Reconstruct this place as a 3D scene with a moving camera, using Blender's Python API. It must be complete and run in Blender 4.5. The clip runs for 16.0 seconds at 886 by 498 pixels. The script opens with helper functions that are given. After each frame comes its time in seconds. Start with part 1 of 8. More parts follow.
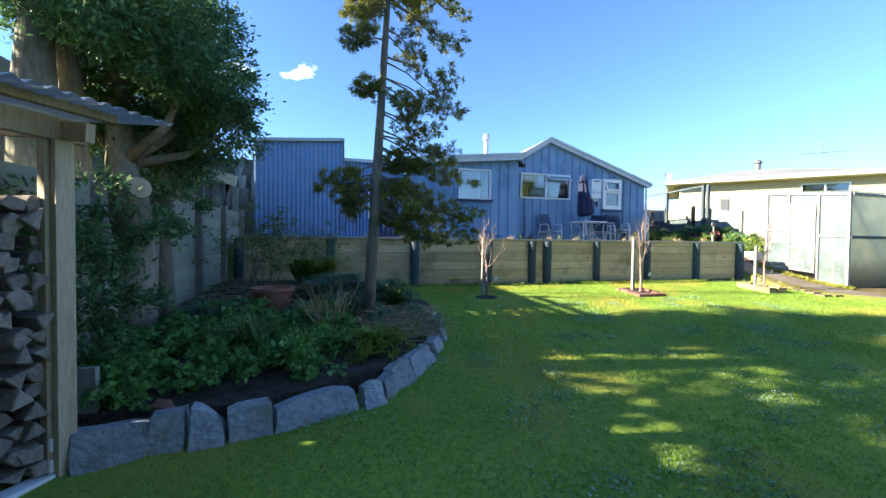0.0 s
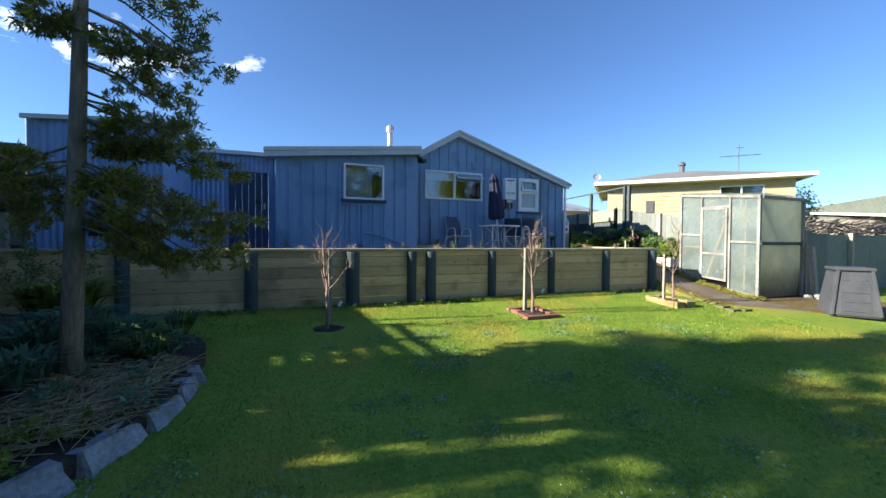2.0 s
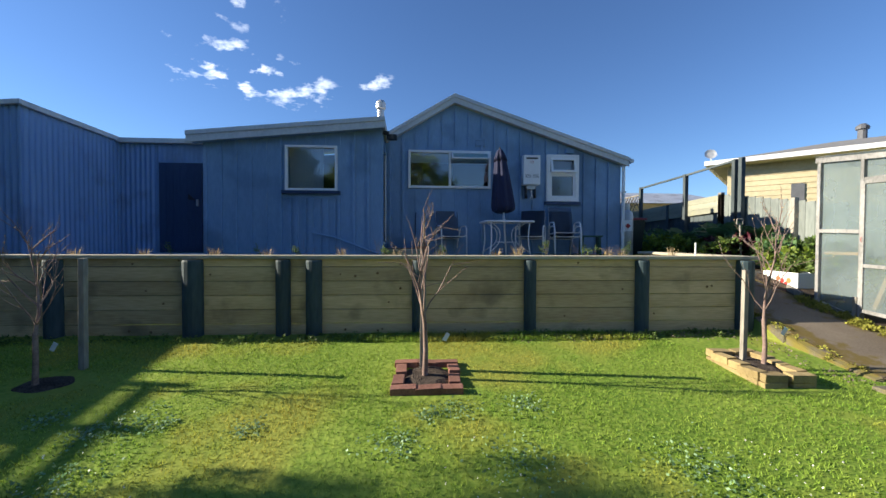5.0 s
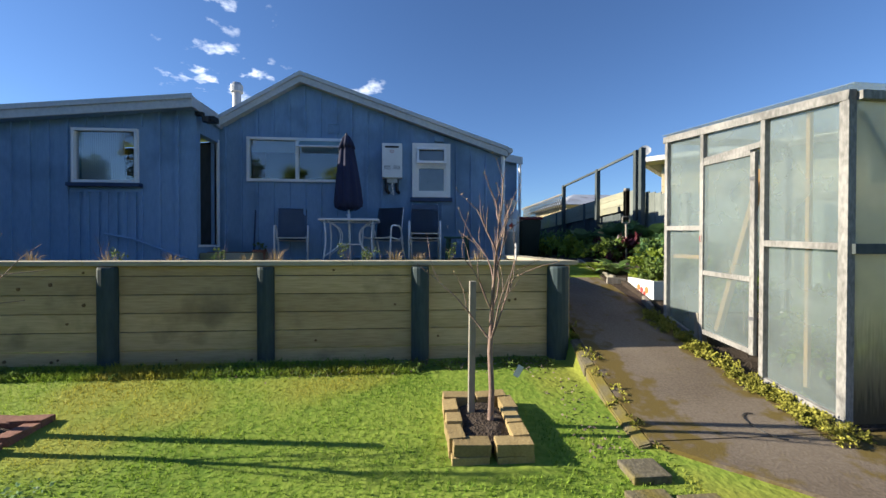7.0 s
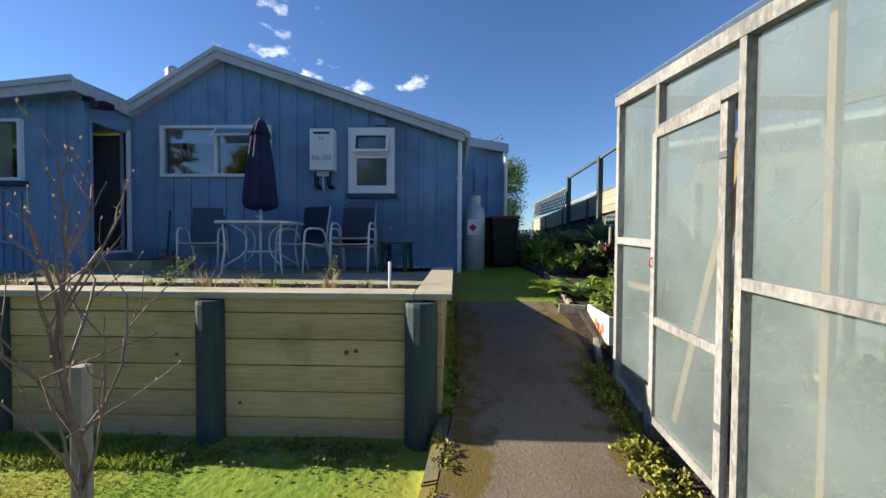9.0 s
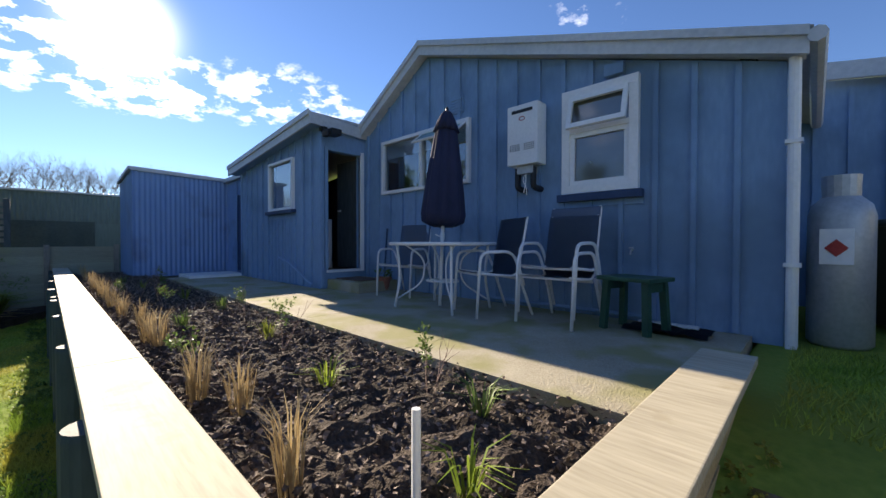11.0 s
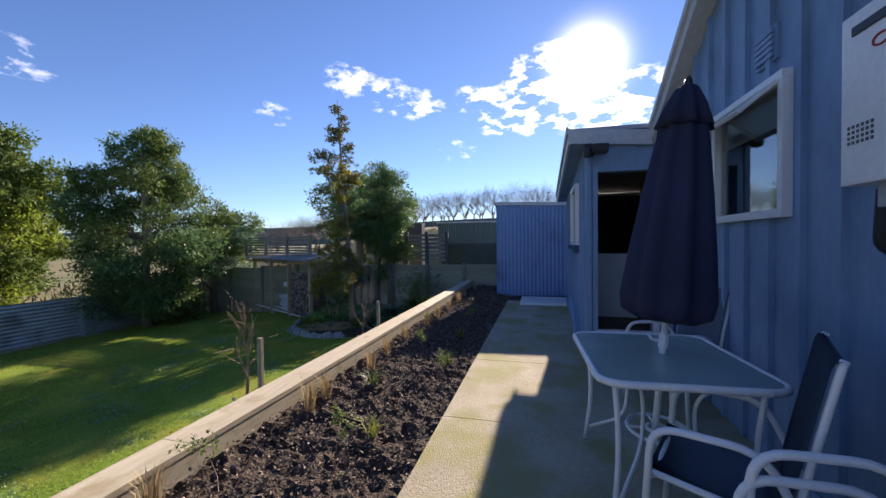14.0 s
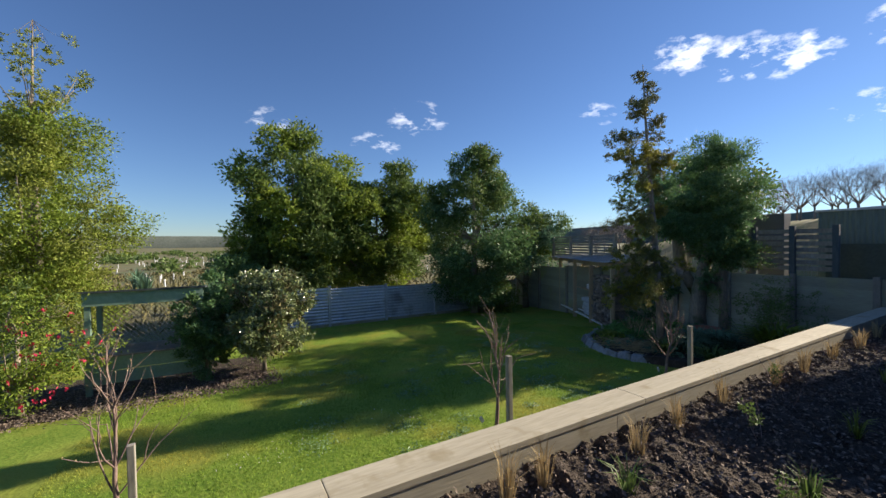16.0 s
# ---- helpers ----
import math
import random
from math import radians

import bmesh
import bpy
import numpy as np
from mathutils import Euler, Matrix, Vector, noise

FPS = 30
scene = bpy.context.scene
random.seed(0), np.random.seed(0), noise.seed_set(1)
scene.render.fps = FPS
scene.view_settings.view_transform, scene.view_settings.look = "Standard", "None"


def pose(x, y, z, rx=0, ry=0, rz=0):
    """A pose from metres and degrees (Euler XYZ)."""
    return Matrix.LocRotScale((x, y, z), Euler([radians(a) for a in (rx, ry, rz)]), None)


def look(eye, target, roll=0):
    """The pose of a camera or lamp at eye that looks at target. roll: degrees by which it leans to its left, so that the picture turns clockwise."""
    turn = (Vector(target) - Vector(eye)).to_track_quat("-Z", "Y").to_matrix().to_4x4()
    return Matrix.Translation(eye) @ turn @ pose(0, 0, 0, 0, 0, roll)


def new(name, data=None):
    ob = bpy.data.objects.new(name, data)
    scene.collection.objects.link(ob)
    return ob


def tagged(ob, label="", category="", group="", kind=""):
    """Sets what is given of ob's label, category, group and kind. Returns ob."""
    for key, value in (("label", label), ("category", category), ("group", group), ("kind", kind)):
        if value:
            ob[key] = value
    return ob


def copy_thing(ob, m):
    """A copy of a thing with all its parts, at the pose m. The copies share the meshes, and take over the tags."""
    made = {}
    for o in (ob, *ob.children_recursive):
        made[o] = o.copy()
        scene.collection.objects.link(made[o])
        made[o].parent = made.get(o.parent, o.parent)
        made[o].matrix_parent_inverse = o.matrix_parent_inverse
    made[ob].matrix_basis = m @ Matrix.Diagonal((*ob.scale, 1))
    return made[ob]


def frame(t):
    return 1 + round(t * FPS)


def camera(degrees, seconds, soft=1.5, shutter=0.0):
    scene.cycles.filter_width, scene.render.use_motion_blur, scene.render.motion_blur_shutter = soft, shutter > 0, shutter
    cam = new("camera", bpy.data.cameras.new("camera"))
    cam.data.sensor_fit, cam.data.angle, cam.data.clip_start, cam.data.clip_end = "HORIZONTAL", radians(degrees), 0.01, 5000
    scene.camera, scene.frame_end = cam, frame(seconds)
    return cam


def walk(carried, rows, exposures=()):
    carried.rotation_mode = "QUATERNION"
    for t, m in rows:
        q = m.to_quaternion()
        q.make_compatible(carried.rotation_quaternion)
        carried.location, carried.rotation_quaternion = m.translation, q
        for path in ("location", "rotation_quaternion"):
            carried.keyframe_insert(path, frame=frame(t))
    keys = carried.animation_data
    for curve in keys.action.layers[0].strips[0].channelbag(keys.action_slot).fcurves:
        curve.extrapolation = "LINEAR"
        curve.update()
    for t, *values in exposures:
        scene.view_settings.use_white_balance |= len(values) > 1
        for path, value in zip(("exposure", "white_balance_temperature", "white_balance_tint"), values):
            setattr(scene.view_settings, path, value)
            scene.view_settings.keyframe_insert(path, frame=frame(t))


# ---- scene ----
cam = camera(98.2, 16.0)
METRES, EYE, TILT, LEAN, TURN = 18.79, 1.62, 0.0, 0.0, -13.2
PATH = [
    (0, (-0.187, 0.016, 1.633), (0.307, 1.954, 1.586), 0.7),
    (0.5, (0.154, 0.219, 1.689), (0.752, 2.127, 1.633), 0.7),
    (1, (0.735, 0.473, 1.733), (1.385, 2.364, 1.684), 0.5),
    (1.5, (1.357, 0.734, 1.809), (2.049, 2.61, 1.763), 0.3),
    (2, (1.949, 1.063, 1.843), (2.658, 2.933, 1.797), 0.4),
    (2.5, (2.538, 1.431, 1.863), (3.248, 3.3, 1.819), 0.3),
    (3, (3.077, 1.888, 1.876), (3.774, 3.762, 1.831), 0.4),
    (3.2, (3.3, 2.024, 1.888), (3.982, 3.904, 1.845), 0.4),
    (5.3, (6.13, 3.293, 1.865), (6.167, 5.293, 1.824), 0.1),
    (5.5, (6.44, 3.43, 1.85), (6.438, 5.43, 1.812), 0.0),
    (6, (7.15, 3.764, 1.848), (7.115, 5.763, 1.808), 0.1),
    (6.5, (7.83, 3.97, 1.86), (7.85, 5.97, 1.835), 0.1),
    (7, (8.54, 4.135, 1.84), (8.7, 6.129, 1.82), 0.1),
    (7.5, (9.16, 4.37, 1.86), (9.438, 6.35, 1.838), 0.2),
    (8, (9.61, 4.655, 1.875), (9.937, 6.63, 1.85), 0.2),
    (8.5, (10.0, 5.03, 1.945), (10.225, 7.017, 1.91), 0.3),
    (9, (10.27, 5.48, 2.04), (10.21, 7.48, 1.99), 0.3),
    (9.5, (10.355, 5.98, 2.11), (9.96, 7.94, 2.058), 0.3),
    (10, (10.46, 6.6, 2.16), (9.73, 8.46, 2.118), 0.3),
    (10.2, (10.485, 6.86, 2.18), (9.6, 8.655, 2.145), 0.4),
    (12.3, (10.404, 9.333, 2.583), (8.567, 10.123, 2.546), -0.7),
    (12.5, (10.397, 9.49, 2.652), (8.521, 10.183, 2.618), -0.5),
    (12.8, (10.318, 9.75, 2.704), (8.385, 10.26, 2.68), -0.3),
    (13, (10.28, 9.92, 2.735), (8.315, 10.292, 2.713), -0.2),
    (13.5, (10.13, 10.25, 2.892), (8.132, 10.149, 2.857), -0.3),
    (14, (9.86, 10.365, 2.93), (7.924, 9.866, 2.89), -0.6),
    (14.5, (9.515, 10.455, 2.958), (7.734, 9.544, 2.922), -0.5),
    (15, (9.2, 10.455, 2.975), (7.615, 9.235, 2.945), -0.6),
    (15.5, (8.825, 10.31, 2.965), (7.52, 8.795, 2.935), -0.6),
    (16, (8.39, 10.12, 2.95), (7.395, 8.385, 2.92), -0.6),
]
walk(cam, [(t, look(eye, target, roll)) for t, eye, target, roll in PATH], [(0, 2.75, 6500, 10), (0.8, 2.35, 6500, 10), (1.5, 2.0, 6500, 10), (3.2, 1.7, 6500, 10), (6, 1.45, 6600, 11), (10, 1.55, 6700, 13), (12.4, 1.72, 7400, 22), (14, 1.5, 6900, 24), (15, 1.35, 6800, 20), (16, 1.2, 6800, 14)])

# ---- world, sun ----
SUN = Vector((-0.913, 0.103, 0.395)).normalized()
world = bpy.data.worlds.new("sky")
scene.world = world
world.use_nodes = True
wn, wl = world.node_tree.nodes, world.node_tree.links
wn.clear()
w_out, w_bg, w_sky = wn.new("ShaderNodeOutputWorld"), wn.new("ShaderNodeBackground"), wn.new("ShaderNodeTexSky")
w_sky.sky_type, w_sky.sun_disc = "NISHITA", False
w_sky.sun_elevation, w_sky.sun_rotation = math.asin(SUN.z), math.atan2(SUN.x, SUN.y)
w_sky.altitude, w_sky.air_density, w_sky.dust_density, w_sky.ozone_density = 300, 1.0, 0.05, 3.0
w_bg.inputs[1].default_value = 0.1
w_tc, w_sep, w_add, w_div = wn.new("ShaderNodeTexCoord"), wn.new("ShaderNodeSeparateXYZ"), wn.new("ShaderNodeMath"), wn.new("ShaderNodeVectorMath")
w_add.operation, w_add.inputs[1].default_value = "ADD", 0.22
w_div.operation = "DIVIDE"
wl.new(w_tc.outputs["Generated"], w_sep.inputs[0])
wl.new(w_sep.outputs[2], w_add.inputs[0])
w_comb = wn.new("ShaderNodeCombineXYZ")
for i in range(3):
    wl.new(w_add.outputs[0], w_comb.inputs[i])
wl.new(w_tc.outputs["Generated"], w_div.inputs[0])
wl.new(w_comb.outputs[0], w_div.inputs[1])
w_noise, w_ramp, w_mix = wn.new("ShaderNodeTexNoise"), wn.new("ShaderNodeMapRange"), wn.new("ShaderNodeMixRGB")
w_noise.inputs["Scale"].default_value, w_noise.inputs["Detail"].default_value, w_noise.inputs["Roughness"].default_value = 9.0, 8, 0.6
w_ramp.inputs[1].default_value, w_ramp.inputs[2].default_value, w_ramp.inputs[4].default_value = 0.14, 0.62, 0.9
w_mix.inputs[2].default_value = (6.5, 7.0, 7.7, 1)
wl.new(w_div.outputs[0], w_noise.inputs["Vector"])
w_flat, w_unit, w_lump = wn.new("ShaderNodeVectorMath"), wn.new("ShaderNodeVectorMath"), wn.new("ShaderNodeMapRange")
w_flat.operation, w_flat.inputs[1].default_value, w_unit.operation = "MULTIPLY", (1, 1, 1.9), "NORMALIZE"
wl.new(w_tc.outputs["Generated"], w_flat.inputs[0])
wl.new(w_flat.outputs[0], w_unit.inputs[0])
w_lump.inputs[1].default_value, w_lump.inputs[2].default_value = 0.45, 0.66
wl.new(w_noise.outputs[0], w_lump.inputs[0])
# the small clouds: the way to each one, how wide it is, how dense
CLOUDS = [(-0.818, -0.436, 0.376, 4.0, 0.8), (-0.868, -0.354, 0.346, 4.2, 0.9), (-0.898, -0.288, 0.332, 4.2, 0.8), (-0.930, -0.143, 0.339, 4.0, 1.2),
          (-0.951, -0.07, 0.302, 5.5, 1.8), (-0.924, 0.03, 0.365, 7.0, 2.2), (-0.935, 0.16, 0.315, 7.0, 2.0), (-0.947, 0.08, 0.30, 6.0, 1.6), (-0.953, -0.205, 0.222, 4.2, 0.6),
          (-0.754, -0.587, 0.295, 3.2, 0.5), (-0.423, -0.853, 0.305, 5.0, 0.55), (-0.341, -0.907, 0.246, 5.0, 0.45), (-0.095, -0.957, 0.273, 5.0, 0.4),
          (-0.381, 0.852, 0.359, 6.0, 0.85), (-0.364, 0.801, 0.475, 5.0, 0.45), (-0.119, 0.922, 0.37, 4.0, 0.5), (-0.27, 0.9, 0.346, 6.0, 0.5), (-0.42, 0.82, 0.355, 7.0, 0.5),
          (-0.877, 0.354, 0.325, 8.0, 1.0), (-0.827, 0.465, 0.317, 6.0, 0.8), (-0.97, -0.02, 0.06, 7.0, 0.4), (-0.93, -0.36, 0.07, 7.0, 0.4)]
w_top = None
for cx_, cy_, cz_, wide_, dense_ in CLOUDS:
    w_dot, w_near = wn.new("ShaderNodeVectorMath"), wn.new("ShaderNodeMapRange")
    w_dot.operation, w_dot.inputs[1].default_value = "DOT_PRODUCT", Vector((cx_, cy_, cz_ * 1.9)).normalized()
    w_near.inputs[1].default_value, w_near.inputs[2].default_value = math.cos(radians(wide_)), 1.0
    w_near.inputs[4].default_value = dense_
    wl.new(w_unit.outputs[0], w_dot.inputs[0])
    wl.new(w_dot.outputs["Value"], w_near.inputs[0])
    if w_top is None:
        w_top = w_near.outputs[0]
    else:
        w_max = wn.new("ShaderNodeMath")
        w_max.operation = "MAXIMUM"
        wl.new(w_top, w_max.inputs[0])
        wl.new(w_near.outputs[0], w_max.inputs[1])
        w_top = w_max.outputs[0]
w_sum = wn.new("ShaderNodeMath")
w_sum.operation = "MULTIPLY"
wl.new(w_lump.outputs[0], w_sum.inputs[0])
wl.new(w_top, w_sum.inputs[1])
wl.new(w_sum.outputs[0], w_ramp.inputs[0])
wl.new(w_ramp.outputs[0], w_mix.inputs[0])
# smooth bright glow added to the sky colour round the sun
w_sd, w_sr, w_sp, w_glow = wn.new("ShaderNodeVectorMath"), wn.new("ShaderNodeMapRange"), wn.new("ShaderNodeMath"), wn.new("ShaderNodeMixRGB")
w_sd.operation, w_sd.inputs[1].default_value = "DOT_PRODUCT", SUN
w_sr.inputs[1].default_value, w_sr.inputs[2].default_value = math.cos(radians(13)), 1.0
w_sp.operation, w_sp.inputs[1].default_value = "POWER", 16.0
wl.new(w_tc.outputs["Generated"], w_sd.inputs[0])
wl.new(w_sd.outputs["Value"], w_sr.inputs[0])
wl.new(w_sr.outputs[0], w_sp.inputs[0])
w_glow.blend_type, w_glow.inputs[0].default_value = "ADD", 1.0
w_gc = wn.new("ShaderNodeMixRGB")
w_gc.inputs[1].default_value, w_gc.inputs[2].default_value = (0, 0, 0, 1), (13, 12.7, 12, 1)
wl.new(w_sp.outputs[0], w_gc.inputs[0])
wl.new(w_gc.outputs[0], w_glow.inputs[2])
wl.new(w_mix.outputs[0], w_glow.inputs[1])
w_tint = wn.new("ShaderNodeMixRGB")
w_tint.blend_type, w_tint.inputs[0].default_value, w_tint.inputs[2].default_value = "MULTIPLY", 1.0, (0.36, 0.46, 0.60, 1)
wl.new(w_sky.outputs[0], w_tint.inputs[1])
wl.new(w_tint.outputs[0], w_mix.inputs[1])
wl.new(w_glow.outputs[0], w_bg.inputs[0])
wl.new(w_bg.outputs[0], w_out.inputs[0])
sun = new("sun", bpy.data.lights.new("sun", "SUN"))
sun.data.energy, sun.data.angle, sun.data.color = 3.9, radians(0.6), (1.0, 0.91, 0.73)
sun.matrix_world = look(SUN * 50, (0, 0, 0))


# ---- materials ----
def surf(name, c1, c2, rough=0.8, scale=1.5, fine=40.0, stretch=(1, 1, 1), bump=0.3, rand=0.0, metal=0.0, spots=None, spot_scale=3.0, spot_cut=0.6, thin=0.0, depth=0.01, island=0.0, spec=0.4, edge=None):
    """A surface whose colour goes from c1 to c2 at two scales; spots: a third colour in patches."""
    m = bpy.data.materials.new(name)
    m.use_nodes = True
    n, l = m.node_tree.nodes, m.node_tree.links
    b = n["Principled BSDF"]
    out = n["Material Output"]
    geo, mp = n.new("ShaderNodeNewGeometry"), n.new("ShaderNodeMapping")
    mp.inputs["Scale"].default_value = stretch
    l.new(geo.outputs["Position"], mp.inputs[0])
    big, small = n.new("ShaderNodeTexNoise"), n.new("ShaderNodeTexNoise")
    big.inputs["Scale"].default_value, big.inputs["Detail"].default_value = scale, 4
    small.inputs["Scale"].default_value, small.inputs["Detail"].default_value = fine, 3
    l.new(mp.outputs[0], big.inputs["Vector"])
    l.new(mp.outputs[0], small.inputs["Vector"])
    add = n.new("ShaderNodeMath")
    add.operation = "ADD"
    l.new(big.outputs[0], add.inputs[0])
    l.new(small.outputs[0], add.inputs[1])
    rng = n.new("ShaderNodeMapRange")
    rng.inputs[1].default_value, rng.inputs[2].default_value = 0.72, 1.28
    l.new(add.outputs[0], rng.inputs[0])
    mix = n.new("ShaderNodeMixRGB")
    mix.inputs[1].default_value, mix.inputs[2].default_value = (*c1, 1), (*c2, 1)
    l.new(rng.outputs[0], mix.inputs[0])
    col = mix.outputs[0]
    if spots:
        sp, sr, sm = n.new("ShaderNodeTexNoise"), n.new("ShaderNodeMapRange"), n.new("ShaderNodeMixRGB")
        sp.inputs["Scale"].default_value, sp.inputs["Detail"].default_value = spot_scale, 5
        sr.inputs[1].default_value, sr.inputs[2].default_value = spot_cut - 0.06, spot_cut + 0.08
        l.new(geo.outputs["Position"], sp.inputs["Vector"])
        grown = sp.outputs[0]
        if edge:
            sx, d1, d2, d3, d4 = n.new("ShaderNodeSeparateXYZ"), n.new("ShaderNodeMath"), n.new("ShaderNodeMath"), n.new("ShaderNodeMapRange"), n.new("ShaderNodeMath")
            d1.operation, d2.operation, d4.operation = "SUBTRACT", "ABSOLUTE", "ADD"
            d1.inputs[1].default_value = edge[0]
            d3.inputs[1].default_value, d3.inputs[2].default_value, d3.inputs[3].default_value, d3.inputs[4].default_value = edge[1], edge[2], -0.06, 0.20
            l.new(geo.outputs["Position"], sx.inputs[0])
            l.new(sx.outputs[0], d1.inputs[0])
            l.new(d1.outputs[0], d2.inputs[0])
            l.new(d2.outputs[0], d3.inputs[0])
            l.new(d3.outputs[0], d4.inputs[0])
            l.new(sp.outputs[0], d4.inputs[1])
            grown = d4.outputs[0]
        l.new(grown, sr.inputs[0])
        l.new(sr.outputs[0], sm.inputs[0])
        l.new(col, sm.inputs[1])
        sm.inputs[2].default_value = (*spots, 1)
        col = sm.outputs[0]
    if rand or island:
        src = geo.outputs["Random Per Island"] if island else n.new("ShaderNodeObjectInfo").outputs["Random"]
        hsv, r2 = n.new("ShaderNodeHueSaturation"), n.new("ShaderNodeMapRange")
        amount = rand or island
        r2.inputs[3].default_value, r2.inputs[4].default_value = 1 - amount, 1 + amount
        l.new(src, r2.inputs[0])
        l.new(r2.outputs[0], hsv.inputs["Value"])
        l.new(col, hsv.inputs["Color"])
        col = hsv.outputs[0]
    l.new(col, b.inputs["Base Color"])
    b.inputs["Roughness"].default_value, b.inputs["Metallic"].default_value = rough, metal
    b.inputs["Specular IOR Level"].default_value = spec
    if bump:
        bp = n.new("ShaderNodeBump")
        bp.inputs["Strength"].default_value, bp.inputs["Distance"].default_value = bump, depth
        l.new(add.outputs[0], bp.inputs["Height"])
        l.new(bp.outputs[0], b.inputs["Normal"])
    if thin:
        tr, mx = n.new("ShaderNodeBsdfTranslucent"), n.new("ShaderNodeMixShader")
        l.new(col, tr.inputs[0])
        mx.inputs[0].default_value = thin
        l.new(b.outputs[0], mx.inputs[1])
        l.new(tr.outputs[0], mx.inputs[2])
        l.new(mx.outputs[0], out.inputs[0])
    return m


def clear(name, tint, gloss=0.5, rough=0.02, body=0.0, body_colour=(0.5, 0.5, 0.5), algae=None):
    """A thin pane: light passes straight through, with a gloss that grows towards grazing; body: how much of it is milky."""
    m = bpy.data.materials.new(name)
    m.use_nodes = True
    n, l = m.node_tree.nodes, m.node_tree.links
    n.remove(n["Principled BSDF"])
    tr, gl, lw, pw, fr, mx = n.new("ShaderNodeBsdfTransparent"), n.new("ShaderNodeBsdfGlossy"), n.new("ShaderNodeLayerWeight"), n.new("ShaderNodeMath"), n.new("ShaderNodeMath"), n.new("ShaderNodeMixShader")
    tr.inputs[0].default_value = (*tint, 1)
    gl.inputs["Roughness"].default_value = rough
    pw.operation, pw.inputs[1].default_value = "POWER", 4.0
    fr.operation, fr.inputs[1].default_value, fr.inputs[2].default_value = "MULTIPLY_ADD", 0.5, 0.03 + 0.12 * gloss
    l.new(lw.outputs["Facing"], pw.inputs[0])
    l.new(pw.outputs[0], fr.inputs[0])
    base = tr.outputs[0]
    if body:
        di, tl, m1, m2 = n.new("ShaderNodeBsdfDiffuse"), n.new("ShaderNodeBsdfTranslucent"), n.new("ShaderNodeMixShader"), n.new("ShaderNodeMixShader")
        no, rp = n.new("ShaderNodeTexNoise"), n.new("ShaderNodeMapRange")
        geo = n.new("ShaderNodeNewGeometry")
        l.new(geo.outputs["Position"], no.inputs["Vector"])
        no.inputs["Scale"].default_value, no.inputs["Detail"].default_value = 2.2, 5
        rp.inputs[1].default_value, rp.inputs[2].default_value = 0.3, 0.7
        rp.inputs[3].default_value, rp.inputs[4].default_value = body - 0.13, min(body + 0.1, 1)
        l.new(no.outputs[0], rp.inputs[0])
        for s in (di, tl):
            s.inputs[0].default_value = (*body_colour, 1)
        if algae:
            sx, am, ar, ac, ab = n.new("ShaderNodeSeparateXYZ"), n.new("ShaderNodeMath"), n.new("ShaderNodeMapRange"), n.new("ShaderNodeMixRGB"), n.new("ShaderNodeMath")
            streak, sm_ = n.new("ShaderNodeTexNoise"), n.new("ShaderNodeMapping")
            sm_.inputs["Scale"].default_value = (9, 9, 0.8)
            l.new(geo.outputs["Position"], sm_.inputs[0])
            l.new(sm_.outputs[0], streak.inputs["Vector"])
            l.new(geo.outputs["Position"], sx.inputs[0])
            am.operation, am.inputs[1].default_value, ab.operation = "MULTIPLY_ADD", 0.55, "MAXIMUM"
            l.new(streak.outputs[0], am.inputs[0])
            l.new(sx.outputs[2], am.inputs[2])
            ar.inputs[1].default_value, ar.inputs[2].default_value, ar.inputs[3].default_value, ar.inputs[4].default_value = algae[0], algae[1], 0.96, 0.0
            l.new(am.outputs[0], ar.inputs[0])
            ac.inputs[1].default_value, ac.inputs[2].default_value = (*body_colour, 1), (0.085, 0.095, 0.08, 1)
            l.new(ar.outputs[0], ac.inputs[0])
            for s in (di, tl):
                l.new(ac.outputs[0], s.inputs[0])
            l.new(rp.outputs[0], ab.inputs[0])
            l.new(ar.outputs[0], ab.inputs[1])
        m1.inputs[0].default_value = 0.55
        l.new(di.outputs[0], m1.inputs[1])
        l.new(tl.outputs[0], m1.inputs[2])
        l.new(ab.outputs[0] if algae else rp.outputs[0], m2.inputs[0])
        l.new(tr.outputs[0], m2.inputs[1])
        l.new(m1.outputs[0], m2.inputs[2])
        base = m2.outputs[0]
    l.new(fr.outputs[0], mx.inputs[0])
    l.new(base, mx.inputs[1])
    l.new(gl.outputs[0], mx.inputs[2])
    l.new(mx.outputs[0], n["Material Output"].inputs[0])
    return m


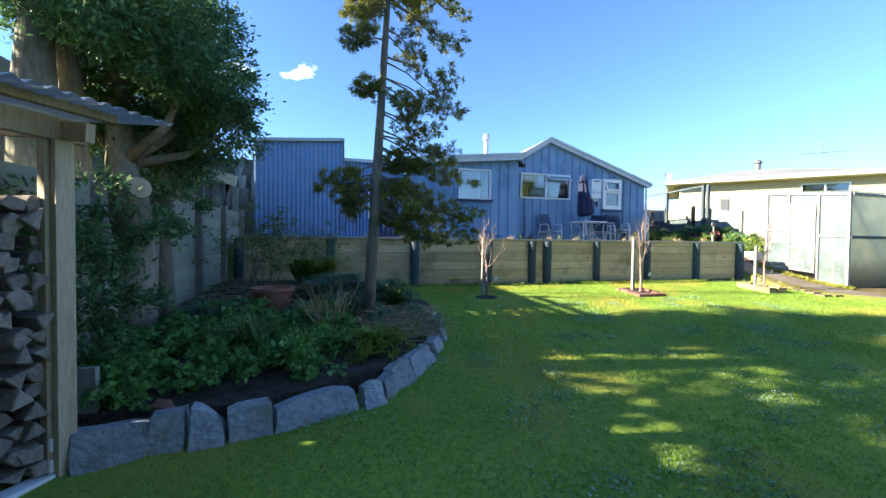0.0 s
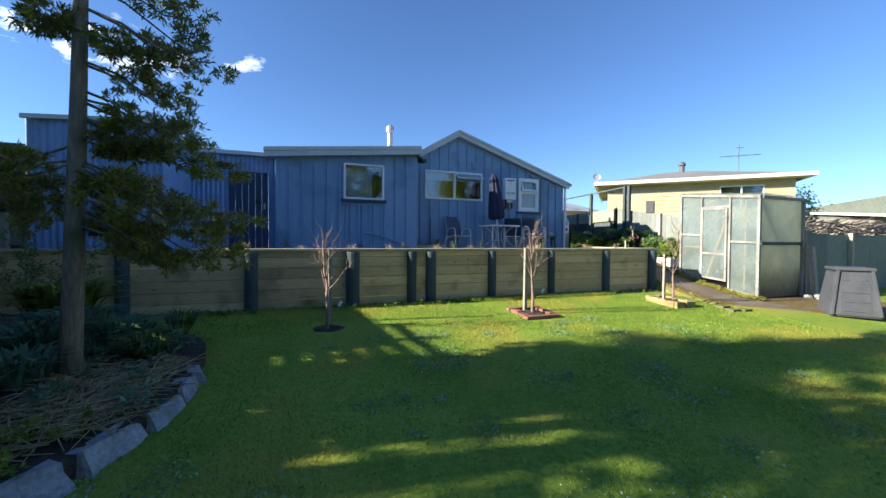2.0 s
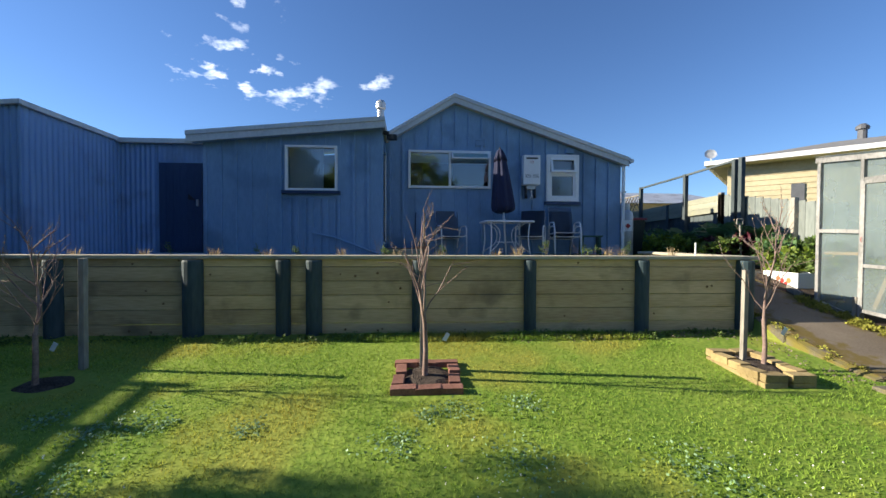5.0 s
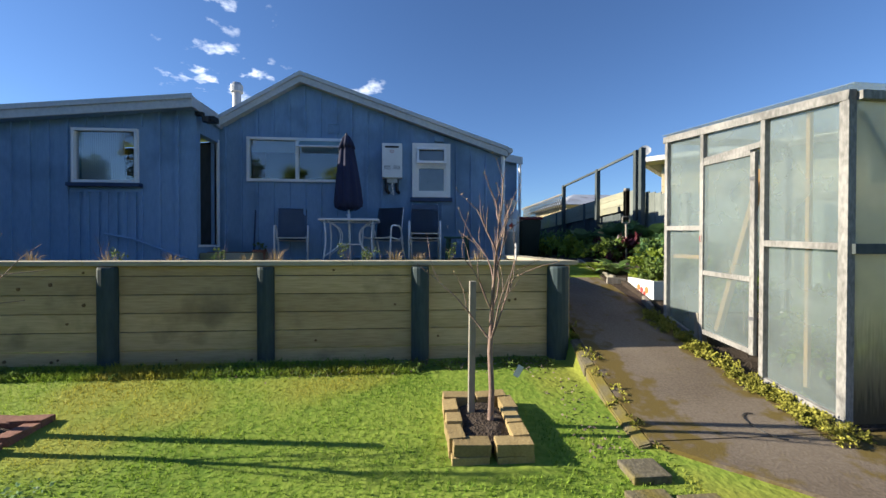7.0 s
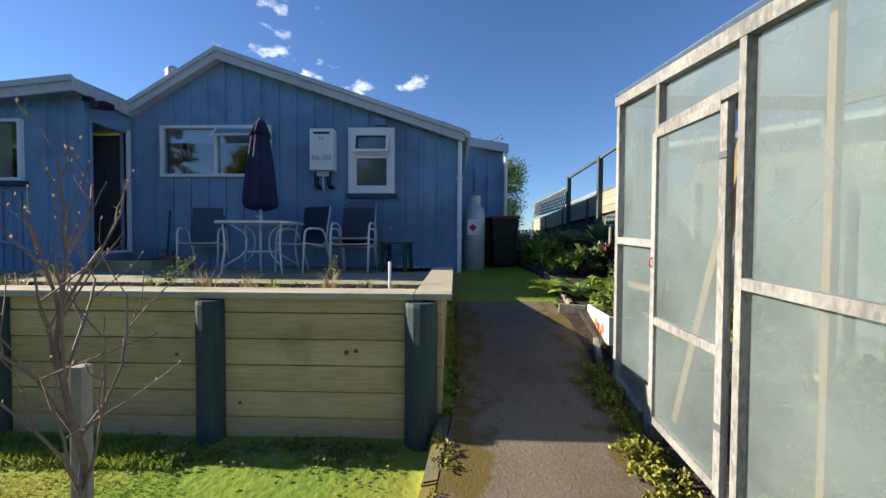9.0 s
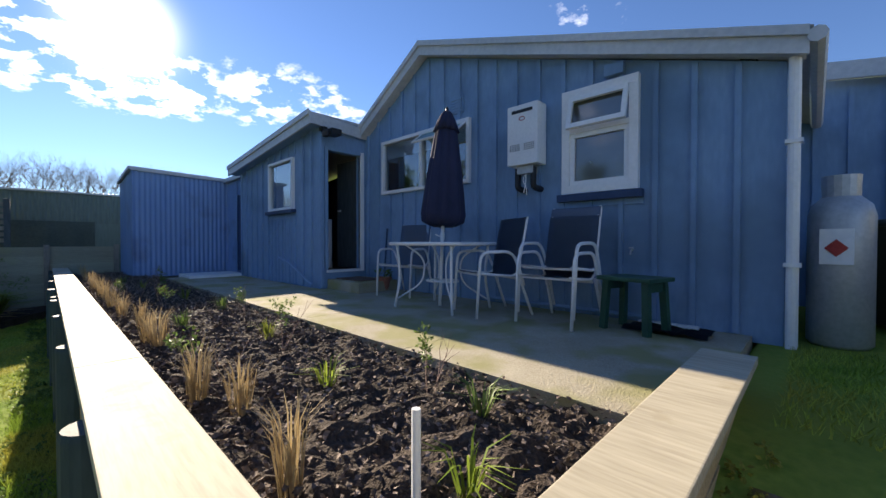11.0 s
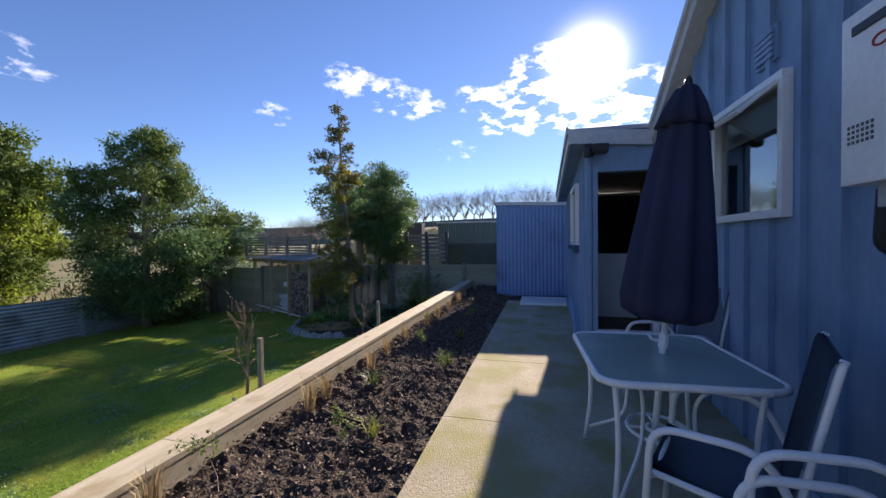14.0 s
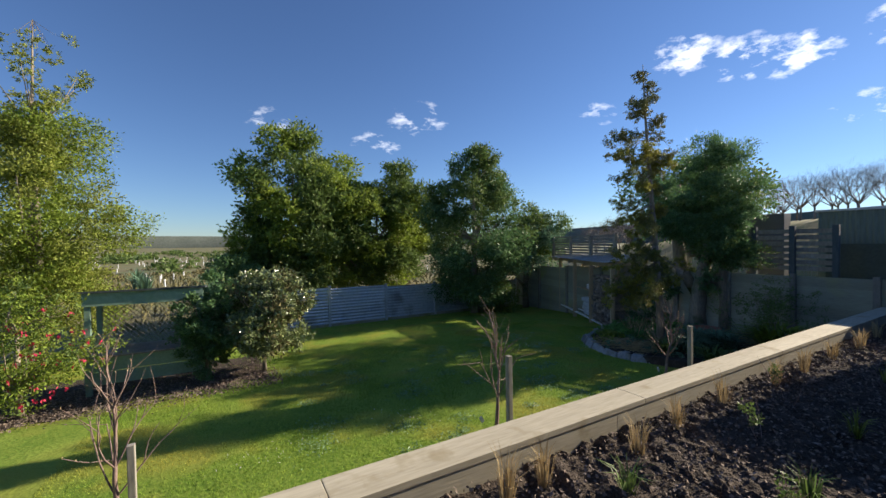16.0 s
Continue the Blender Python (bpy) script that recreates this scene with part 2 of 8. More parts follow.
M = dict(
    lawn=surf("lawn", (0.115, 0.2, 0.028), (0.26, 0.335, 0.06), 0.95, 0.7, 22, bump=0.45, spots=(0.24, 0.27, 0.05), spot_scale=0.9, spot_cut=0.55, depth=0.03, spec=0.1),
    blade=surf("grass_blade", (0.165, 0.29, 0.036), (0.33, 0.435, 0.07), 0.7, 0.6, 4, bump=0, island=0.3, thin=0.35, spots=(0.40, 0.38, 0.07), spot_scale=0.9, spot_cut=0.55, spec=0.2),
    field=surf("dry_field", (0.13, 0.12, 0.05), (0.205, 0.18, 0.085), 0.95, 0.15, 2, bump=0.3, spots=(0.12, 0.14, 0.05), spot_scale=0.12, spot_cut=0.55),
    soil=surf("dark_soil", (0.035, 0.027, 0.022), (0.105, 0.082, 0.066), 0.95, 9, 60, bump=1.0, depth=0.03, spec=0.2),
    mulch=surf("bark_mulch", (0.1, 0.078, 0.066), (0.27, 0.215, 0.18), 0.9, 6, 50, bump=0.8, depth=0.02, island=0.45, spec=0.2),
    concrete=surf("concrete", (0.27, 0.24, 0.17), (0.42, 0.385, 0.295), 0.9, 1.6, 90, bump=0.6, spots=(0.27, 0.26, 0.12), spot_scale=2.2, spot_cut=0.53),
    path=surf("mossy_path", (0.115, 0.09, 0.068), (0.2, 0.165, 0.128), 0.85, 1.2, 60, bump=0.4, spots=(0.125, 0.09, 0.022), spot_scale=7.0, spot_cut=0.61, edge=(10.84, 0.18, 0.52)),
    stain=surf("brown_moss", (0.095, 0.078, 0.028), (0.15, 0.12, 0.032), 0.95, 3, 50, bump=0.8, spots=(0.09, 0.07, 0.045), spot_scale=4, spot_cut=0.52),
    kerb=surf("old_kerb", (0.10, 0.088, 0.06), (0.20, 0.18, 0.125), 0.9, 3, 50, bump=0.6, spots=(0.17, 0.14, 0.03), spot_scale=3, spot_cut=0.5),
    moss=surf("moss", (0.17, 0.18, 0.025), (0.34, 0.32, 0.06), 0.95, 5, 50, bump=0.8, island=0.3),
    blue=surf("blue_paint", (0.16, 0.28, 0.44), (0.205, 0.34, 0.52), 0.55, 1.0, 30, (1, 1, 0.25), 0.12, spots=(0.115, 0.205, 0.32), spot_scale=0.8),
    blue_iron=surf("blue_iron", (0.145, 0.265, 0.49), (0.185, 0.32, 0.56), 0.42, 0.8, 12, (1, 1, 0.15), 0.04, spots=(0.12, 0.19, 0.33), spot_scale=1.2),
    navy=surf("navy_paint", (0.015, 0.036, 0.093), (0.024, 0.054, 0.128), 0.5, 3, 30, (1, 1, 0.2), 0.1),
    trim=surf("pale_trim", (0.44, 0.47, 0.50), (0.58, 0.60, 0.62), 0.5, 1.5, 20, bump=0.05),
    white=surf("white_paint", (0.72, 0.73, 0.74), (0.82, 0.82, 0.82), 0.4, 2, 30, bump=0.05),
    roof=surf("roof_iron", (0.30, 0.32, 0.34), (0.42, 0.44, 0.46), 0.45, 0.6, 15, bump=0.05, metal=0.3),
    zinc=surf("galvanised_iron", (0.42, 0.45, 0.48), (0.60, 0.62, 0.65), 0.42, 0.9, 14, bump=0.06, metal=0.45, spots=(0.26, 0.25, 0.25), spot_scale=1.0),
    # near-black: the rooms' lack of light is put into this colour
    dark=surf("unlit_black", (0.025, 0.025, 0.028), (0.04, 0.04, 0.045), 0.9, 1, 10, bump=0),
    pine=surf("treated_pine", (0.45, 0.315, 0.165), (0.66, 0.5, 0.29), 0.8, 1.2, 16, (0.35, 4, 4), 0.25, rand=0.16, spots=(0.26, 0.19, 0.11), spot_scale=1.6, spot_cut=0.62),
    cap=surf("pale_pine", (0.36, 0.32, 0.235), (0.51, 0.465, 0.35), 0.75, 1.2, 16, (0.4, 4, 4), 0.2, rand=0.08, spots=(0.32, 0.27, 0.17), spot_scale=4, spot_cut=0.66),
    knot=surf("pine_knot", (0.16, 0.09, 0.04), (0.22, 0.13, 0.06), 0.8, 3, 30, bump=0.1),
    post=surf("blue_green_post", (0.023, 0.044, 0.055), (0.046, 0.075, 0.086), 0.7, 2, 30, (1, 1, 0.2), 0.2, rand=0.15),
    grey_wood=surf("weathered_wood", (0.19, 0.175, 0.15), (0.34, 0.315, 0.27), 0.9, 2, 25, (1, 1, 0.3), 0.3, rand=0.2),
    pale_wood=surf("pale_boards", (0.25, 0.25, 0.195), (0.36, 0.365, 0.27), 0.85, 1, 25, (1, 0.3, 4), 0.2, rand=0.12, spots=(0.36, 0.37, 0.17), spot_scale=1.0, spot_cut=0.62),
    raw_wood=surf("raw_timber", (0.36, 0.26, 0.16), (0.52, 0.41, 0.28), 0.8, 2, 25, (3, 3, 0.4), 0.2, rand=0.1),
    fence=surf("grey_fence", (0.155, 0.18, 0.17), (0.235, 0.26, 0.24), 0.85, 1, 20, (1, 1, 0.25), 0.2, rand=0.14),
    dark_fence=surf("dark_fence", (0.05, 0.065, 0.07), (0.09, 0.11, 0.115), 0.85, 1, 20, (1, 1, 0.25), 0.2, rand=0.15),
    bark=surf("bark", (0.16, 0.13, 0.1), (0.33, 0.28, 0.215), 0.95, 3, 30, (1, 1, 0.25), 0.9, spots=(0.10, 0.115, 0.05), spot_scale=2.2, spot_cut=0.6, depth=0.02),
    twig=surf("twig", (0.17, 0.11, 0.095), (0.30, 0.22, 0.19), 0.85, 6, 40, bump=0.2),
    far_twig=surf("far_twig", (0.17, 0.14, 0.12), (0.27, 0.23, 0.2), 0.9, 1, 5, bump=0),
    straw=surf("straw", (0.36, 0.27, 0.14), (0.54, 0.42, 0.24), 0.85, 6, 40, bump=0, island=0.3, thin=0.2),
    stone=surf("blue_stone", (0.19, 0.205, 0.22), (0.36, 0.375, 0.385), 0.85, 4, 30, bump=0.9, rand=0.22, spots=(0.20, 0.20, 0.16), spot_scale=5, depth=0.02),
    brick_red=surf("red_brick", (0.17, 0.075, 0.055), (0.27, 0.13, 0.095), 0.9, 8, 60, bump=0.5, rand=0.22),
    brick_tan=surf("tan_brick", (0.26, 0.19, 0.085), (0.36, 0.275, 0.13), 0.9, 8, 60, bump=0.5, rand=0.16),
    clay=surf("terracotta", (0.28, 0.10, 0.06), (0.40, 0.17, 0.11), 0.7, 5, 40, bump=0.15),
    cream=surf("cream_boards", (0.42, 0.355, 0.225), (0.52, 0.45, 0.3), 0.7, 0.6, 8, bump=0.05),
    grey_roof=surf("grey_roof", (0.16, 0.16, 0.16), (0.23, 0.225, 0.22), 0.8, 0.8, 10, bump=0.2),
    metal_white=surf("white_enamel", (0.68, 0.70, 0.72), (0.78, 0.79, 0.80), 0.32, 4, 40, bump=0.02),
    sling=surf("sling_mesh", (0.11, 0.15, 0.22), (0.15, 0.195, 0.275), 0.75, 3, 300, bump=0.15),
    canopy=surf("navy_canvas", (0.016, 0.02, 0.05), (0.026, 0.031, 0.075), 0.9, 3, 200, bump=0.2),
    green_paint=surf("green_paint", (0.012, 0.06, 0.04), (0.022, 0.09, 0.058), 0.45, 3, 30, bump=0.1),
    sage=surf("sage_paint", (0.19, 0.30, 0.22), (0.26, 0.38, 0.28), 0.7, 2, 20, bump=0.1),
    sage_iron=surf("sage_iron", (0.11, 0.15, 0.13), (0.16, 0.21, 0.185), 0.6, 1, 20, (1, 1, 0.2), 0.05, rand=0.05),
    tarp=surf("green_tarpaulin", (0.035, 0.055, 0.05), (0.06, 0.085, 0.078), 0.6, 2, 20, bump=0.2),
    bar_wood=surf("weathered_bars", (0.15, 0.15, 0.147), (0.34, 0.335, 0.325), 0.9, 4, 50, (1, 1, 0.4), 0.4, rand=0.12),
    new_pine=surf("orange_pine", (0.5, 0.27, 0.12), (0.62, 0.37, 0.19), 0.8, 2, 25, (3, 3, 0.4), 0.2),
    loose_board=surf("loose_boards", (0.075, 0.09, 0.10), (0.17, 0.185, 0.19), 0.85, 2, 25, (1, 1, 0.3), 0.3, rand=0.35),
    steel=surf("grey_steel", (0.36, 0.38, 0.40), (0.48, 0.50, 0.52), 0.4, 3, 30, bump=0.03, metal=0.3),
    black=surf("black_plastic", (0.012, 0.013, 0.015), (0.02, 0.021, 0.024), 0.5, 4, 40, bump=0.05),
    bin=surf("bin_plastic", (0.006, 0.016, 0.014), (0.01, 0.024, 0.021), 0.45, 4, 40, bump=0.03),
    grey_plastic=surf("grey_plastic", (0.085, 0.09, 0.105), (0.12, 0.125, 0.14), 0.6, 4, 40, bump=0.05),
    bin_grey=surf("compost_plastic", (0.05, 0.056, 0.072), (0.08, 0.087, 0.105), 0.55, 4, 60, bump=0.3),
    maroon=surf("maroon_plastic", (0.16, 0.02, 0.03), (0.22, 0.03, 0.04), 0.5, 4, 40, bump=0.02),
    red=surf("red_plastic", (0.36, 0.03, 0.03), (0.46, 0.05, 0.045), 0.5, 4, 40, bump=0.02),
    orange=surf("orange_print", (0.6, 0.16, 0.05), (0.7, 0.22, 0.08), 0.5, 4, 40, bump=0.02),
    brown=surf("brown_pvc", (0.10, 0.05, 0.035), (0.15, 0.08, 0.055), 0.6, 3, 30, bump=0.05),
    fabric=surf("white_fabric", (0.62, 0.64, 0.68), (0.72, 0.74, 0.77), 0.9, 3, 60, (1, 1, 0.1), 0.2, thin=0.3),
    log=surf("split_log", (0.17, 0.135, 0.115), (0.34, 0.28, 0.235), 0.9, 5, 40, bump=0.5, rand=0.35),
    flower=surf("red_flower", (0.50, 0.02, 0.07), (0.68, 0.05, 0.12), 0.6, 6, 20, bump=0, thin=0.3),
    daisy=surf("white_flower", (0.75, 0.75, 0.70), (0.85, 0.85, 0.80), 0.7, 6, 20, bump=0),
    glass=clear("window_glass", (0.82, 0.86, 0.88), 1.1),
    table_glass=clear("frosted_glass", (0.75, 0.85, 0.85), 0.3, 0.12, 0.72, (0.50, 0.70, 0.72)),
    film=clear("greenhouse_sheet", (0.93, 0.97, 0.96), 0.0, 0.22, 0.38, (0.43, 0.51, 0.53)),
    # paler and warmer than film: sun glowing through the end is put into the colour
    film_end=clear("lit_end_sheet", (0.97, 0.96, 0.88), 0.0, 0.3, 0.64, (0.88, 0.82, 0.60), algae=(1.0, 1.62)),
    frosted=clear("frosted_pane", (0.5, 0.55, 0.6), 1.0, 0.08, 0.62, (0.24, 0.27, 0.32)),
    plastic_roof=clear("clear_corrugated", (0.85, 0.88, 0.9), 0.0, 0.5, 0.7, (0.42, 0.44, 0.44)),
    hill=surf("far_hill", (0.1, 0.12, 0.1), (0.16, 0.18, 0.155), 1, 0.02, 0.3, bump=0),
)


def leafy(name, c1, c2, rough=0.5, thin=0.3, spec=0.22):
    M[name] = surf(name, c1, c2, rough, 1.2, 6, bump=0, island=0.4, thin=thin, spec=spec)


leafy("leaf_dark", (0.075, 0.16, 0.065), (0.16, 0.275, 0.11), 0.42, 0.35)
leafy("leaf_mid", (0.08, 0.14, 0.035), (0.18, 0.25, 0.07), 0.5, 0.3)
leafy("leaf_gold", (0.15, 0.185, 0.03), (0.29, 0.325, 0.07), 0.55, 0.35)
leafy("needle", (0.15, 0.155, 0.05), (0.28, 0.265, 0.09), 0.55, 0.1)
leafy("needle_gold", (0.2, 0.2, 0.04), (0.36, 0.35, 0.08), 0.55, 0.3)
leafy("bed_leaf", (0.11, 0.23, 0.065), (0.24, 0.40, 0.12), 0.5, 0.4)
leafy("scrub", (0.11, 0.10, 0.045), (0.21, 0.185, 0.085), 0.8, 0.1)
leafy("chard", (0.05, 0.012, 0.018), (0.11, 0.022, 0.032), 0.4, 0.25, 0.4)
leafy("rosette", (0.2, 0.32, 0.11), (0.32, 0.46, 0.18), 0.5, 0.3, 0.3)
leafy("clover", (0.15, 0.27, 0.12), (0.27, 0.40, 0.22), 0.45, 0.3, 0.4)
leafy("leaf_lime", (0.15, 0.225, 0.03), (0.28, 0.35, 0.06), 0.55, 0.4)
leafy("leaf_blue", (0.10, 0.19, 0.115), (0.19, 0.31, 0.195), 0.55, 0.25)
leafy("leaf_cam", (0.13, 0.18, 0.065), (0.3, 0.345, 0.16), 0.25, 0.12, 0.7)


# ---- building blocks ----
def B():
    return bmesh.new()


def part(name, bm, material, parent=None, label="", kind="", smooth=False, group=""):
    me = bpy.data.meshes.new(name)
    bmesh.ops.recalc_face_normals(bm, faces=bm.faces)
    bm.to_mesh(me)
    bm.free()
    if smooth:
        me.polygons.foreach_set("use_smooth", [True] * len(me.polygons))
    me.materials.append(material)
    ob = new(name, me)
    ob.parent = parent
    return tagged(ob, label, "", group, kind)


def thing(name, label, category, x=0, y=0, z=0, rz=0, group="", kind=""):
    ob = new(name)
    ob.matrix_world = pose(x, y, z, 0, 0, rz)
    return tagged(ob, label, category, group, kind)


def hexa(bm, v):
    v = [bm.verts.new(p) for p in v]
    for f in ((0, 3, 2, 1), (4, 5, 6, 7), (0, 1, 5, 4), (1, 2, 6, 5), (2, 3, 7, 6), (3, 0, 4, 7)):
        bm.faces.new([v[i] for i in f])
    return v


def box(bm, x0, x1, y0, y1, z0, z1, bevel=0.0, m=None):
    v = hexa(bm, [(x0, y0, z0), (x1, y0, z0), (x1, y1, z0), (x0, y1, z0), (x0, y0, z1), (x1, y0, z1), (x1, y1, z1), (x0, y1, z1)])
    if m is not None:
        bmesh.ops.transform(bm, matrix=m, verts=v)
    if bevel:
        edges = {e for q in v for e in q.link_edges}
        bmesh.ops.bevel(bm, geom=list(edges), offset=bevel, segments=2, affect="EDGES", profile=0.7)
    return bm


def beam(bm, a, b, w, d, up=(0, 0, 1), bevel=0.0):
    """A rectangular bar from a to b, w across and d along up."""
    a, b = Vector(a), Vector(b)
    ax = (b - a).normalized()
    side = ax.cross(Vector(up))
    side = side.normalized() if side.length > 1e-4 else Vector((1, 0, 0))
    top = side.cross(ax).normalized()
    m = Matrix((side, ax, top)).transposed().to_4x4()
    m.translation = a
    return box(bm, -w / 2, w / 2, 0, (b - a).length, -d / 2, d / 2, bevel, m)


def tube(bm, pts, r, n=8, cap=True, flat=1.0):
    pts = [Vector(p) for p in pts]
    rs = r if isinstance(r, (list, tuple)) else [r] * len(pts)
    rings, side = [], None
    for i, p in enumerate(pts):
        d = (pts[min(i + 1, len(pts) - 1)] - pts[max(i - 1, 0)]).normalized()
        if side is None:
            side = d.cross(Vector((0, 0, 1)))
            if side.length < 0.05:
                side = d.cross(Vector((1, 0, 0)))
        side = (side - d * side.dot(d)).normalized()
        up = d.cross(side)
        rings.append([bm.verts.new(p + rs[i] * (math.cos(2 * math.pi * k / n) * side + flat * math.sin(2 * math.pi * k / n) * up)) for k in range(n)])
    for a, b in zip(rings, rings[1:]):
        for k in range(n):
            bm.faces.new((a[k], a[(k + 1) % n], b[(k + 1) % n], b[k]))
    if cap:
        bm.faces.new(rings[0][::-1])
        bm.faces.new(rings[-1])
    return bm


def round_path(pts, r=0.06, k=4):
    """A polyline with its inner corners rounded."""
    pts = [Vector(p) for p in pts]
    out = [pts[0]]
    for a, b, c in zip(pts, pts[1:], pts[2:]):
        u, w = (a - b), (c - b)
        d = min(r, u.length * 0.45, w.length * 0.45)
        p, q = b + u.normalized() * d, b + w.normalized() * d
        for i in range(k + 1):
            t = i / k
            out.append((1 - t) ** 2 * p + 2 * t * (1 - t) * b + t * t * q)
    return out + [pts[-1]]


def lathe(bm, profile, n=20, x=0, y=0, squash=0, lobes=0):
    """profile: (radius, z) pairs; lobes: how many pleats, squash: their depth."""
    rings = []
    for r, z in profile:
        rings.append([bm.verts.new((x + r * (1 + squash * math.cos(lobes * 2 * math.pi * k / n)) * math.cos(2 * math.pi * k / n), y + r * (1 + squash * math.cos(lobes * 2 * math.pi * k / n)) * math.sin(2 * math.pi * k / n), z)) for k in range(n)])
    for a, b in zip(rings, rings[1:]):
        for k in range(n):
            bm.faces.new((a[k], a[(k + 1) % n], b[(k + 1) % n], b[k]))
    bm.faces.new(rings[0][::-1])
    bm.faces.new(rings[-1])
    return bm


def raw(name, verts, faces_n, material, parent=None, label="", category="", kind="stuff", smooth=False, group=""):
    """A mesh from arrays: verts (n, 3); faces_n (m, k) of indices, all faces with k corners."""
    me = bpy.data.meshes.new(name)
    verts, faces_n = np.asarray(verts, np.float32), np.asarray(faces_n, np.int32)
    k = faces_n.shape[1]
    me.vertices.add(len(verts))
    me.vertices.foreach_set("co", verts.ravel())
    me.loops.add(faces_n.size)
    me.loops.foreach_set("vertex_index", faces_n.ravel())
    me.polygons.add(len(faces_n))
    me.polygons.foreach_set("loop_start", np.arange(0, faces_n.size, k, dtype=np.int32))
    me.polygons.foreach_set("loop_total", np.full(len(faces_n), k, np.int32))
    if smooth:
        me.polygons.foreach_set("use_smooth", np.ones(len(faces_n), bool))
    me.update(calc_edges=True)
    me.materials.append(material)
    ob = new(name, me)
    ob.parent = parent
    return tagged(ob, label, category, group, kind)


def leaf_arrays(points, out, size, rng, aspect=0.45, spread=0.8):
    """Folded leaves of four corners at points, pointing about along out."""
    n = len(points)
    d = out + rng.normal(0, spread, (n, 3))
    d /= np.linalg.norm(d, axis=1, keepdims=True) + 1e-9
    s = np.cross(d, rng.normal(0, 1, (n, 3)))
    s /= np.linalg.norm(s, axis=1, keepdims=True) + 1e-9
    up = np.cross(s, d)
    L = (size * rng.uniform(0.6, 1.3, n))[:, None]
    a = points
    b = points + d * L * 0.5 + s * L * aspect * 0.5 + up * L * 0.08
    c = points + d * L
    e = points + d * L * 0.5 - s * L * aspect * 0.5 + up * L * 0.08
    v = np.stack([a, b, c, e], 1).reshape(-1, 3)
    i = np.arange(n)[:, None] * 4
    return v, np.concatenate([i + [0, 1, 2], i + [0, 2, 3]])


def crown(name, clumps, count, size, material, parent, seed, aspect=0.45, spread=0.8, flat=0.8, droop=0.0, label="", kind="", sprays=30):
    """Leaves in sprays within round clumps (x, y, z, radius), thin at the outline."""
    rng = np.random.default_rng(seed)
    c = np.array(clumps, float)
    w = c[:, 3] ** 2
    per = np.maximum((count * w / w.sum()).astype(int), 20)
    P, O = [], []
    for (x, y, z, r), k in zip(c, per):
        ns = max(int(sprays * (r / 0.6) ** 1.5), 8)
        d = rng.normal(0, 1, (ns, 3))
        d /= np.linalg.norm(d, axis=1, keepdims=True)
        rr = r * rng.uniform(0.45, 1.08, (ns, 1))
        sc = d * rr * [1, 1, flat]
        which = rng.integers(0, ns, k)
        p = sc[which] + rng.normal(0, 0.16 * r, (k, 3)) * [1, 1, 0.7]
        P.append(p + [x, y, z])
        O.append(d[which] + [0, 0, -droop])
    v, f = leaf_arrays(np.concatenate(P), np.concatenate(O), size, rng, aspect, spread)
    return raw(name, v, f, material, parent, label, kind=kind)


def stick_arrays(segs, n=3):
    """Tapered sticks: rows of x0 y0 z0 x1 y1 z1 r0 r1."""
    s = np.asarray(segs, float)
    a, b = s[:, 0:3], s[:, 3:6]
    d = b - a
    d /= np.linalg.norm(d, axis=1, keepdims=True) + 1e-9
    ref = np.where(np.abs(d[:, 2:3]) > 0.9, [[1.0, 0, 0]], [[0, 0, 1.0]])
    u = np.cross(d, ref)
    u /= np.linalg.norm(u, axis=1, keepdims=True) + 1e-9
    w = np.cross(d, u)
    ring = [math.cos(2 * math.pi * k / n) * u + math.sin(2 * math.pi * k / n) * w for k in range(n)]
    v = np.stack([a + q * s[:, 6:7] for q in ring] + [b + q * s[:, 7:8] for q in ring], 1).reshape(-1, 3)
    i = np.arange(len(s))[:, None] * 2 * n
    f = np.concatenate([i + [k, (k + 1) % n, (k + 1) % n + n, k + n] for k in range(n)])
    return v, f


def branch(segs, p, d, length, r, depth, rng, spread=0.6, kids=3, lift=0.15, parts=3):
    p, d = np.array(p, float), np.array(d, float)
    nodes = []
    for i in range(parts):
        d = d + rng.normal(0, 0.13, 3) + [0, 0, lift * 0.3]
        d /= np.linalg.norm(d)
        q = p + d * length / parts
        r1 = r * (1 - 0.5 * (i + 1) / parts)
        segs.append((*p, *q, r * (1 - 0.5 * i / parts), r1))
        nodes.append((q, d.copy(), r1))
        p = q
    if depth:
        for j in range(kids):
            q, dd, r1 = nodes[min(j % parts + (1 if parts > 1 else 0), parts - 1)]
            nd = dd + rng.normal(0, spread, 3) + [0, 0, lift]
            nd /= np.linalg.norm(nd)
            branch(segs, q, nd, length * rng.uniform(0.5, 0.75), r1 * 0.7, depth - 1, rng, spread, kids, lift, parts)


# ---- the lie of the land ----
YS = [-400, -60, -12, -5.5, 1.5, 4.8, 6.5, 8.0]
ZS = [-2.0, -1.2, -0.6, -0.30, 0.19, 0.45, 0.57, 0.68]


def lawn_z(y):
    return float(np.interp(y, YS, ZS))


def ramp_z(y):
    return float(np.interp(y, [6.4, 7.0, 8.0, 10.2, 11.5], [lawn_z(6.4), 0.625, 0.85, 1.45, 1.50]))


def bed_in(x, y):
    ry = 2.6 if y < 5.5 else 1.65
    return abs((x + 2.3) / 3.4) ** 2.6 + abs((y - 5.5) / ry) ** 2.6


def ground_z(x, y):
    if x > 10.15 and y > 6.4:
        z = ramp_z(y)
        return z
    if y > 8.06:
        return 1.42
    return lawn_z(y)


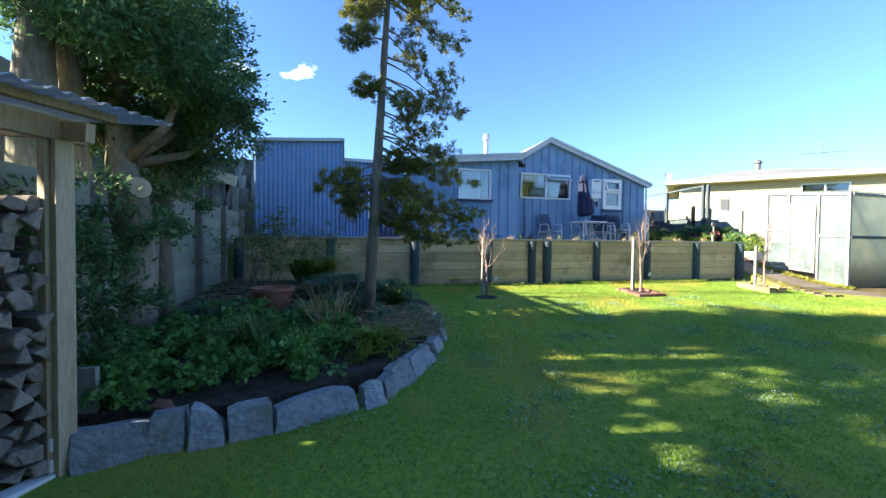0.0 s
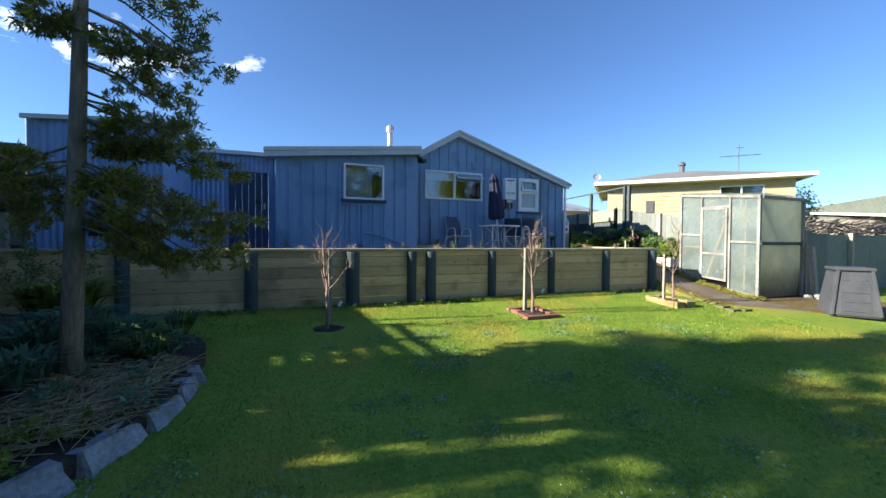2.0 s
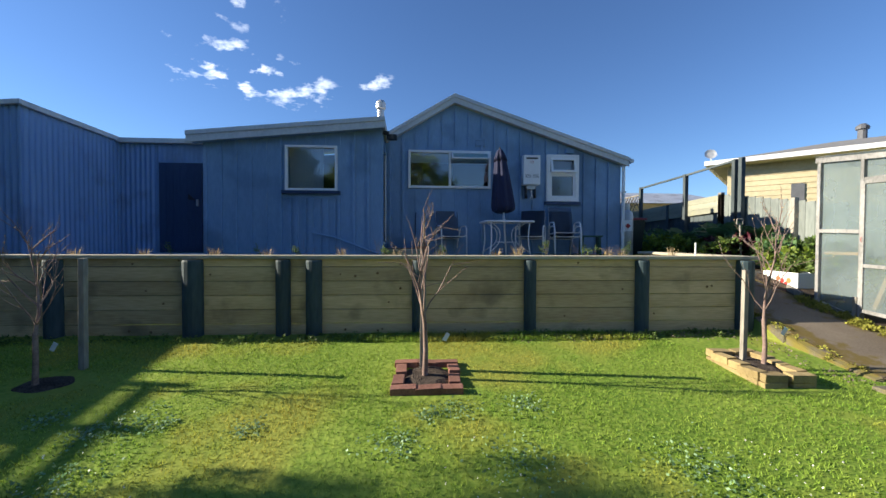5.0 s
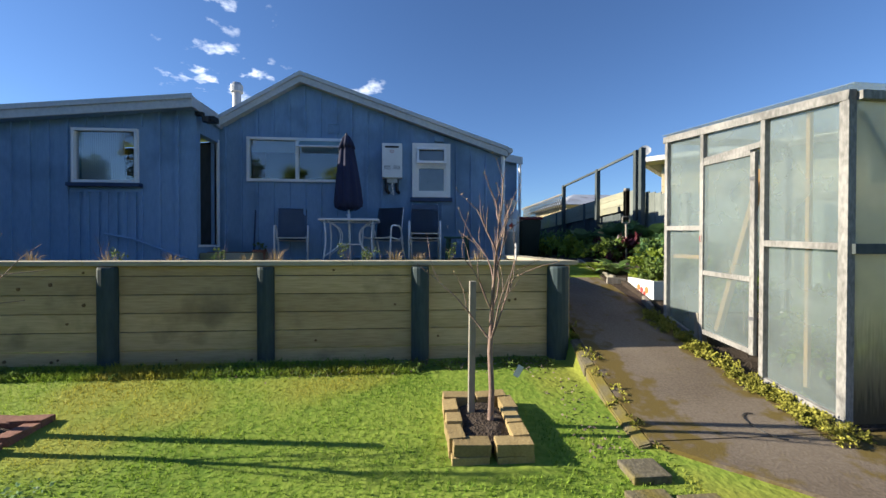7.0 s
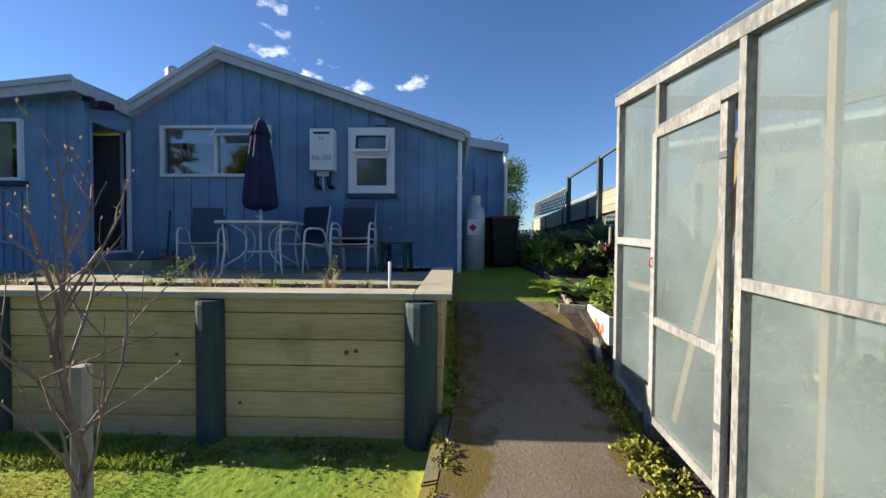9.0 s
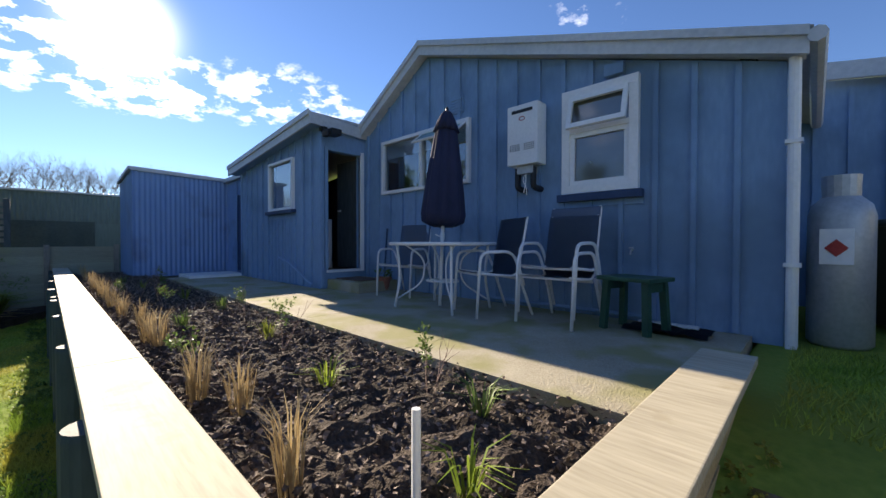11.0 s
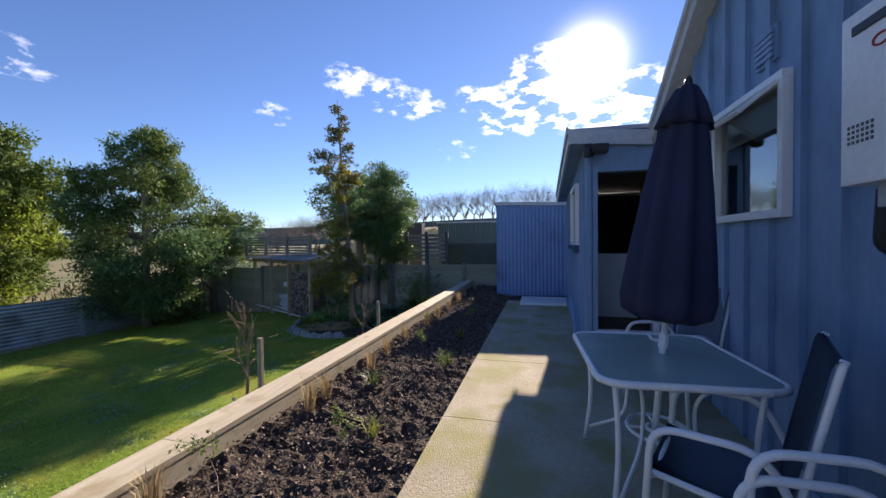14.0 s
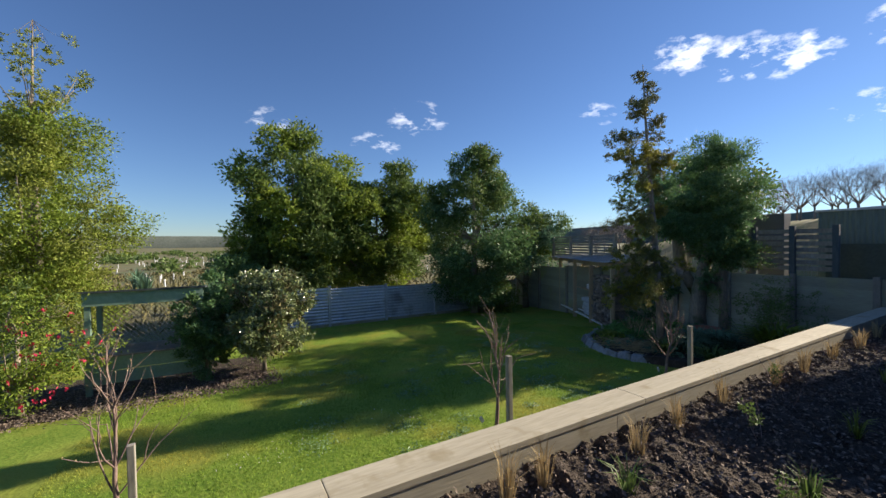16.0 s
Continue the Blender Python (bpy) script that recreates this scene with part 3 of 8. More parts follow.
def spaced(lo, hi, marks, step, far):
    near = sorted(set([round(a, 3) for a in np.arange(lo, hi + 1e-6, step)] + list(marks)))
    return [-1500, -600, -250, -120, -60] + [far[0]] + near + [far[1]] + [60, 120, 250, 600, 1500]


gx = spaced(-12, 22, [10.10, 10.16], 0.5, (-30, 32))
gy = spaced(-14, 24, [8.06, 8.10, 6.4], 0.5, (-30, 34))
gv = [(x, y, ground_z(x, y) + (0.012 * noise.noise(Vector((x * 0.9, y * 0.9, 0))) if abs(x) < 40 and abs(y) < 40 else 0)) for y in gy for x in gx]
W = len(gx)
lawn_f, field_f = [], []
for j in range(len(gy) - 1):
    for i in range(W - 1):
        near = -12 <= gx[i] and gx[i + 1] <= 22 and -5.5 <= gy[j] and gy[j + 1] <= 24
        (lawn_f if near else field_f).append((j * W + i, j * W + i + 1, (j + 1) * W + i + 1, (j + 1) * W + i))
ground = raw("ground", gv, lawn_f + field_f, M["lawn"], kind="structure", smooth=True, label="mown green lawn running out into a dry grass field", category="ground")
ground.data.materials.append(M["field"])
ground.data.polygons.foreach_set("material_index", [0] * len(lawn_f) + [1] * len(field_f))

# the far rim of hills
rim = B()
prev = None
for k in range(121):
    a = 2 * math.pi * k / 120
    rr = 1150
    hz = 14 + 26 * (0.5 + 0.5 * noise.noise(Vector((math.cos(a) * 2.2, math.sin(a) * 2.2, 3)))) + 85 * max(0, math.cos(a - 0.12)) ** 10 + 45 * max(0, math.cos(a - 3.2)) ** 6
    cur = (rim.verts.new((rr * math.cos(a), rr * math.sin(a), -6)), rim.verts.new((rr * math.cos(a), rr * math.sin(a), hz)), rim.verts.new((1.3 * rr * math.cos(a), 1.3 * rr * math.sin(a), -6)))
    if prev:
        rim.faces.new((prev[0], cur[0], cur[1], prev[1]))
        rim.faces.new((prev[1], cur[1], cur[2], prev[2]))
    prev = cur
tagged(part("backdrop", rim, M["hill"], kind="structure", smooth=True), "low blue-grey hills along the horizon", "hills")


def skirted(name, outline_rows, lift, material, label, category, depth=0.25):
    """A slab whose top follows rows of points, with sides going down."""
    bm = B()
    rows = [[bm.verts.new((x, y, z + lift)) for x, y, z in r] for r in outline_rows]
    for a, b in zip(rows, rows[1:]):
        for i in range(len(a) - 1):
            bm.faces.new((a[i], a[i + 1], b[i + 1], b[i]))
    loop = rows[0] + [r[-1] for r in rows[1:]] + rows[-1][-2::-1] + [r[0] for r in rows[-2:0:-1]]
    low = [bm.verts.new((v.co.x, v.co.y, v.co.z - depth)) for v in loop]
    for i in range(len(loop)):
        j = (i + 1) % len(loop)
        bm.faces.new((loop[i], loop[j], low[j], low[i]))
    return tagged(part(name, bm, material, kind="structure", smooth=False), label, category)


# path up beside the wall, and the apron before the greenhouse
rows = []
for y in np.arange(6.45, 10.01, 0.3):
    x0 = min(10.05 + (y - 6.45) * 0.14, 10.30)
    rows.append([(x0 + t * (11.40 - x0) + (0.06 * math.sin(y * 3) if t == 1 and y > 8.5 else 0), y, ramp_z(y)) for t in (0, 0.25, 0.5, 0.75, 1)])
skirted("path", rows, 0.03, M["path"], "sloping concrete path with brown moss along its edges", "path")
rows = []
for y in np.linspace(4.6, 6.452, 12):
    x0 = 10.05 + (6.45 - y) * 1.15
    rows.append([(x0 + t * (14.2 - x0), y, lawn_z(y) if y < 6.4 else ramp_z(y)) for t in (0, 0.25, 0.5, 0.75, 1)])
skirted("path_apron", rows, 0.024, M["path"], "worn concrete apron in front of the greenhouse", "path")


# ---- retaining wall and terrace ----
CAP, TER = 1.68, 1.55
POSTS = [(-2.14, 0.09), (-0.47, 0.09), (1.24, 0.10), (2.87, 0.12), (3.96, 0.09), (4.34, 0.10), (5.66, 0.085), (7.11, 0.08), (8.62, 0.09), (10.05, 0.11)]
wall_r = thing("retaining_wall", "long retaining wall of pale pine boards between dark blue-green posts", "retaining wall", kind="structure")
skirt = B()
box(skirt, -2.2, 10.14, 8.10, 8.14, 0.4, 1.60)
box(skirt, 10.10, 10.14, 8.14, 10.55, 0.6, 1.60)
part("backing", skirt, M["dark_fence"], wall_r)
soil = []
for y in np.linspace(8.13, 9.62, 34):
    soil.append([(x, y, 1.46 + 0.03 * noise.noise(Vector((x * 2.5, y * 2.5, 0))) + 0.06 * noise.noise(Vector((x * 8, y * 8, 5))) + 0.03 * noise.noise(Vector((x * 21, y * 21, 5)))) for x in np.linspace(-2.25, 10.09, 330)])
skirted("planting_bed", soil, 0.04, M["soil"], "strip of dark turned soil and mulch behind the wall", "soil bed", 0.5)
soil = []
for y in np.linspace(9.60, 11.3, 10):
    soil.append([(x, y, 1.47 + 0.035 * noise.noise(Vector((x * 2.5, y * 2.5, 0)))) for x in np.linspace(-0.3, 0.95, 10)])
skirted("soil_corner", soil, 0.035, M["soil"], "dark bare soil between shed and terrace", "soil bed", 0.5)
rng = np.random.default_rng(5)
n = 17000
px_, py_ = rng.uniform(-2.1, 10.0, n), rng.uniform(8.28, 9.6, n)
v, f = leaf_arrays(np.stack([px_, py_, np.full(n, 1.50) + rng.uniform(-0.01, 0.06, n)], 1), np.stack([rng.normal(0, 1, n), rng.normal(0, 1, n), rng.normal(0.1, 0.3, n)], 1), 0.030, rng, 0.6, 0.2)
raw("mulch_chips", v, f, M["mulch"], label="coarse dark bark chips scattered over the bed", category="mulch")

terrace = thing("terrace", "worn concrete terrace slabs along the blue house", "terrace", kind="structure")
xs = [0.92, 2.45, 3.95, 5.45, 6.95, 8.45, 10.12]
for a, b in zip(xs, xs[1:]):
    ter = B()
    box(ter, a + 0.002, b - 0.002, 9.60, 11.76, 1.2, TER, 0.004)
    part("slab", ter, M["concrete"], terrace)

pad = B()
box(pad, 0.55, 1.5, 9.9, 10.95, TER - 0.1, TER + 0.055, 0.012)
tagged(part("step_slab", pad, M["white"], kind=""), "pale raised concrete slab before the shed door", "slab")

# ---- walls of the buildings ----
def wall_cells(bm, along, at, a0, a1, z0, top, thick, holes, breaks=()):
    """A wall along 'x' or 'y' from a0 to a1, its outer face at 'at', with holes (a, b, low, high) through it; top: its height by place."""
    cuts = sorted({a0, a1, *breaks, *[c for h in holes for c in h[:2]]})
    for c0, c1 in zip(cuts, cuts[1:]):
        free = [(z0, None)]
        for ha, hb, lo, hi in sorted(holes, key=lambda h: h[2]):
            if ha <= c0 + 1e-6 and hb >= c1 - 1e-6:
                free = free[:-1] + [(free[-1][0], lo), (hi, None)]
        for lo, hi in free:
            t0, t1 = (top(c0), top(c1)) if hi is None else (hi, hi)
            p = [(c0, at, lo), (c1, at, lo), (c1, at + thick, lo), (c0, at + thick, lo), (c0, at, t0), (c1, at, t1), (c1, at + thick, t1), (c0, at + thick, t0)]
            if along == "y":
                p = [(b, a, z) for a, b, z in p]
            hexa(bm, p)
    bmesh.ops.remove_doubles(bm, verts=bm.verts, dist=1e-4)
    seen = {}
    for fc in list(bm.faces):
        key = tuple(round(c, 3) for c in fc.calc_center_median())
        if key in seen:
            bmesh.ops.delete(bm, geom=[fc, seen.pop(key)], context="FACES_ONLY")
        else:
            seen[key] = fc
    return bm


def battens(parent, material, along, at, out, places, z0, top, holes, w=0.045, d=0.032):
    for a in places:
        spans = [(z0, top(a))]
        for ha, hb, lo, hi in holes:
            if ha - 0.03 < a < hb + 0.03:
                spans = [s for l, h in spans for s in ((l, min(h, lo)), (max(l, hi), h)) if s[1] - s[0] > 0.06]
        for lo, hi in spans:
            bm = B()
            y0, y1 = sorted((at, at + out * d))
            if along == "x":
                box(bm, a - w / 2, a + w / 2, y0, y1, lo, hi)
            else:
                box(bm, y0, y1, a - w / 2, a + w / 2, lo, hi)
            part("batten", bm, material, parent)


def window(parent, x0, x1, z0, z1, y, fw, mullions=(), transom=None, material=None, label="", pane=None):
    fr = B()
    y0, y1 = y - 0.035, y + 0.05
    box(fr, x0, x1, y0, y1, z0, z0 + fw, 0.004)
    box(fr, x0, x1, y0, y1, z1 - fw, z1, 0.004)
    box(fr, x0, x0 + fw, y0 + 0.002, y1, z0 + fw, z1 - fw, 0.004)
    box(fr, x1 - fw, x1, y0 + 0.002, y1, z0 + fw, z1 - fw, 0.004)
    for m in mullions:
        box(fr, m - 0.028, m + 0.028, y0 + 0.006, y1, z0 + fw, z1 - fw, 0.003)
    if transom:
        box(fr, x0 + fw, x1 - fw, y0 + 0.006, y1, transom - 0.025, transom + 0.025, 0.003)
    ob = part("window", fr, material or M["white"], parent, label)
    edges = [x0 + fw, *mullions, x1 - fw]
    for a, b in zip(edges, edges[1:]):
        g = B()
        box(g, a, b, y + 0.016, y + 0.022, z0 + fw, z1 - fw)
        part("pane", g, pane or M["glass"], ob)
    return ob


house = thing("house", "blue board-and-batten house with a low gable and pale fascia", "house")
W2, W3 = (5.44, 7.24, 3.08, 3.87), (8.60, 9.23, 2.84, 3.78)


def gable(x):
    return float(np.interp(x, [4.85, 6.43, 10.30], [4.02, 4.93, 3.62]))


hw = B()
wall_cells(hw, "x", 11.74, 4.85, 10.30, 1.50, gable, 0.12, [W2, W3], [6.43])
part("wall", hw, M["blue"], house)
hs = B()
wall_cells(hs, "y", 10.18, 11.86, 14.35, 1.40, lambda a: 3.62, 0.12, [])
part("wall", hs, M["blue"], house)
h2 = B()
wall_cells(h2, "x", 14.35, 10.18, 11.36, 1.40, lambda a: 4.25 - 0.17 * (a - 10.18), 0.12, [])
wall_cells(h2, "y", 11.24, 14.47, 20.0, 1.40, lambda a: 4.0, 0.12, [])
part("wall", h2, M["blue"], house)
battens(house, M["blue"], "x", 11.74, -1, [5.0 + 0.295 * k for k in range(18)], 1.56, lambda a: gable(a) - 0.03, [(5.40, 7.27, 3.06, 3.89), (8.53, 9.30, 2.72, 3.85)])
battens(house, M["blue"], "x", 14.35, -1, [10.45 + 0.295 * k for k in range(3)], 1.5, lambda a: 4.0, [])
# near-black box behind the windows, in place of an unlit room
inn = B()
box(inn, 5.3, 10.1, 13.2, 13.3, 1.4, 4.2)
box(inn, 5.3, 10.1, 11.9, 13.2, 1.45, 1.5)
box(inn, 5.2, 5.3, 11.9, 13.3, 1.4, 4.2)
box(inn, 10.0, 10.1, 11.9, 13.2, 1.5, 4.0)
part("room", inn, M["dark"], house, "near-black box standing in for unlit rooms behind the windows")
w = window(house, 5.41, 7.26, 3.05, 3.89, 11.72, 0.05, (6.34,), label="wide white-framed window with white blinds half down")
bl = B()
box(bl, 5.47, 7.21, 11.785, 11.795, 3.62, 3.85)
part("blind", bl, M["fabric"], w)
sa = B()
m = Matrix.Translation((0, 11.69, 3.845)) @ pose(0, 0, 0, -50)
for q in ((6.37, 7.208, -0.012, 0.015, -0.26, -0.225), (6.37, 7.208, -0.012, 0.015, -0.035, 0.0), (6.37, 6.405, -0.01, 0.013, -0.225, -0.035), (7.173, 7.208, -0.01, 0.013, -0.225, -0.035)):
    box(sa, *q, 0.003, m)
sash = part("sash", sa, M["white"], w, "narrow fanlight sash propped open")
g = B()
box(g, 6.405, 7.173, -0.001, 0.003, -0.225, -0.035, 0, m)
part("pane", g, M["table_glass"], sash)
cu = B()
for k in range(7):
    tube(cu, [(5.50 + 0.035 * k, 11.80, 3.1), (5.50 + 0.035 * k, 11.80, 3.62)], 0.022, 6)
part("curtain", cu, M["brown"], w)
# bathroom window: fixed sash below, awning sash above, pushed open
w = window(house, 8.54, 9.29, 2.78, 3.84, 11.715, 0.085, transom=3.42, pane=M["frosted"], label="small white window with its top sash pushed open")
sa = B()
m = Matrix.Translation((0, 11.68, 3.76)) @ pose(0, 0, 0, -14)
for q in ((8.625, 9.205, -0.012, 0.02, -0.34, -0.29), (8.625, 9.205, -0.012, 0.02, -0.05, 0.0), (8.625, 8.67, -0.01, 0.018, -0.29, -0.05), (9.16, 9.205, -0.01, 0.018, -0.29, -0.05)):
    box(sa, *q, 0.003, m)
part("sash", sa, M["white"], w)
ss = B()
for q in ((8.625, 9.205, 11.70, 11.73, 2.865, 2.91), (8.625, 9.205, 11.70, 11.73, 3.35, 3.395), (8.625, 8.67, 11.70, 11.73, 2.91, 3.35), (9.16, 9.205, 11.70, 11.73, 2.91, 3.35)):
    box(ss, *q, 0.003)
part("sash", ss, M["white"], w)
si = B()
box(si, 8.50, 9.33, 11.655, 11.75, 2.70, 2.775, 0.006)
part("sill", si, M["navy"], w)
bt = B()
box(bt, 8.5, 9.33, 11.722, 11.74, 2.64, 2.70)
part("apron", bt, M["blue"], w)
# fascias and roof
fa = B()
for (xa, za), (xb, zb) in (((4.93, 4.20), (6.43, 5.09)), ((6.43, 5.09), (10.42, 3.755))):
    for dz0, dz1, ya, yb in ((-0.17, 0.0, 11.585, 11.62), (-0.05, 0.02, 11.555, 11.585)):
        hexa(fa, [(xa, ya, za + dz0), (xb, ya, zb + dz0), (xb, yb, zb + dz0), (xa, yb, za + dz0), (xa, ya, za + dz1), (xb, ya, zb + dz1), (xb, yb, zb + dz1), (xa, yb, za + dz1)])
part("fascia", fa, M["trim"], house, "pale grey-blue bargeboard")
so = B()
for (xa, za), (xb, zb) in (((4.93, 4.03), (6.43, 4.94)), ((6.43, 4.94), (10.40, 3.60))):
    hexa(so, [(xa, 11.62, za), (xb, 11.62, zb), (xb, 11.74, zb), (xa, 11.74, za), (xa, 11.62, za + 0.02), (xb, 11.62, zb + 0.02), (xb, 11.74, zb + 0.02), (xa, 11.74, za + 0.02)])
part("soffit", so, M["trim"], house)
ro = B()
for (xa, za), (xb, zb) in (((4.95, 4.185), (6.43, 5.07)), ((6.43, 5.07), (10.44, 3.735))):
    hexa(ro, [(xa, 11.62, za - 0.03), (xb, 11.62, zb - 0.03), (xb, 20, zb - 0.03), (xa, 20, za - 0.03), (xa, 11.56, za + 0.03), (xb, 11.56, zb + 0.03), (xb, 20, zb + 0.03), (xa, 20, za + 0.03)])
hexa(ro, [(10.44, 14.2, 4.33), (11.45, 14.2, 4.14), (11.45, 20, 4.14), (10.44, 20, 4.33), (10.44, 14.2, 4.38), (11.45, 14.2, 4.19), (11.45, 20, 4.19), (10.44, 20, 4.38)])
part("roof", ro, M["roof"], house)
fb = B()
hexa(fb, [(10.3, 14.18, 4.20), (11.47, 14.18, 4.0), (11.47, 14.22, 4.0), (10.3, 14.22, 4.20), (10.3, 14.18, 4.39), (11.47, 14.18, 4.19), (11.47, 14.22, 4.19), (10.3, 14.22, 4.39)])
part("fascia", fb, M["trim"], house)
for x, y, zt in ((10.345, 11.70, 3.62), (11.42, 14.27, 4.05)):
    dp = B()
    tube(dp, [(x, y, 1.5), (x, y, zt)], 0.038, 10)
    for z in (2.1, 3.0):
        box(dp, x - 0.05, x + 0.05, y - 0.045, y + 0.05, z, z + 0.03)
    part("downpipe", dp, M["white"], house, smooth=False)
gu = B()
tube(gu, [(10.46, 11.56, 3.70), (10.46, 20, 3.70)], 0.055, 8)
part("gutter", gu, M["trim"], house)
ve = B()
for k in range(5):
    box(ve, 6.93, 7.12, 11.70, 11.718, 4.02 + 0.036 * k, 4.045 + 0.036 * k)
box(ve, 6.91, 7.14, 11.718, 11.74, 4.0, 4.21)
part("vent", ve, M["blue"], house, "small louvred vent painted blue")
ve = B()
box(ve, 8.98, 9.16, 11.66, 11.74, 3.87, 3.98, 0.01)
part("bracket", ve, M["blue"], house)
tp = B()
tube(tp, round_path([(9.236, 11.74, 2.21), (9.236, 11.685, 2.21), (9.236, 11.67, 2.17)], 0.02), 0.009, 8)
box(tp, 9.216, 9.256, 11.68, 11.69, 2.225, 2.235)
part("tap", tp, M["steel"], house, "small metal garden tap")
tp = B()
tube(tp, round_path([(7.42, 11.71, 1.60), (9.40, 11.71, 1.60)], 0.02), 0.022, 8)
part("pipe", tp, M["blue"], house)

# lean-to with the back door
lean = thing("lean_to", "blue board-and-batten lean-to with an open back door", "lean-to")
W1 = (3.06, 3.99, 2.89, 3.71)


def lean_top(x):
    return float(np.interp(x, [1.3, 4.95], [3.80, 4.15]))


lw = B()
wall_cells(lw, "x", 10.89, 1.45, 4.90, 1.50, lean_top, 0.10, [W1])
part("wall", lw, M["blue"], lean)
lw = B()
wall_cells(lw, "y", 4.80, 10.99, 11.74, 1.50, lambda a: 4.15, 0.10, [(11.02, 11.62, 1.83, 3.74)])
part("wall", lw, M["blue"], lean)
# near-black inner walls stand in for the unlit inside of the lean-to
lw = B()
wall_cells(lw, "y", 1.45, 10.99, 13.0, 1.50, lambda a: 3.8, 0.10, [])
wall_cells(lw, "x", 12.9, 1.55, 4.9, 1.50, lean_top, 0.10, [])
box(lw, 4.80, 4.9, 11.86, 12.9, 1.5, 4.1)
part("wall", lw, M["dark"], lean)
fl = B()
box(fl, 1.55, 4.80, 10.99, 12.9, 1.70, 1.80)
part("floor", fl, M["brown"], lean)
battens(lean, M["blue"], "x", 10.89, -1, [1.50 + 0.285 * k for k in range(12)], 1.56, lambda a: lean_top(a) - 0.03, [(3.0, 4.05, 2.72, 3.78)], w=0.05)
battens(lean, M["blue"], "x", 10.89, -1, [3.10 + 0.145 * k for k in range(7)], 1.56, lambda a: 2.70, [], w=0.04, d=0.026)
battens(lean, M["blue"], "y", 4.90, 1, [10.92], 1.56, lambda a: 4.0, [], w=0.05)
w = window(lean, 3.02, 4.03, 2.855, 3.742, 10.865, 0.045, label="white-framed window with a net curtain")
cu = B()
for k in range(20):
    tube(cu, [(3.09 + 0.033 * k, 10.98, 2.89), (3.09 + 0.033 * k, 10.98, 3.71)], 0.02, 6)
part("curtain", cu, M["fabric"], w)
si = B()
box(si, 2.96, 4.09, 10.80, 10.885, 2.79, 2.85, 0.005)
part("sill", si, M["navy"], w)
bt = B()
box(bt, 2.97, 4.08, 10.868, 10.89, 2.70, 2.75)
part("apron", bt, M["blue"], w)
jb = B()
box(jb, 4.86, 4.925, 11.62, 11.69, 1.80, 3.80, 0.004)
box(jb, 4.84, 4.93, 11.0, 11.62, 1.80, 1.84, 0.004)
part("door_frame", jb, M["white"], lean)
jb = B()
box(jb, 4.84, 4.93, 10.96, 11.018, 1.84, 3.80, 0.004)
box(jb, 4.84, 4.93, 11.018, 11.62, 3.742, 3.80, 0.004)
part("door_frame", jb, M["blue"], lean)
dl = B()
box(dl, 4.10, 4.79, 11.665, 11.70, 1.84, 3.72, 0.004)
door = part("door", dl, M["dark_fence"], lean, "dark grey door standing open inwards")
hd = B()
tube(hd, round_path([(4.2, 11.665, 2.85), (4.2, 11.61, 2.85), (4.32, 11.61, 2.85)], 0.02), 0.012, 8)
part("handle", hd, M["steel"], door)
cb = B()
box(cb, 3.2, 3.85, 11.1, 11.7, 1.80, 2.72, 0.01)
tagged(part("washing_machine", cb, M["metal_white"]), "white washing machine inside the back door", "washing machine")
for a, b, z0, z1, y0, y1 in ((1.24, 4.98, -0.19, 0.0, 10.68, 10.71), (1.24, 4.98, -0.06, 0.02, 10.655, 10.68)):
    fa = B()
    za, zb = 3.915, 4.27
    hexa(fa, [(a, y0, za + z0), (b, y0, zb + z0), (b, y1, zb + z0), (a, y1, za + z0), (a, y0, za + z1), (b, y0, zb + z1), (b, y1, zb + z1), (a, y1, za + z1)])
    part("fascia", fa, M["trim"], lean, "pale grey-blue fascia board")
fa = B()
hexa(fa, [(4.95, 10.71, 4.09), (4.98, 10.71, 4.09), (4.98, 11.60, 4.02), (4.95, 11.60, 4.02), (4.95, 10.71, 4.26), (4.98, 10.71, 4.26), (4.98, 11.60, 4.19), (4.95, 11.60, 4.19)])
part("fascia", fa, M["trim"], lean)
ro = B()
hexa(ro, [(1.22, 10.71, 3.87), (4.95, 10.71, 4.22), (4.95, 13.1, 4.22), (1.22, 13.1, 3.87), (1.22, 10.71, 3.92), (4.95, 10.71, 4.27), (4.95, 13.1, 4.27), (1.22, 13.1, 3.92)])
part("roof", ro, M["roof"], lean)
so = B()
hexa(so, [(1.30, 10.71, 3.74), (4.95, 10.71, 4.09), (4.95, 10.89, 4.09), (1.30, 10.89, 3.74), (1.30, 10.71, 3.76), (4.95, 10.71, 4.11), (4.95, 10.89, 4.11), (1.30, 10.89, 3.76)])
part("soffit", so, M["blue"], lean)
lp = B()
lathe(lp, [(0.03, 4.0), (0.06, 3.98), (0.055, 3.90), (0.02, 3.89)], 12, 5.08, 10.9)
box(lp, 4.93, 5.05, 10.86, 10.94, 4.0, 4.06, 0.01)
box(lp, 5.0, 5.2, 10.93, 11.1, 3.93, 4.02, 0.01)
tagged(part("outdoor_lamp", lp, M["black"]), "black security lamp under the lean-to eave", "outdoor lamp")
fu = B()
tube(fu, [(4.67, 13.0, 4.1), (4.67, 13.0, 5.28)], 0.085, 12)
lathe(fu, [(0.11, 5.2), (0.125, 5.22), (0.125, 5.36), (0.08, 5.42)], 12, 4.67, 13.0)
tagged(part("flue", fu, M["steel"]), "round steel chimney flue on the lean-to roof", "flue")
hr = B()
tube(hr, round_path([(3.55, 10.80, 2.02), (4.0, 10.80, 1.93), (4.7, 10.78, 1.66), (4.85, 10.78, 1.62)], 0.1), 0.018, 8)
tagged(part("handrail", hr, M["blue"]), "sloping pipe handrail against the blue lean-to wall", "handrail")

st = B()
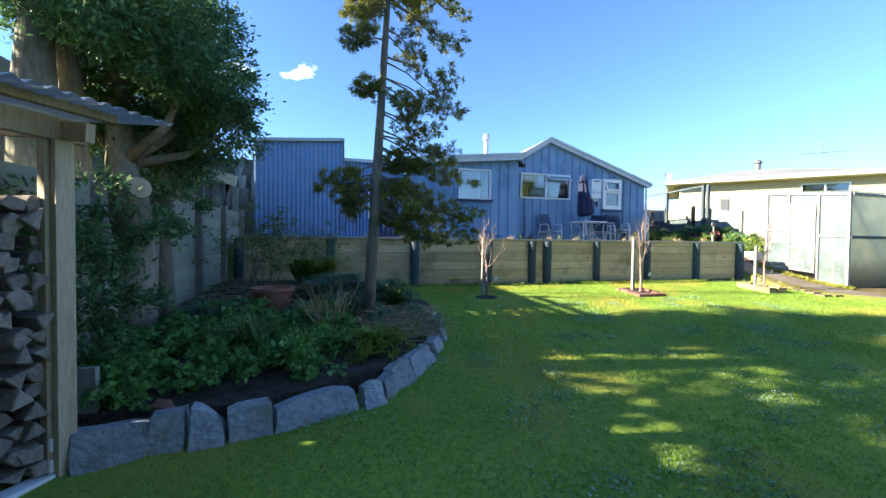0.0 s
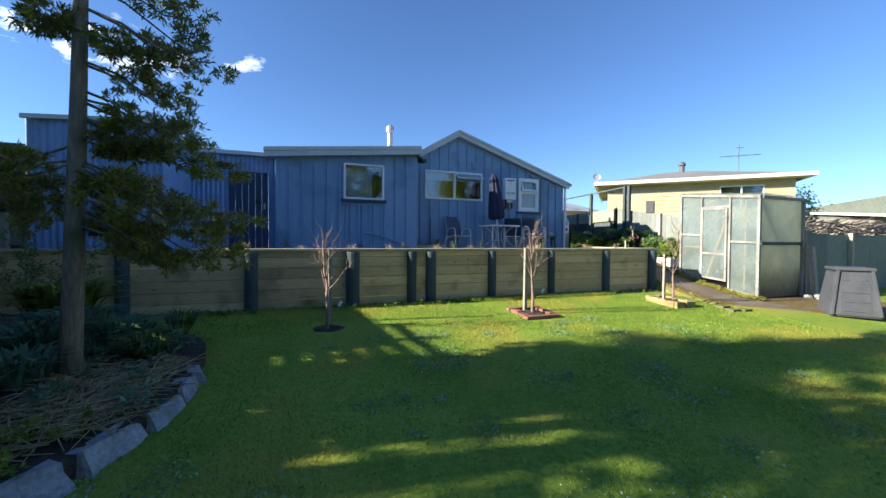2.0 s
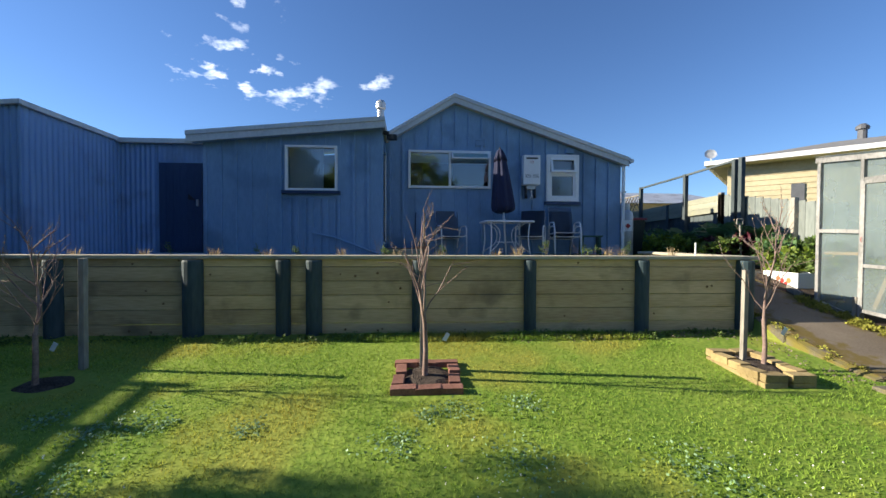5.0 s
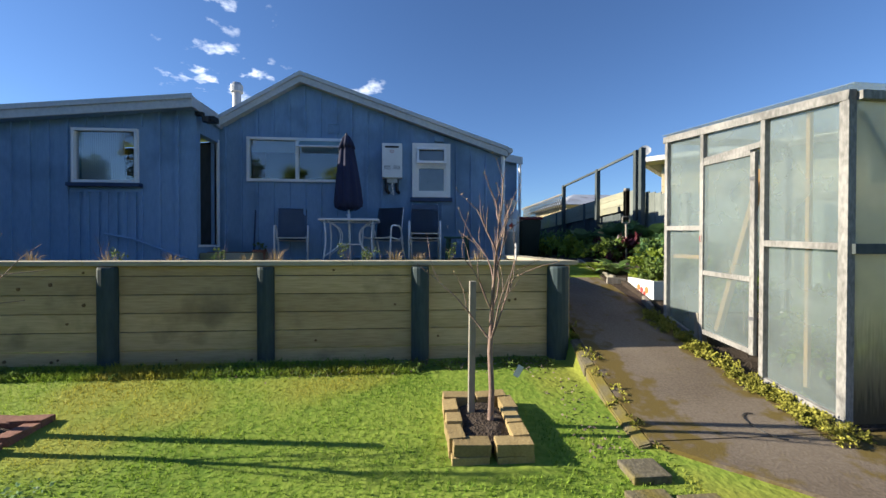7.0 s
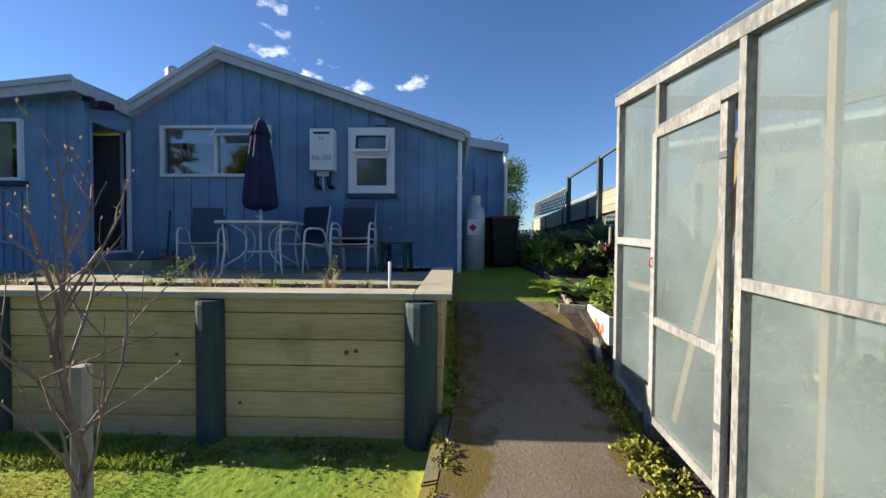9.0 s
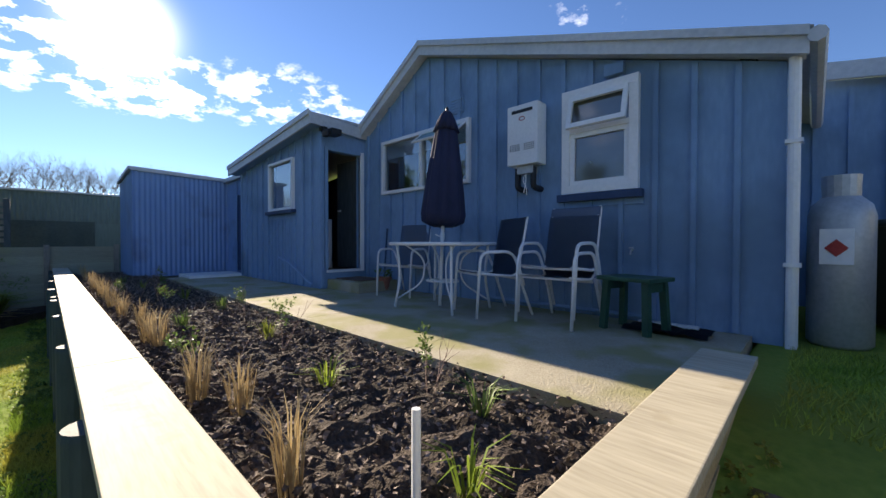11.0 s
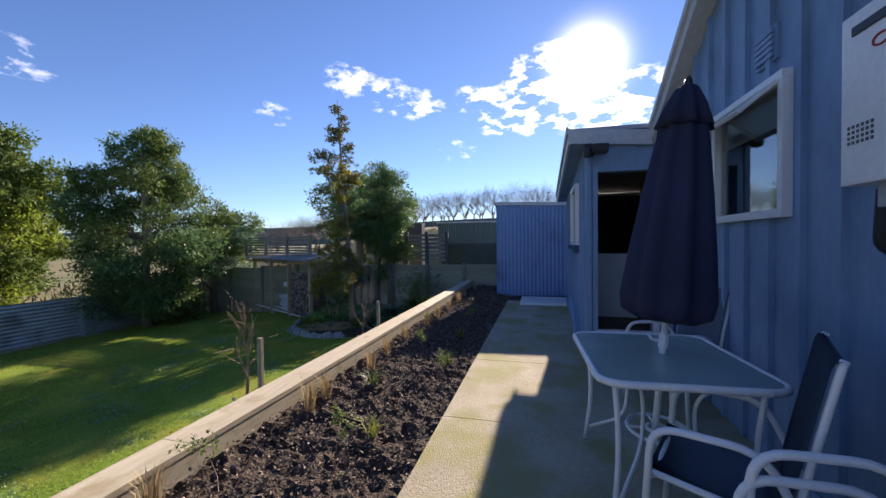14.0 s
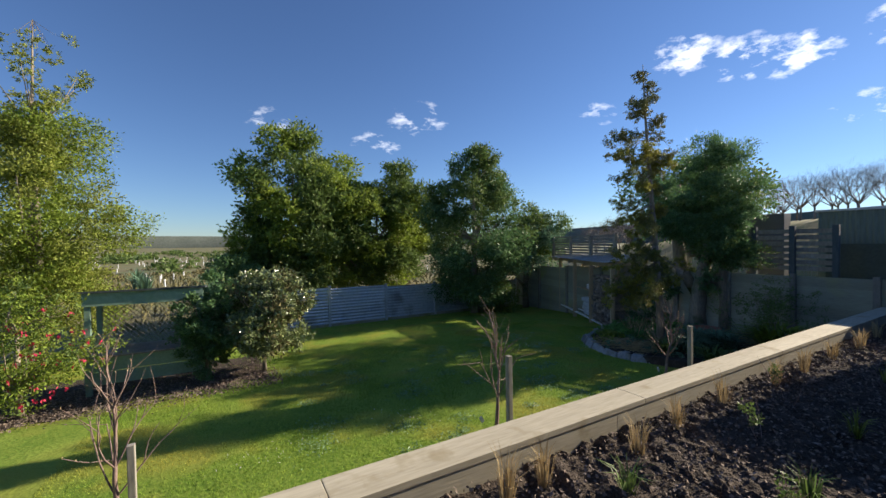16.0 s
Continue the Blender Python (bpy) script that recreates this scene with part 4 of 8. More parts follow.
box(st, 4.92, 5.80, 11.0, 11.7, TER - 0.1, TER + 0.15, 0.012)
tagged(part("doorstep", st, M["concrete"]), "low concrete step at the back door", "step")
mt = B()
box(mt, 4.98, 5.62, 11.12, 11.55, TER + 0.15, TER + 0.165, 0.004)
tagged(part("doormat", mt, M["brown"]), "dark brown doormat on the concrete step", "doormat")


def iron(parent, along, at, a0, a1, z0, z1, out, material, pitch=0.095, amp=0.012, name="cladding", z1b=None, level=False):
    """Corrugated iron: ribs run upright, or along the wall if level."""
    if not level:
        n = int((a1 - a0) / pitch * 6)
        aa = np.linspace(a0, a1, n)
        off = at + out * (amp + amp * np.sin((aa - a0) / pitch * 2 * math.pi))
        top = np.linspace(z1, z1b if z1b is not None else z1, n)
        rows = [np.stack([aa, off, np.full(n, z0)], 1), np.stack([aa, off, top], 1)]
        back = [np.stack([aa, off - out * 0.002, np.full(n, z0)], 1), np.stack([aa, off - out * 0.002, top], 1)]
    else:
        n = int((z1 - z0) / pitch * 6)
        zz = np.linspace(z0, z1, n)
        off = at + out * (amp + amp * np.sin((zz - z0) / pitch * 2 * math.pi))
        rows = [np.stack([np.full(n, a0), off, zz], 1), np.stack([np.full(n, a1), off, zz], 1)]
        back = [np.stack([np.full(n, a0), off - out * 0.002, zz], 1), np.stack([np.full(n, a1), off - out * 0.002, zz], 1)]
    v = np.concatenate(rows + back)
    if along == "y":
        v = v[:, [1, 0, 2]]
    i = np.arange(n - 1)[:, None]
    f = np.concatenate([i + [0, 1, n + 1, n], i + [2 * n, 3 * n, 3 * n + 1, 2 * n + 1]])
    return raw(name, v, f, material, parent, kind="", smooth=True)


shed = thing("shed", "tall blue corrugated-iron shed at the end of the terrace", "shed")
sb = B()
hexa(sb, [(-2.12, 9.23, 1.45), (-0.29, 9.23, 1.45), (-0.29, 13, 1.45), (-2.12, 13, 1.45), (-2.12, 9.23, 3.76), (-0.29, 9.23, 3.88), (-0.29, 13, 3.72), (-2.12, 13, 3.66)])
part("body", sb, M["blue_iron"], shed)
iron(shed, "x", 9.23, -2.12, -0.27, 1.50, 3.77, -1, M["blue_iron"], z1b=3.90)
iron(shed, "y", -0.29, 9.21, 11.2, 1.50, 3.90, 1, M["blue_iron"], amp=0.009, z1b=3.83)
fa = B()
hexa(fa, [(-2.16, 9.15, 3.74), (-0.22, 9.15, 3.87), (-0.22, 9.20, 3.87), (-2.16, 9.20, 3.74), (-2.16, 9.15, 3.81), (-0.22, 9.15, 3.94), (-0.22, 9.20, 3.94), (-2.16, 9.20, 3.81)])
hexa(fa, [(-0.265, 9.20, 3.86), (-0.22, 9.20, 3.86), (-0.22, 11.4, 3.79), (-0.265, 11.4, 3.79), (-0.265, 9.20, 3.94), (-0.22, 9.20, 3.94), (-0.22, 11.4, 3.87), (-0.265, 11.4, 3.87)])
part("flashing", fa, M["trim"], shed)
ro = B()
hexa(ro, [(-2.16, 9.20, 3.79), (-0.26, 9.20, 3.91), (-0.26, 13, 3.74), (-2.16, 13, 3.68), (-2.16, 9.20, 3.82), (-0.26, 9.20, 3.935), (-0.26, 13, 3.77), (-2.16, 13, 3.71)])
part("roof", ro, M["roof"], shed)
link = thing("link_wall", "blue corrugated link wall with a dark blue plank door", "shed wall")
lk = B()
wall_cells(lk, "x", 11.14, -0.28, 1.46, 1.50, lambda a: 3.80, 0.08, [(0.46, 1.30, 1.62, 3.41)])
part("wall", lk, M["blue_iron"], link)
iron(link, "x", 11.14, -0.27, 0.43, 1.50, 3.78, -1, M["blue_iron"])
iron(link, "x", 11.14, 0.43, 1.44, 3.44, 3.78, -1, M["blue_iron"], amp=0.006)
dr = B()
for k in range(6):
    box(dr, 0.465 + 0.139 * k, 0.465 + 0.139 * (k + 1) - 0.004, 11.12, 11.15, 1.62, 3.41, 0.003)
d = part("door", dr, M["navy"], link, "dark navy plank door with a small black hatch")
hh = B()
tri = [(1.02, 11.112, 2.68), (1.17, 11.112, 2.66), (1.03, 11.112, 2.80)]
fc = [hh.verts.new(p) for p in tri] + [hh.verts.new((p[0], 11.119, p[2])) for p in tri]
hh.faces.new(fc[:3])
hh.faces.new(fc[3:])
for i in range(3):
    hh.faces.new((fc[i], fc[(i + 1) % 3], fc[(i + 1) % 3 + 3], fc[i + 3]))
part("hatch", hh, M["black"], d)
hd = B()
box(hd, 1.20, 1.235, 11.08, 11.12, 2.55, 2.68, 0.004)
part("latch", hd, M["steel"], d)
fa = B()
box(fa, -0.26, 1.5, 11.02, 11.12, 3.78, 3.87, 0.004)
part("fascia", fa, M["trim"], link)
ro = B()
box(ro, -0.26, 1.46, 11.12, 13, 3.80, 3.86)
part("roof", ro, M["roof"], link)


# ---- greenhouse ----
rows = [[(x, y, ramp_z(y)) for x in (11.44, 12.2, 13.1)] for y in np.arange(6.475, 8.5, 0.2)]
skirted("greenhouse_floor", rows, 0.032, M["soil"], "dark soil inside the greenhouse", "soil", 0.1)
gh = thing("greenhouse", "lean-sided greenhouse of weathered timber and milky sheets", "greenhouse")
GX, GY0, GY1, GX1 = 11.50, 6.50, 8.40, 13.02


def gh_top(y):
    return 2.88 + (y - GY0) * 0.108


def gh_base(y):
    return ramp_z(y) - 0.02


def stick(parent, a, b, w, d, name="frame_bar", material=None, up=(0, 0, 1), label=""):
    return part(name, beam(B(), a, b, w, d, up, 0.003), material or M["bar_wood"], parent, label)


for y, w in ((6.53, 0.06), (7.14, 0.04), (7.82, 0.04), (8.37, 0.045)):
    stick(gh, (GX, y, gh_base(y)), (GX, y, gh_top(y) - 0.056), w, 0.06, up=(1, 0, 0))
stick(gh, (GX - 0.004, 6.5, gh_top(6.5) - 0.02), (GX - 0.004, 8.42, gh_top(8.42) - 0.02), 0.06, 0.07)
stick(gh, (GX, 6.5, gh_base(6.5) + 0.07), (GX, 7.2, gh_base(7.2) + 0.07), 0.05, 0.05)
stick(gh, (GX, 7.82, gh_base(7.82) + 0.07), (GX, 8.42, gh_base(8.42) + 0.07), 0.05, 0.05)
stick(gh, (GX - 0.01, 6.56, 1.835), (GX - 0.01, 7.12, 1.86), 0.04, 0.05)
stick(gh, (GX - 0.01, 7.84, 2.02), (GX - 0.01, 8.35, 2.04), 0.04, 0.05)
stick(gh, (GX, 7.14, 2.70), (GX, 7.82, 2.70), 0.05, 0.05)
stick(gh, (GX1, 6.5, gh_base(6.5)), (GX1, 6.5, 2.86), 0.07, 0.07, up=(1, 0, 0))
stick(gh, (GX1, 8.4, gh_base(8.4)), (GX1, 8.4, 3.06), 0.07, 0.07, up=(1, 0, 0))
stick(gh, (GX + 0.035, 6.5, 2.855), (GX1, 6.5, 2.84), 0.06, 0.06)
stick(gh, (GX, 6.5, 1.82), (GX1, 6.5, 1.82), 0.05, 0.07, material=M["dark_fence"])
stick(gh, (GX, 8.4, 3.07), (GX1, 8.4, 3.05), 0.06, 0.08)
stick(gh, (GX1, 6.5, 2.86), (GX1, 8.4, 3.05), 0.06, 0.07)
stick(gh, (GX + 0.08, 6.548, 2.75), (GX1 - 0.1, 6.548, 0.75), 0.06, 0.05, material=M["dark_fence"], name="brace")
stick(gh, (GX + 0.75, 6.70, 0.7), (GX + 0.75, 6.70, 2.85), 0.03, 0.03, material=M["new_pine"], name="brace")
stick(gh, (GX + 0.06, 7.70, 1.0), (GX + 0.06, 7.22, 2.5), 0.055, 0.05, material=M["new_pine"], name="brace")
stick(gh, (GX + 0.075, 6.85, 0.75), (GX + 0.075, 6.85, 2.86), 0.03, 0.03, material=M["new_pine"], name="brace")
stick(gh, (GX + 0.07, 7.85, 1.72), (GX + 0.07, 8.35, 1.72), 0.04, 0.04, material=M["new_pine"], name="brace")


def sheet(parent, pts, off, name="sheet", mat_="film"):
    """A thin sheet of four corners, off: its thickness as a vector."""
    bm = B()
    p = [Vector(q) for q in pts]
    o = Vector(off)
    hexa(bm, [*p, *[q + o for q in p]])
    return part(name, bm, M[mat_], parent)


cuts = [6.56, 7.115]
sheet(gh, [(GX + 0.012, 6.56, gh_base(6.5) + 0.05), (GX + 0.012, 7.115, gh_base(7.1) + 0.05), (GX + 0.012, 7.115, gh_top(7.1) - 0.05), (GX + 0.012, 6.56, gh_top(6.56) - 0.05)], (0.004, 0, 0))
sheet(gh, [(GX + 0.012, 7.165, 2.725), (GX + 0.012, 7.795, 2.725), (GX + 0.012, 7.795, gh_top(7.8) - 0.05), (GX + 0.012, 7.165, gh_top(7.17) - 0.05)], (0.004, 0, 0))
sheet(gh, [(GX + 0.012, 7.845, gh_base(7.85) + 0.05), (GX + 0.012, 8.345, gh_base(8.35) + 0.05), (GX + 0.012, 8.345, gh_top(8.35) - 0.05), (GX + 0.012, 7.845, gh_top(7.85) - 0.05)], (0.004, 0, 0))
sheet(gh, [(GX + 0.04, 6.51, 0.62), (GX1 - 0.04, 6.51, 0.60), (GX1 - 0.04, 6.51, 2.82), (GX + 0.04, 6.51, 2.84)], (0, 0.004, 0), mat_="film_end")
sheet(gh, [(GX + 0.04, 8.39, 1.05), (GX1 - 0.04, 8.39, 1.05), (GX1 - 0.04, 8.39, 3.02), (GX + 0.04, 8.39, 3.03)], (0, 0.004, 0))
sheet(gh, [(GX1, 6.54, 0.62), (GX1, 8.36, 1.05), (GX1, 8.36, 3.02), (GX1, 6.54, 2.82)], (0.004, 0, 0))
sheet(gh, [(GX - 0.03, 6.47, 2.925), (GX1 + 0.04, 6.47, 2.905), (GX1 + 0.04, 8.44, 3.10), (GX - 0.03, 8.44, 3.125)], (0, 0, 0.006), "roof_sheet")
D0, D1, Z0, Z1 = 7.20, 7.78, 0.90, 2.64
dx = GX - 0.045
door = new("door")
door.parent = gh
tagged(door, "weathered framed greenhouse door, shut")
for a, e in (((dx, D0, Z0), (dx, D0, Z1)), ((dx, D1, Z0 + 0.04), (dx, D1, Z1 + 0.03))):
    stick(door, a, e, 0.045, 0.035, "stile", up=(1, 0, 0))
for z, zz in ((Z0 + 0.03, 0.05), (1.55, 0.02), (Z1, 0.02)):
    stick(door, (dx, D0 + 0.024, z), (dx, D1 - 0.024, z + zz), 0.033, 0.045, "rail")
sheet(door, [(dx, D0, Z0 + 0.03), (dx, D1, Z0 + 0.06), (dx, D1, Z1), (dx, D0, Z1)], (0.004, 0, 0), "panel")
lt = B()
tube(lt, round_path([(dx - 0.02, D1 - 0.005, 1.94), (dx - 0.035, D1 - 0.005, 1.93), (dx - 0.035, D1 - 0.005, 1.89), (dx - 0.02, D1 - 0.005, 1.88)], 0.01), 0.004, 6)
part("handle", lt, M["red"], door, "rusty red pull handle")
for z in (1.2, 2.4):
    hn = B()
    box(hn, dx - 0.024, dx - 0.018, D0 - 0.035, D0 + 0.02, z, z + 0.03)
    part("hinge", hn, M["grey_plastic"], door)
jm = B()
beam(jm, (GX - 0.03, 7.86, ramp_z(7.9)), (GX - 0.03, 7.86, ramp_z(7.9) + 0.32), 0.05, 0.03, (1, 0, 0), 0.003)
part("peg", jm, M["grey_wood"], gh)
gp = thing("greenhouse_plant", "green tomato plants behind the milky sheets", "plant")
crown("leaves", [(11.92, 6.80, 1.15, 0.25), (11.88, 7.0, 0.95, 0.22), (11.95, 6.95, 1.35, 0.3), (12.4, 7.5, 1.2, 0.3), (12.1, 8.0, 1.4, 0.28), (12.6, 6.9, 1.05, 0.3)], 3200, 0.08, M["leaf_lime"], gp, 77)
for x, y in ((11.95, 6.95), (12.4, 7.5), (12.1, 8.0), (12.6, 6.9)):
    part("stem", tube(B(), [(x, y, 0.6), (x + 0.02, y, 1.0), (x, y, 1.4)], [0.012, 0.01, 0.006], 6), M["twig"], gp)


# ---- fences and neighbours ----
def panel_fence(name, label, a, b, low, high, n, material, post_material, post_w=0.1, thick=0.02, level=False, rows=7, gap=0.006, post_up=0.05, posts=None):
    """A fence from a to b (x, y); low and high: heights at both ends; boards upright, or lying if level."""
    f = thing(name, label, "fence", kind="structure")
    A, Bv = Vector((*a, 0)), Vector((*b, 0))
    d = (Bv - A).normalized()
    nrm = d.cross(Vector((0, 0, 1)))
    L = (Bv - A).length
    if level:
        bays = n
        for k in range(bays):
            for r in range(rows):
                t0, t1 = k / bays, (k + 1) / bays
                z = [low[0] + (low[1] - low[0]) * (t0 + t1) / 2, high[0] + (high[1] - high[0]) * (t0 + t1) / 2]
                h = (z[1] - z[0]) / rows
                p0, p1 = A + (Bv - A) * t0, A + (Bv - A) * t1
                zz = z[0] + h * (r + 0.5)
                o = nrm * (0.005 if gap < 0.01 and r % 2 else 0.0)
                bm = beam(B(), (p0.x + o.x, p0.y + o.y, zz), (p1.x + o.x, p1.y + o.y, zz), thick, h - gap if gap > 0.01 else h + 0.004)
                part("board", bm, material, f)
    else:
        for k in range(n):
            t = (k + 0.5) / n
            p = A + (Bv - A) * t
            z0, z1 = low[0] + (low[1] - low[0]) * t, high[0] + (high[1] - high[0]) * t
            bm = beam(B(), (p.x, p.y, z0), (p.x, p.y, z1), L / n - gap, thick, nrm)
            part("board", bm, material, f)
        for zf in (0.25, 0.8):
            bm = beam(B(), (A.x - nrm.x * 0.035, A.y - nrm.y * 0.035, low[0] + (high[0] - low[0]) * zf), (Bv.x - nrm.x * 0.035, Bv.y - nrm.y * 0.035, low[1] + (high[1] - low[1]) * zf), 0.05, 0.08)
            part("rail", bm, material, f)
    for t in posts or [k / (n if level else max(1, round(L / 2))) for k in range((n if level else max(1, round(L / 2))) + 1)]:
        p = A + (Bv - A) * t + nrm * 0.05
        z0, z1 = low[0] + (low[1] - low[0]) * t, high[0] + (high[1] - high[0]) * t
        bm = beam(B(), (p.x, p.y, z0 - 0.1), (p.x, p.y, z1 + post_up), post_w, post_w, nrm, 0.005)
        part("post", bm, post_material, f)
    return f


panel_fence("fence_left", "tall boundary fence of pale horizontal boards", (-2.42, 2.95), (-2.42, 9.15), (0.2, 0.6), (2.12, 2.18), 5, M["pale_wood"], M["grey_wood"], level=True, rows=8)
f = panel_fence("fence_slats", "weathered slatted screen above the boundary fence", (-2.60, 5.9), (-2.60, 7.3), (2.25, 2.25), (3.2, 3.2), 2, M["grey_wood"], M["dark_fence"], level=True, rows=7, gap=0.045)
panel_fence("fence_slats_store", "weathered slatted screen above the wood store", (-4.6, -2.4), (-3.4, 1.6), (2.25, 2.25), (3.2, 3.2), 3, M["grey_wood"], M["grey_wood"], level=True, rows=9, gap=0.03, post_up=0.0)
panel_fence("fence_back_left", "grey boundary fence behind the wood store", (-4.9, -5.2), (-3.2, 2.9), (-0.35, 0.25), (1.7, 2.15), 4, M["pale_wood"], M["grey_wood"], level=True, rows=7)
rg = random.Random(12)
for k in range(17):
    x, y, w_ = -4.0 + 0.098 * k, (10.3, 10.36, 10.42)[k % 3], rg.uniform(0.13, 0.21)
    lean_ = 0.62 if k == 8 else (-0.5 if k == 14 else rg.uniform(-0.16, 0.16))
    bm = beam(B(), (x, y - (0.06 if k == 8 else 0), 1.7), (x + lean_, y - (0.06 if k == 8 else 0), rg.uniform(2.8, 3.68)), w_, 0.03, (0, 1, 0), 0.004)
    tagged(part("leaning_board", bm, M["loose_board"]), "weathered board leaning behind the fence", "board", "leaning boards")
# added backing that keeps the gaps between the boards dark
bm = B()
box(bm, -4.05, -2.14, 10.52, 10.60, 1.4, 3.58)
tagged(part("end_wall", bm, M["dark_fence"], kind="structure"), "plain dark backing added behind the leaning boards", "wall")
bm = beam(B(), (-3.95, 10.12, 3.30), (-2.72, 10.12, 2.90), 0.03, 0.12, (0, 0, 1), 0.004)
tagged(part("leaning_board", bm, M["pale_wood"]), "pale board nailed slanting across the weathered ones", "board", "leaning boards")
bm = beam(B(), (-3.95, 10.14, 3.43), (-2.70, 10.14, 3.03), 0.03, 0.12, (0, 0, 1), 0.004)
tagged(part("leaning_board", bm, M["pale_wood"]), "grey board nailed across the weathered ones", "board", "leaning boards")
ns = thing("neighbour_shed", "grey-green iron shed with a white roof edge behind the fence", "shed")
bm = B()
# body and roof run on unseen past the cladding to shade the leaning boards
box(bm, -6.2, -4.06, 6.6, 13.2, 1.0, 3.60)
part("body", bm, M["sage_iron"], ns)
iron(ns, "y", -4.06, 6.6, 9.9, 2.8, 3.60, 1, M["sage_iron"], pitch=0.09, amp=0.01)
bm = B()
box(bm, -6.3, -3.98, 6.55, 13.3, 3.60, 3.65, 0.01)
part("roof", bm, M["trim"], ns)
iron(ns, "y", -4.0, 6.75, 8.85, 1.95, 2.84, 1, M["tarp"], pitch=0.5, amp=0.012, name="cover")
bm = B()
box(bm, -4.3, -3.9, 5.2, 6.0, 1.5, 3.62, 0.02)
tagged(part("chimney", bm, M["grey_plastic"]), "dark square stack behind the slatted screen", "chimney")

cf = thing("iron_fence", "low corrugated-iron fence at the foot of the lawn", "fence", kind="structure")
for k in range(5):
    a, b = -4.6 + 2.35 * k, -4.6 + 2.35 * (k + 1) - 0.02
    zt = 1.06 + 0.05 * k
    iron(cf, "x", -5.15, a, b, -0.18, zt, 1, M["zinc"], pitch=0.12, amp=0.018, name="iron_sheet", level=True)
for k in range(6):
    bm = beam(B(), (-4.6 + 2.35 * k, -5.10, -0.5), (-4.6 + 2.35 * k, -5.10, 1.13 + 0.05 * k), 0.1, 0.07, (0, 1, 0), 0.006)
    part("post", bm, M["zinc"], cf)
bm = beam(B(), (7.25, -5.1, -0.4), (7.25, -5.1, 1.55), 0.14, 0.14, (0, 1, 0), 0.01)
part("post", bm, M["grey_wood"], cf)
bm = B()
box(bm, -4.6, 7.2, -5.2, -5.08, -0.5, -0.17)
part("plinth", bm, M["concrete"], cf)

# right-hand fences
panel_fence("fence_right", "grey vertical-board fence beside the vegetable garden", (13.5, 21.0), (13.5, 12.6), (1.35, 1.3), (2.75, 3.05), 40, M["dark_fence"], M["dark_fence"])
panel_fence("fence_right_near", "grey vertical-board fence sloping down behind the greenhouse", (13.5, 12.6), (13.5, 6.75), (1.2, 0.5), (3.1, 2.05), 30, M["fence"], M["grey_wood"])
panel_fence("fence_apron", "grey plywood fence beyond the compost bin", (13.5, 6.72), (21.5, 6.72), (0.3, 0.3), (2.05, 2.05), 8, M["fence"], M["grey_wood"])
# the pale colour stands in for sun on the fence's upper boards
ft = thing("fence_topping", "weathered boards along the fence top, coloured pale as if sunlit", "fence", kind="structure")
for k in range(7):
    ya, yb = 12.62 + 1.2 * k, 12.62 + 1.2 * (k + 1) - 0.01
    for q in range(3):
        za, zb = 3.09 - (ya - 12.6) * 0.033 - 0.15 * q, 3.09 - (yb - 12.6) * 0.033 - 0.15 * q
        part("board", beam(B(), (13.43, ya, za - 0.07), (13.43, yb, zb - 0.07), 0.02, 0.144), M["pale_wood"], ft)
pl = thing("fence_frame", "dark timber posts and rail standing above the grey fence", "fence frame")
tops = [(12.1, 3.9), (13.85, 3.83), (16.1, 3.76)]
for y, z in tops + [(11.9, 3.9)]:
    part("post", beam(B(), (13.38, y, 0.9), (13.38, y, z), 0.1, 0.1, (1, 0, 0), 0.005), M["dark_fence"], pl)
for (ya, za), (yb, zb) in zip(tops, tops[1:]):
    part("rail", beam(B(), (13.38, ya, za - 0.03), (13.38, yb, zb - 0.03), 0.05, 0.05), M["dark_fence"], pl)
la = B()
for k in range(22):
    y = 16.2 + k * 0.2
    beam(la, (13.44, y, 2.95), (13.44, y + 0.55, 3.5), 0.012, 0.025, (1, 0, 0))
    beam(la, (13.425, y + 0.55, 2.95), (13.425, y, 3.5), 0.012, 0.025, (1, 0, 0))
beam(la, (13.43, 16.1, 3.52), (13.43, 21, 3.45), 0.04, 0.04)
tagged(part("lattice", la, M["grey_wood"]), "pale diagonal lattice on top of the fence", "lattice")
pf = thing("picket_fence", "low white picket fence at the end of the drive", "fence")
for k in range(16):
    bm = B()
    x = 11.6 + 0.13 * k
    box(bm, x, x + 0.08, 19.9, 19.925, 1.5, 2.42)
    part("picket", bm, M["white"], pf)
for z in (1.75, 2.2):
    part("rail", beam(B(), (11.5, 19.95, z), (13.6, 19.95, z), 0.03, 0.07), M["white"], pf)


